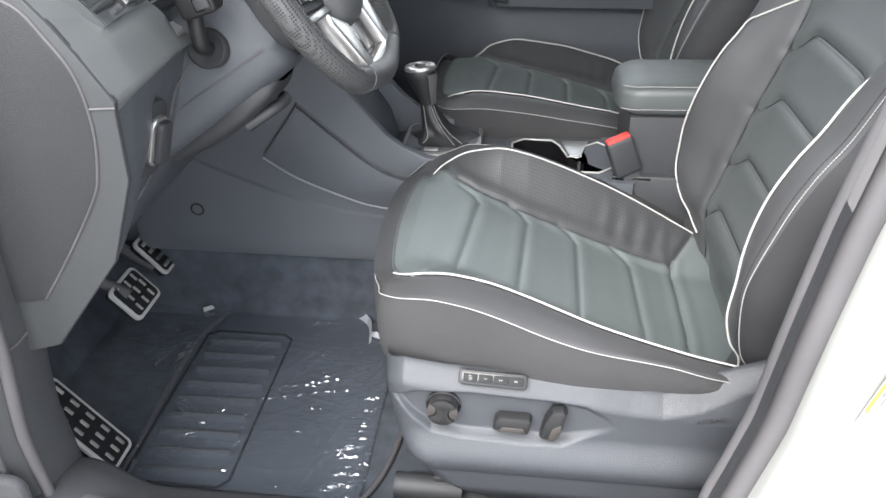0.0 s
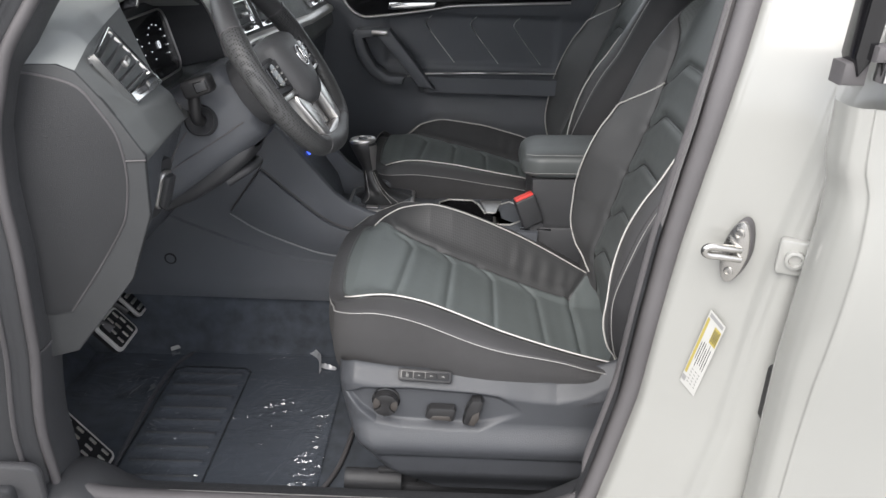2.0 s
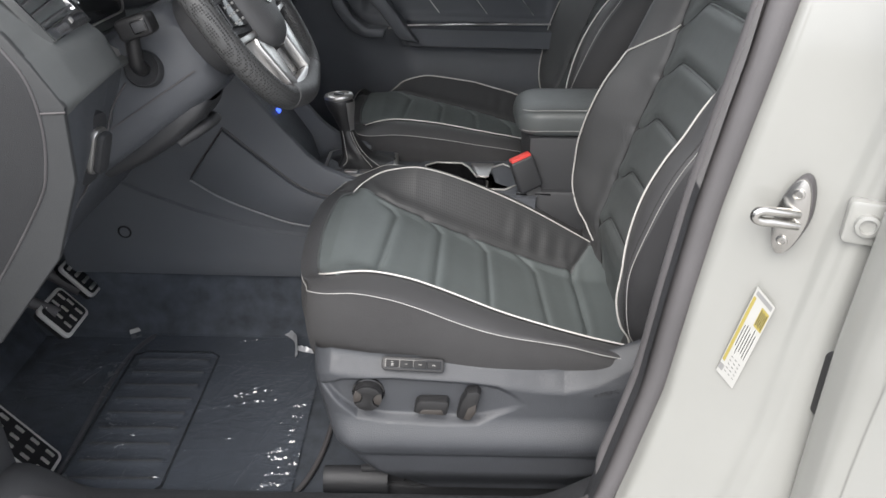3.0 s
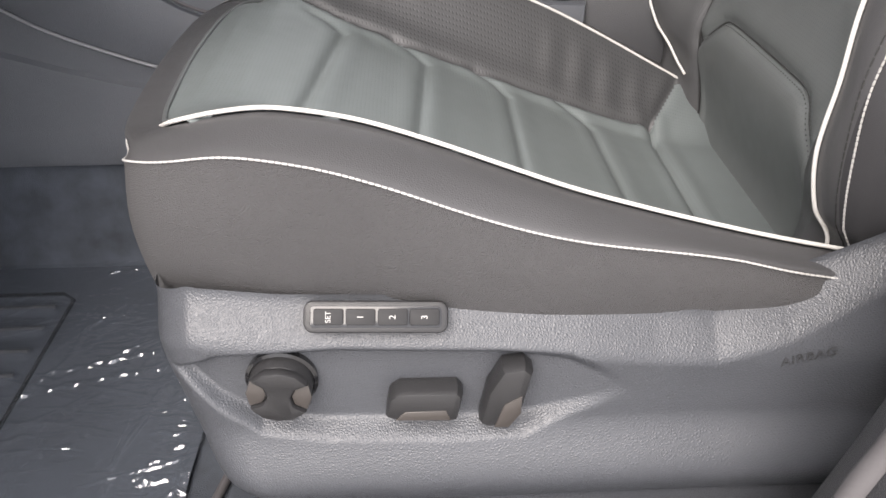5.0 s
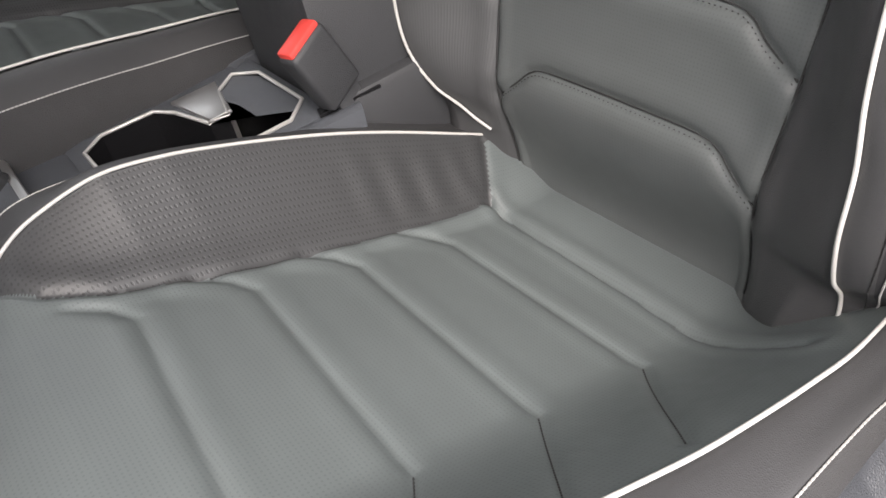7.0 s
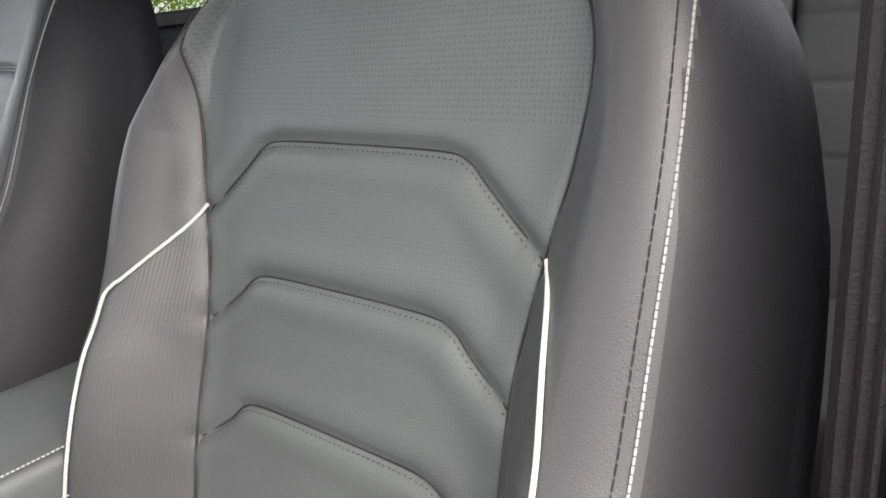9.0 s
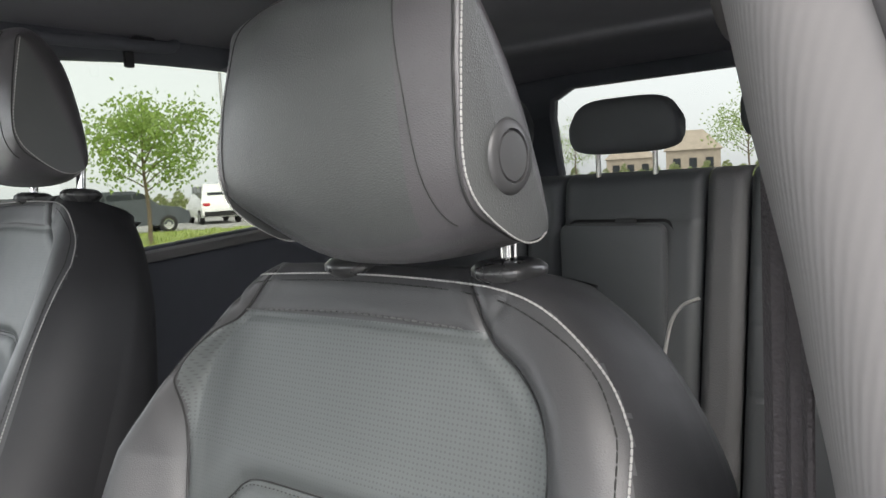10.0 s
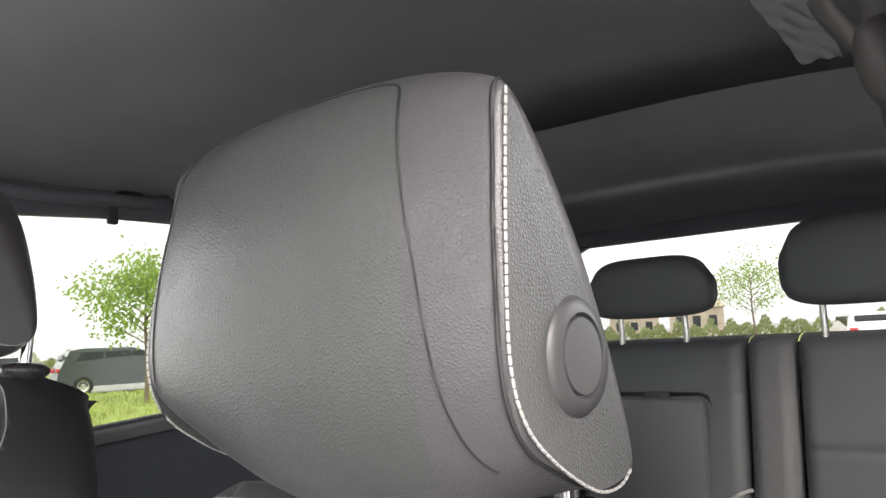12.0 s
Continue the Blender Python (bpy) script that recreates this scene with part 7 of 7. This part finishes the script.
hq = smooth_path([(x, z, 0) for x, z in hsec], 50)
sheet("header_pad", np.array([[(x + 0.03 * (1 - ((y - 0.04) / 0.7) ** 2), y, z - 0.050 * abs((y - 0.04) / 0.70) ** 3.5) for x, z, _ in hq] for y in hy]), HEADLINER, rh_, "dark cloth header with a stepped edge", smooth=50)
rr = thing("roof_rail_trim", "dark roof edge trim above the doors", "car trim", kind="structure")
for y0 in (0.735, -0.655):
    tube("rail_pad", smooth_path([(-0.40, y0, 1.47), (-0.1, y0, 1.585), (0.4, y0, 1.635), (1.2, y0, 1.660), (2.0, y0, 1.62), (2.4, y0, 1.56)], 60), 0.035, WALL, rr, n=14)
# windscreen
ws = slab("windscreen", [(-0.70, 0), (0.70, 0), (0.55, 0.82), (-0.55, 0.82)], 2, 0, 0.005, GLASS, None, bevel=0.0)
ws.matrix_basis = Matrix.Translation((-1.08, 0.03, 1.18)) @ Matrix.Rotation(radians(-58), 4, 'Y') @ Matrix.Rotation(radians(-90), 4, 'Z')
ws.visible_shadow = False
tagged(ws, "clear windscreen glass", "window", kind="structure")

# grab handle and coat hook under the roof edge
gh_ = thing("roof_handle", "dark folding roof grab handle with coat hook", "grab handle")
tube("handle", smooth_path([(0.80, 0.70, 1.655), (0.83, 0.68, 1.645), (1.0, 0.675, 1.648), (1.07, 0.68, 1.652), (1.10, 0.70, 1.665)], 30), 0.012, WALL, gh_, n=10)
box("hook", (0.05, 0.03, 0.03), (1.02, 0.69, 1.655), PLASTIC_DARK, gh_, bevel=0.008)
box("hook_tag", (0.02, 0.012, 0.05), (0.985, 0.685, 1.63), PLASTIC_DARK, gh_, bevel=0.004)

# ---- seat belt on the pillar ----
belt = thing("seat_belt", "dark woven seat belt hanging beside the pillar", "seat belt")
b1, b2 = np.array([0.535, -0.625]), np.array([0.500, -0.652])
side_ = np.array([-0.61, 0.79])
zz = np.linspace(1.44, 0.50, 40)
folds = [(0.0, 0.0), (0.02, 0.0012), (0.25, 0.0015), (0.31, -0.0030), (0.46, -0.0034), (0.50, 0.0008), (0.62, 0.0010), (0.67, -0.0032), (0.80, -0.0032), (0.85, 0.0010), (0.98, 0.0014), (1.0, 0.0)]
V = np.array([[(*(b1 + (b2 - b1) * q + side_ * d), z) for q, d in folds] for z in zz])
V2 = V - np.array([side_[0] * 0.0012, side_[1] * 0.0012, 0.0])
sheet("webbing", np.concatenate([V, V2[:, ::-1]], 1), WEBBING, belt, "dark woven webbing with lengthwise folds", wrap_v=True, smooth=30)
GUIDE = mat("guide_plastic", (0.060, 0.056, 0.056), 0.6, vary=0.10)
for nm, c, r3 in (("guide", (0.598, -0.585, 1.456), (0.012, 0.009, 0.017)), ("guide_lip", (0.610, -0.589, 1.434), (0.010, 0.008, 0.022)), ("adjuster", (0.616, -0.586, 1.478), (0.011, 0.009, 0.018))):
    G = lathe_grid([(math.cos(a) ** 0.7 if math.cos(a) > 0 else 0.0, math.sin(a)) for a in np.linspace(-1.57, 1.57, 18)], 28) * np.array(r3)
    sheet(nm, moved(G, Matrix.Translation(c) @ Matrix.Rotation(radians(-25), 4, 'Z') @ Matrix.Rotation(radians(-20), 4, 'Y')), GUIDE, belt, "grey-brown plastic belt guide", wrap_v=True)
# rear grab handle on the driver's side, still in its wrapper
rh = thing("roof_handle", "pale folding roof grab handle in a clear plastic wrapper", "grab handle")
tube("handle", smooth_path([(1.04, -0.490, 1.672), (1.07, -0.492, 1.660), (1.16, -0.500, 1.655), (1.24, -0.510, 1.660), (1.27, -0.515, 1.675)], 24), 0.011, TRIM_GREY, rh, n=10)
sheet("wrapper", np.array([[(1.00 + 0.20 * a, -0.442 - 0.042 * b, 1.665 - 0.0018 * math.sin(a * 9 + b * 5) - 0.0012 * math.sin(a * 23 - b * 14) - 0.010 * a) for b in np.linspace(0, 1, 20)] for a in np.linspace(0, 1, 20)]), glass("wrapper_film", (0.80, 0.80, 0.79), 0.30), rh, "clear crinkled plastic wrapper")

# ---- rear bench ----
BELT_STRIP = mat("rear_belt_webbing", (0.115, 0.115, 0.118), 0.6, bump=0.8, bump_scale=420, kind="weave", vary=0.08)
rb = thing("rear_bench", "dark cloth rear bench with fold-down armrest", "car seat")
XR = 1.72
ZR = 1.345
def back_section(y0, y1, ribs):
    yy, zz = np.meshgrid(np.linspace(y0, y1, 60), np.linspace(0.55, ZR, 120), indexing="ij")
    e = np.minimum(np.minimum(yy - y0, y1 - yy) / 0.03, 1)
    t = np.minimum((ZR - zz) / 0.03, 1)
    x = XR + 0.20 * (zz - 1.0) * 0.9 + 0.035 * (1 - np.sqrt(np.clip(1 - (1 - e) ** 2, 0, 1))) + 0.05 * (1 - np.sqrt(np.clip(1 - (1 - t) ** 2, 0, 1)))
    for r in ribs:
        x = x + 0.004 * np.exp(-((zz - r) / 0.006) ** 2)
    return np.stack([x, yy, zz], -1)
for y0, y1, ribs in ((-0.66, -0.265, (1.14, 1.02, 0.88)), (-0.262, -0.175, ()), (-0.172, 0.17, (1.235,)), (0.173, 0.27, ()), (0.273, 0.68, (1.14, 1.02, 0.88))):
    sheet("back_cushion", back_section(y0, y1, ribs), BELT_STRIP if y0 == -0.262 else LEATHER_REAR, rb, "dark padded back section")
box("bench_frame", (0.16, 1.36, 0.98), (1.90, 0.0, 0.81), WALL, rb, bevel=0.02)
box("bench_base", (0.55, 1.30, 0.16), (1.52, 0.0, 0.40), WALL, rb, bevel=0.01)
box("bench_cushion", (0.50, 1.32, 0.20), (1.48, 0.0, 0.52), LEATHER_REAR, rb, "dark bench cushion", bevel=0.05, seg=4)
slab("armrest_flap", rounded(0.25, 0.42, 0.02, cx=0.02, cy=1.02), 0, XR - 0.012, XR + 0.03, LEATHER_REAR, rb, "fold-down armrest", bevel=0.01)
fo = [(y, z) for y, z in rounded(0.258, 0.428, 0.024, cx=0.02, cy=1.02)]
tube("flap_gap", np.array([(XR + 0.004 + 0.18 * max(0.0, z - 1.0), y, z) for y, z in fo + fo[:1]]), 0.0045, KEY, rb, "dark gap round the armrest", n=6)
box("armrest_strap", (0.012, 0.05, 0.02), (XR + 0.02, -0.01, 1.232), PLASTIC_DARK, rb, bevel=0.004)
tube("belt_edge", smooth_path([(1.60, -0.146, 0.96), (1.60, -0.149, 0.986), (1.60, -0.162, 1.041), (1.60, -0.184, 1.075), (1.60, -0.220, 1.094)], 24), 0.004, THREAD, rb, "pale curved belt edge", n=6)
for yy in (-0.385, 0.012, 0.40):
    hr_ = thing("rear_headrest", "dark cloth rear headrest on steel posts", "headrest", "rear headrests")
    wv, hgt = (0.135, 0.128) if abs(yy) < 0.1 else (0.135, 0.165)
    V = []
    for q in np.linspace(-1, 1, 30):
        e = (1 - abs(q) ** 4) ** 0.5
        cz_ = 1.452 if abs(yy) < 0.1 else 1.475
        V.append([(1.80 + 0.035 * np.sign(math.cos(t)) * abs(math.cos(t)) ** 0.6 * (0.5 + 0.5 * e), yy + q * wv * (1 - 0.16 * max(0.0, math.sin(t))), cz_ + (hgt / 2) * (0.55 + 0.45 * e) * np.sign(math.sin(t)) * abs(math.sin(t)) ** 0.6) for t in np.linspace(0, 2 * math.pi, 32, endpoint=False)])
    V = np.array(V)
    V = np.concatenate([np.repeat(V[0].mean(0)[None, None], 32, 1), V, np.repeat(V[-1].mean(0)[None, None], 32, 1)])
    sheet("pad", V, LEATHER_REAR, hr_, wrap_v=True, smooth=70)
    for sg in (-1, 1):
        tube("post", np.array([(1.80, yy + sg * 0.07, z) for z in (1.30, 1.34, 1.42)]), 0.006, STEEL, hr_, "steel post", n=10)


# ---- outside ----
ASPHALT = mat("concrete_lot", (0.34, 0.335, 0.32), 0.9, bump=0.5, bump_scale=60, vary=0.12, vary_scale=0.6)
GRASS = mat("grass", (0.27, 0.33, 0.08), 0.9, bump=0.8, bump_scale=40, vary=0.3, vary_scale=1.5)
BARK = mat("bark", (0.16, 0.12, 0.09), 0.9, bump=0.8, bump_scale=30)
def leaf_material(name, color, vary_scale):
    """Thin leaves: half of the light passes through."""
    m = mat(name, color, 0.6, vary=0.35, vary_scale=vary_scale)
    n, l = m.node_tree.nodes, m.node_tree.links
    tr, mx = n.new("ShaderNodeBsdfTranslucent"), n.new("ShaderNodeMixShader")
    tr.inputs["Color"].default_value = (color[0] * 2.2, color[1] * 2.0, color[2] * 1.8, 1)
    mx.inputs[0].default_value = 0.5
    l.new(n["Principled BSDF"].outputs[0], mx.inputs[1])
    l.new(tr.outputs[0], mx.inputs[2])
    l.new(mx.outputs[0], n["Material Output"].inputs["Surface"])
    return m


LEAF = leaf_material("leaf", (0.21, 0.30, 0.09), 2.0)
HEDGE = leaf_material("hedge_leaf", (0.19, 0.22, 0.12), 0.5)
TAN = mat("tan_brick", (0.42, 0.36, 0.29), 0.9, vary=0.12, vary_scale=1.0)
CAR_GREY = mat("car_grey", (0.036, 0.044, 0.050), 0.25, coat=0.8, vary=0.03)
CAR_WHITE = mat("car_white", (0.75, 0.75, 0.74), 0.25, coat=0.8, vary=0.02)
CAR_RED = mat("car_red", (0.35, 0.03, 0.03), 0.25, coat=0.8, vary=0.03)
TYRE = mat("tyre", (0.02, 0.02, 0.02), 0.85)
CAR_GLASS = mat("car_glass", (0.02, 0.025, 0.03), 0.08)
LAMP_RED = mat("tail_lamp", (0.55, 0.03, 0.04), 0.2)

ground = sheet("ground", np.array([[(x, y, 0.0) for y in np.linspace(-600, 900, 31)] for x in np.linspace(-600, 900, 31)]), ASPHALT)
tagged(ground, "pale grey parking lot paving reaching the horizon", "ground", kind="structure")


def polar(az, dist):
    return (0.23 + dist * math.sin(radians(az)), -0.67 + dist * math.cos(radians(az)))


# grass island between the rows
gv = np.array([[(*polar(az, d), 0.06 + 0.04 * math.sin(az * 3 + d)) for d in np.linspace(14, 30, 24)] for az in np.linspace(8, 62, 60)])
tagged(sheet("grass_island", gv, GRASS), "bright green mown grass island", "grass", kind="structure")
rg2 = random.Random(11)
vs, fs = [], []
for k in range(5000):
    az, d = rg2.uniform(14, 48), rg2.uniform(14.3, 29.6)
    x, y = polar(az, d)
    a, h_ = rg2.uniform(0, math.pi), rg2.uniform(0.06, 0.16)
    i = len(vs)
    dx, dy = 0.02 * math.cos(a), 0.02 * math.sin(a)
    vs += [(x - dx, y - dy, 0.05), (x + dx, y + dy, 0.05), (x + dy, y + dx, 0.06 + h_)]
    fs.append((i, i + 1, i + 2))
me = bpy.data.meshes.new("grass_blades")
me.from_pydata(vs, [], fs)
tagged(place("grass_blades", finish(me, GRASS, 0)), "bright green grass blades", "grass", kind="stuff")


def tree(x, y, height, width, seed, label, leaves=4200):
    r = random.Random(seed)
    t = thing("tree", label, "tree", "trees")
    t.location = (x, y, 0)
    fork = height * 0.34
    trunk = [(0.02 * math.sin(z * 2), 0.02 * math.cos(z * 3), z) for z in np.linspace(0, height * 0.75, 12)]
    tg = tube_grid(smooth_path(trunk, 24), 0.07, 10)
    cen_ = tg.mean(1, keepdims=True)
    tg = cen_ + (tg - cen_) * np.linspace(1, 0.25, 24)[:, None, None]
    sheet("trunk", tg, BARK, t, "thin grey-brown trunk", wrap_v=True)
    tips = []
    for k in range(16):
        a = k * 2.4 + r.uniform(-0.3, 0.3)
        z0 = fork + (height * 0.70 - fork) * k / 16
        ln = width * 0.5 * (1 - 0.55 * abs(k / 16 - 0.35)) * r.uniform(0.75, 1.1)
        p = [(0, 0, z0), (0.4 * ln * math.cos(a), 0.4 * ln * math.sin(a), z0 + 0.25 * ln), (ln * math.cos(a), ln * math.sin(a), z0 + 0.55 * ln)]
        lg = tube_grid(smooth_path(p, 10), 0.022, 6)
        cc = lg.mean(1, keepdims=True)
        lg = cc + (lg - cc) * np.linspace(1, 0.2, 10)[:, None, None]
        sheet("limb", lg, BARK, t, wrap_v=True)
        for q in (0.5, 0.75, 1.0):
            tips.append((p[2][0] * q, p[2][1] * q, z0 + (p[2][2] - z0) * q, 0.16 * width * r.uniform(0.6, 1.2)))
    tips += [(r.uniform(-0.2, 0.2), r.uniform(-0.2, 0.2), height * r.uniform(0.72, 0.93), 0.17 * width) for _ in range(7)]
    vs, fs = [], []
    for _ in range(leaves):
        cx, cy, cz_, rad = r.choice(tips)
        px, py, pz = (r.gauss(0, rad * 0.55) for _ in range(3))
        n = Vector((r.uniform(-1, 1), r.uniform(-1, 1), r.uniform(0.1, 1))).normalized()
        u = n.orthogonal().normalized()
        w = n.cross(u)
        s_ = r.uniform(0.045, 0.095)
        c0 = Vector((cx + px, cy + py, cz_ + pz * 0.8))
        i = len(vs)
        vs += [tuple(c0 + u * s_), tuple(c0 + w * s_ * 0.55), tuple(c0 - u * s_), tuple(c0 - w * s_ * 0.55)]
        fs.append((i, i + 1, i + 2, i + 3))
    me = bpy.data.meshes.new("crown")
    me.from_pydata(vs, [], fs)
    place("crown", finish(me, LEAF, 0), t, "light green leafy crown")
    return t


tree(*polar(30.1, 22), 4.5, 3.6, 3, "young tree with light green crown on the grass")
tree(*polar(74.2, 42), 5.4, 4.2, 4, "young green tree beyond the rear window", 2200)
tree(*polar(62.0, 55), 5.6, 4.0, 5, "distant young green tree", 1500)


def parked_car(x, y, turn, paint, label, L=4.6, Wd=1.85, H=1.68, group="parked cars"):
    c = thing("parked_car", label, "car", group)
    hw = Wd / 2
    prof = [(-L / 2, 0.42), (-L / 2 + 0.03, 0.80), (-L / 2 + 0.12, 1.02), (-L / 2 + 0.45, H - 0.06), (-L / 2 + 0.9, H), (0.25, H - 0.02), (0.55, H - 0.10), (1.15, 1.08), (L / 2 - 0.35, 0.96), (L / 2 - 0.06, 0.78), (L / 2, 0.5), (L / 2 - 0.1, 0.32), (-L / 2 + 0.1, 0.32)]
    rings = []
    for f, k in ((-1.0, 0.90), (-0.96, 0.97), (-0.85, 1.0), (0.85, 1.0), (0.96, 0.97), (1.0, 0.90)):
        ring_ = []
        for px, pz in prof:
            tuck = 1 - 0.22 * sstep(1.0, H, pz)
            ring_.append((px * (0.985 + 0.015 * k), f * hw * tuck, 0.32 + (pz - 0.32) * (0.93 + 0.07 * k)))
        rings.append(ring_)
    V = np.array(rings)
    bm = bmesh.new()
    g = [[bm.verts.new(p) for p in r_] for r_ in V]
    m_ = len(prof)
    for a in range(5):
        for k in range(m_):
            bm.faces.new((g[a][k], g[a][(k + 1) % m_], g[a + 1][(k + 1) % m_], g[a + 1][k]))
    bm.faces.new(g[0])
    bm.faces.new(g[-1][::-1])
    part("body", bm, paint, c, smooth=45)
    for sd in (-1, 1):
        yy = sd * (hw * 0.86)
        for wx in ((-L / 2 + 0.55, -0.75), (-0.68, 0.20), (0.27, 0.95)):
            x0, x1 = wx
            o = [(x0, 1.06), (x1, 1.06), (x1 - 0.02 if x1 < 0.5 else 0.62, H - 0.14), (x0 + (0.25 if x0 < -1 else 0), H - 0.14)]
            slab("window", o, 1, yy - 0.09 * sd, yy + 0.035 * sd, CAR_GLASS, c, bevel=0.0)
        for wx in (-L / 2 + 0.85, L / 2 - 0.85):
            w = thing("wheel", "", "")
            w.parent = c
            for key in list(w.keys()):
                del w[key]
            sheet("tyre", moved(lathe_grid([(0.20, -0.10), (0.31, -0.11), (0.34, -0.08), (0.34, 0.08), (0.31, 0.11), (0.20, 0.10)], 28), Matrix.Translation((wx, sd * (hw - 0.08), 0.34)) @ Matrix.Rotation(radians(90), 4, 'X')), TYRE, w, wrap_v=True)
            sheet("rim", moved(lathe_grid([(0.205, 0.02), (0.20, 0.09), (0.14, 0.07), (0.05, 0.085), (0.001, 0.085)], 20), Matrix.Translation((wx, sd * (hw - 0.08), 0.34)) @ Matrix.Rotation(radians(-90 * sd), 4, 'X')), SATIN, w, wrap_v=True)
        box("tail_lamp", (0.10, 0.30, 0.14), (-L / 2 + 0.06, sd * (hw - 0.22), 0.92), LAMP_RED, c, "red tail lamp", bevel=0.02)
        box("headlamp", (0.16, 0.30, 0.12), (L / 2 - 0.12, sd * (hw - 0.25), 0.80), CHROME, c, bevel=0.02)
    box("rear_glass", (0.05, Wd * 0.66, 0.40), (-L / 2 + 0.27, 0, 1.27), CAR_GLASS, c, bevel=0.01, m=None)
    box("bumper", (0.12, Wd * 0.9, 0.22), (-L / 2 + 0.02, 0, 0.48), TYRE, c, bevel=0.04)
    c.matrix_basis = pose(x, y, 0, 0, 0, turn)
    return c


parked_car(*polar(28.4, 31), -16, CAR_GREY, "dark grey parked sport utility car beside the grass")
parked_car(*polar(21.5, 34), 62, CAR_WHITE, "white parked car with red tail lamps", H=1.5)
parked_car(*polar(17.0, 35), 62, CAR_RED, "dark red parked car", H=1.5)
parked_car(*polar(34.6, 38), 66, CAR_WHITE, "white parked van beyond the grass", H=1.9)
parked_car(*polar(38.6, 40), 64, CAR_WHITE, "white parked sport utility car", H=1.75)
parked_car(*polar(80.8, 36), 20, CAR_WHITE, "white car parked behind the rear window", H=1.6)
parked_car(*polar(43.0, 42), 64, CAR_GREY, "dark parked car in the far row", H=1.6)

# lamp post
lp = thing("lamp_post", "tall pale grey parking lot lamp post", "lamp post")
X, Y = polar(35.8, 45)
tube("pole", np.array([(X, Y, z) for z in np.linspace(0, 11, 8)]), 0.09, SATIN, lp, n=10)
box("lamp_head", (0.7, 0.3, 0.12), (X, Y, 11.05), SATIN, lp, bevel=0.03)
box("footing", (0.6, 0.6, 0.7), (X, Y, 0.35), ASPHALT, lp, bevel=0.05)


def house(x, y, turn, w, d, h, label):
    b_ = thing("house", label, "house", "houses")
    bm = box_bm((w, d, h), (0, 0, h / 2), 0.0)
    part("wall", bm, TAN, b_, smooth=0)
    bm = bmesh.new()
    e = 0.4
    v = [bm.verts.new(p) for p in ((-w / 2 - e, -d / 2 - e, h), (w / 2 + e, -d / 2 - e, h), (w / 2 + e, d / 2 + e, h), (-w / 2 - e, d / 2 + e, h), (-w * 0.2, 0, h * 1.75), (w * 0.2, 0, h * 1.75))]
    for f in ((0, 1, 5, 4), (1, 2, 5), (2, 3, 4, 5), (3, 0, 4), (3, 2, 1, 0)):
        bm.faces.new([v[i] for i in f])
    part("roof", bm, TAN, b_, "tan hipped roof", smooth=0)
    for k in range(3):
        box("window", (w * 0.14, 0.1, h * 0.4), (-w * 0.3 + w * 0.3 * k, -d / 2 - 0.02, h * 0.5), CAR_GLASS, b_, bevel=0.0)
    b_.matrix_basis = pose(x, y, 0, 0, 0, turn)
    return b_


house(*polar(70.4, 125), -70, 8, 7, 4.2, "tan house with hipped roof beyond the lot")
house(*polar(66.0, 150), -66, 9, 7, 3.8, "tan house far behind the trees")
# far hedge and trees along the lot
vs, fs = [], []
for k in range(12000):
    az = rg2.uniform(10, 100)
    d = rg2.uniform(88, 100)
    x, y = polar(az, d)
    top = 0.9 + 0.9 * math.sin(az * 1.7) ** 2 + 0.5 * math.sin(az * 5.3)
    z = rg2.uniform(0, 1) ** 0.7 * max(0.6, top)
    a, s_ = rg2.uniform(0, 6.28), rg2.uniform(0.12, 0.28)
    i = len(vs)
    vs += [(x - s_ * math.cos(a), y - s_ * math.sin(a), z), (x + 0.2, y, z + s_), (x + s_ * math.cos(a), y + s_ * math.sin(a), z + 0.1), (x, y + 0.2, max(0, z - s_))]
    fs.append((i, i + 1, i + 2, i + 3))
me = bpy.data.meshes.new("far_hedge")
me.from_pydata(vs, [], fs)
tagged(place("far_hedge", finish(me, HEDGE, 0)), "distant green hedge and low trees along the lot", "hedge", kind="stuff")
gv = np.array([[(*polar(az, d), 0.03) for d in np.linspace(55, 100, 4)] for az in np.linspace(5, 110, 60)])
tagged(sheet("far_verge", gv, GRASS), "far green grass verge", "grass", kind="structure")
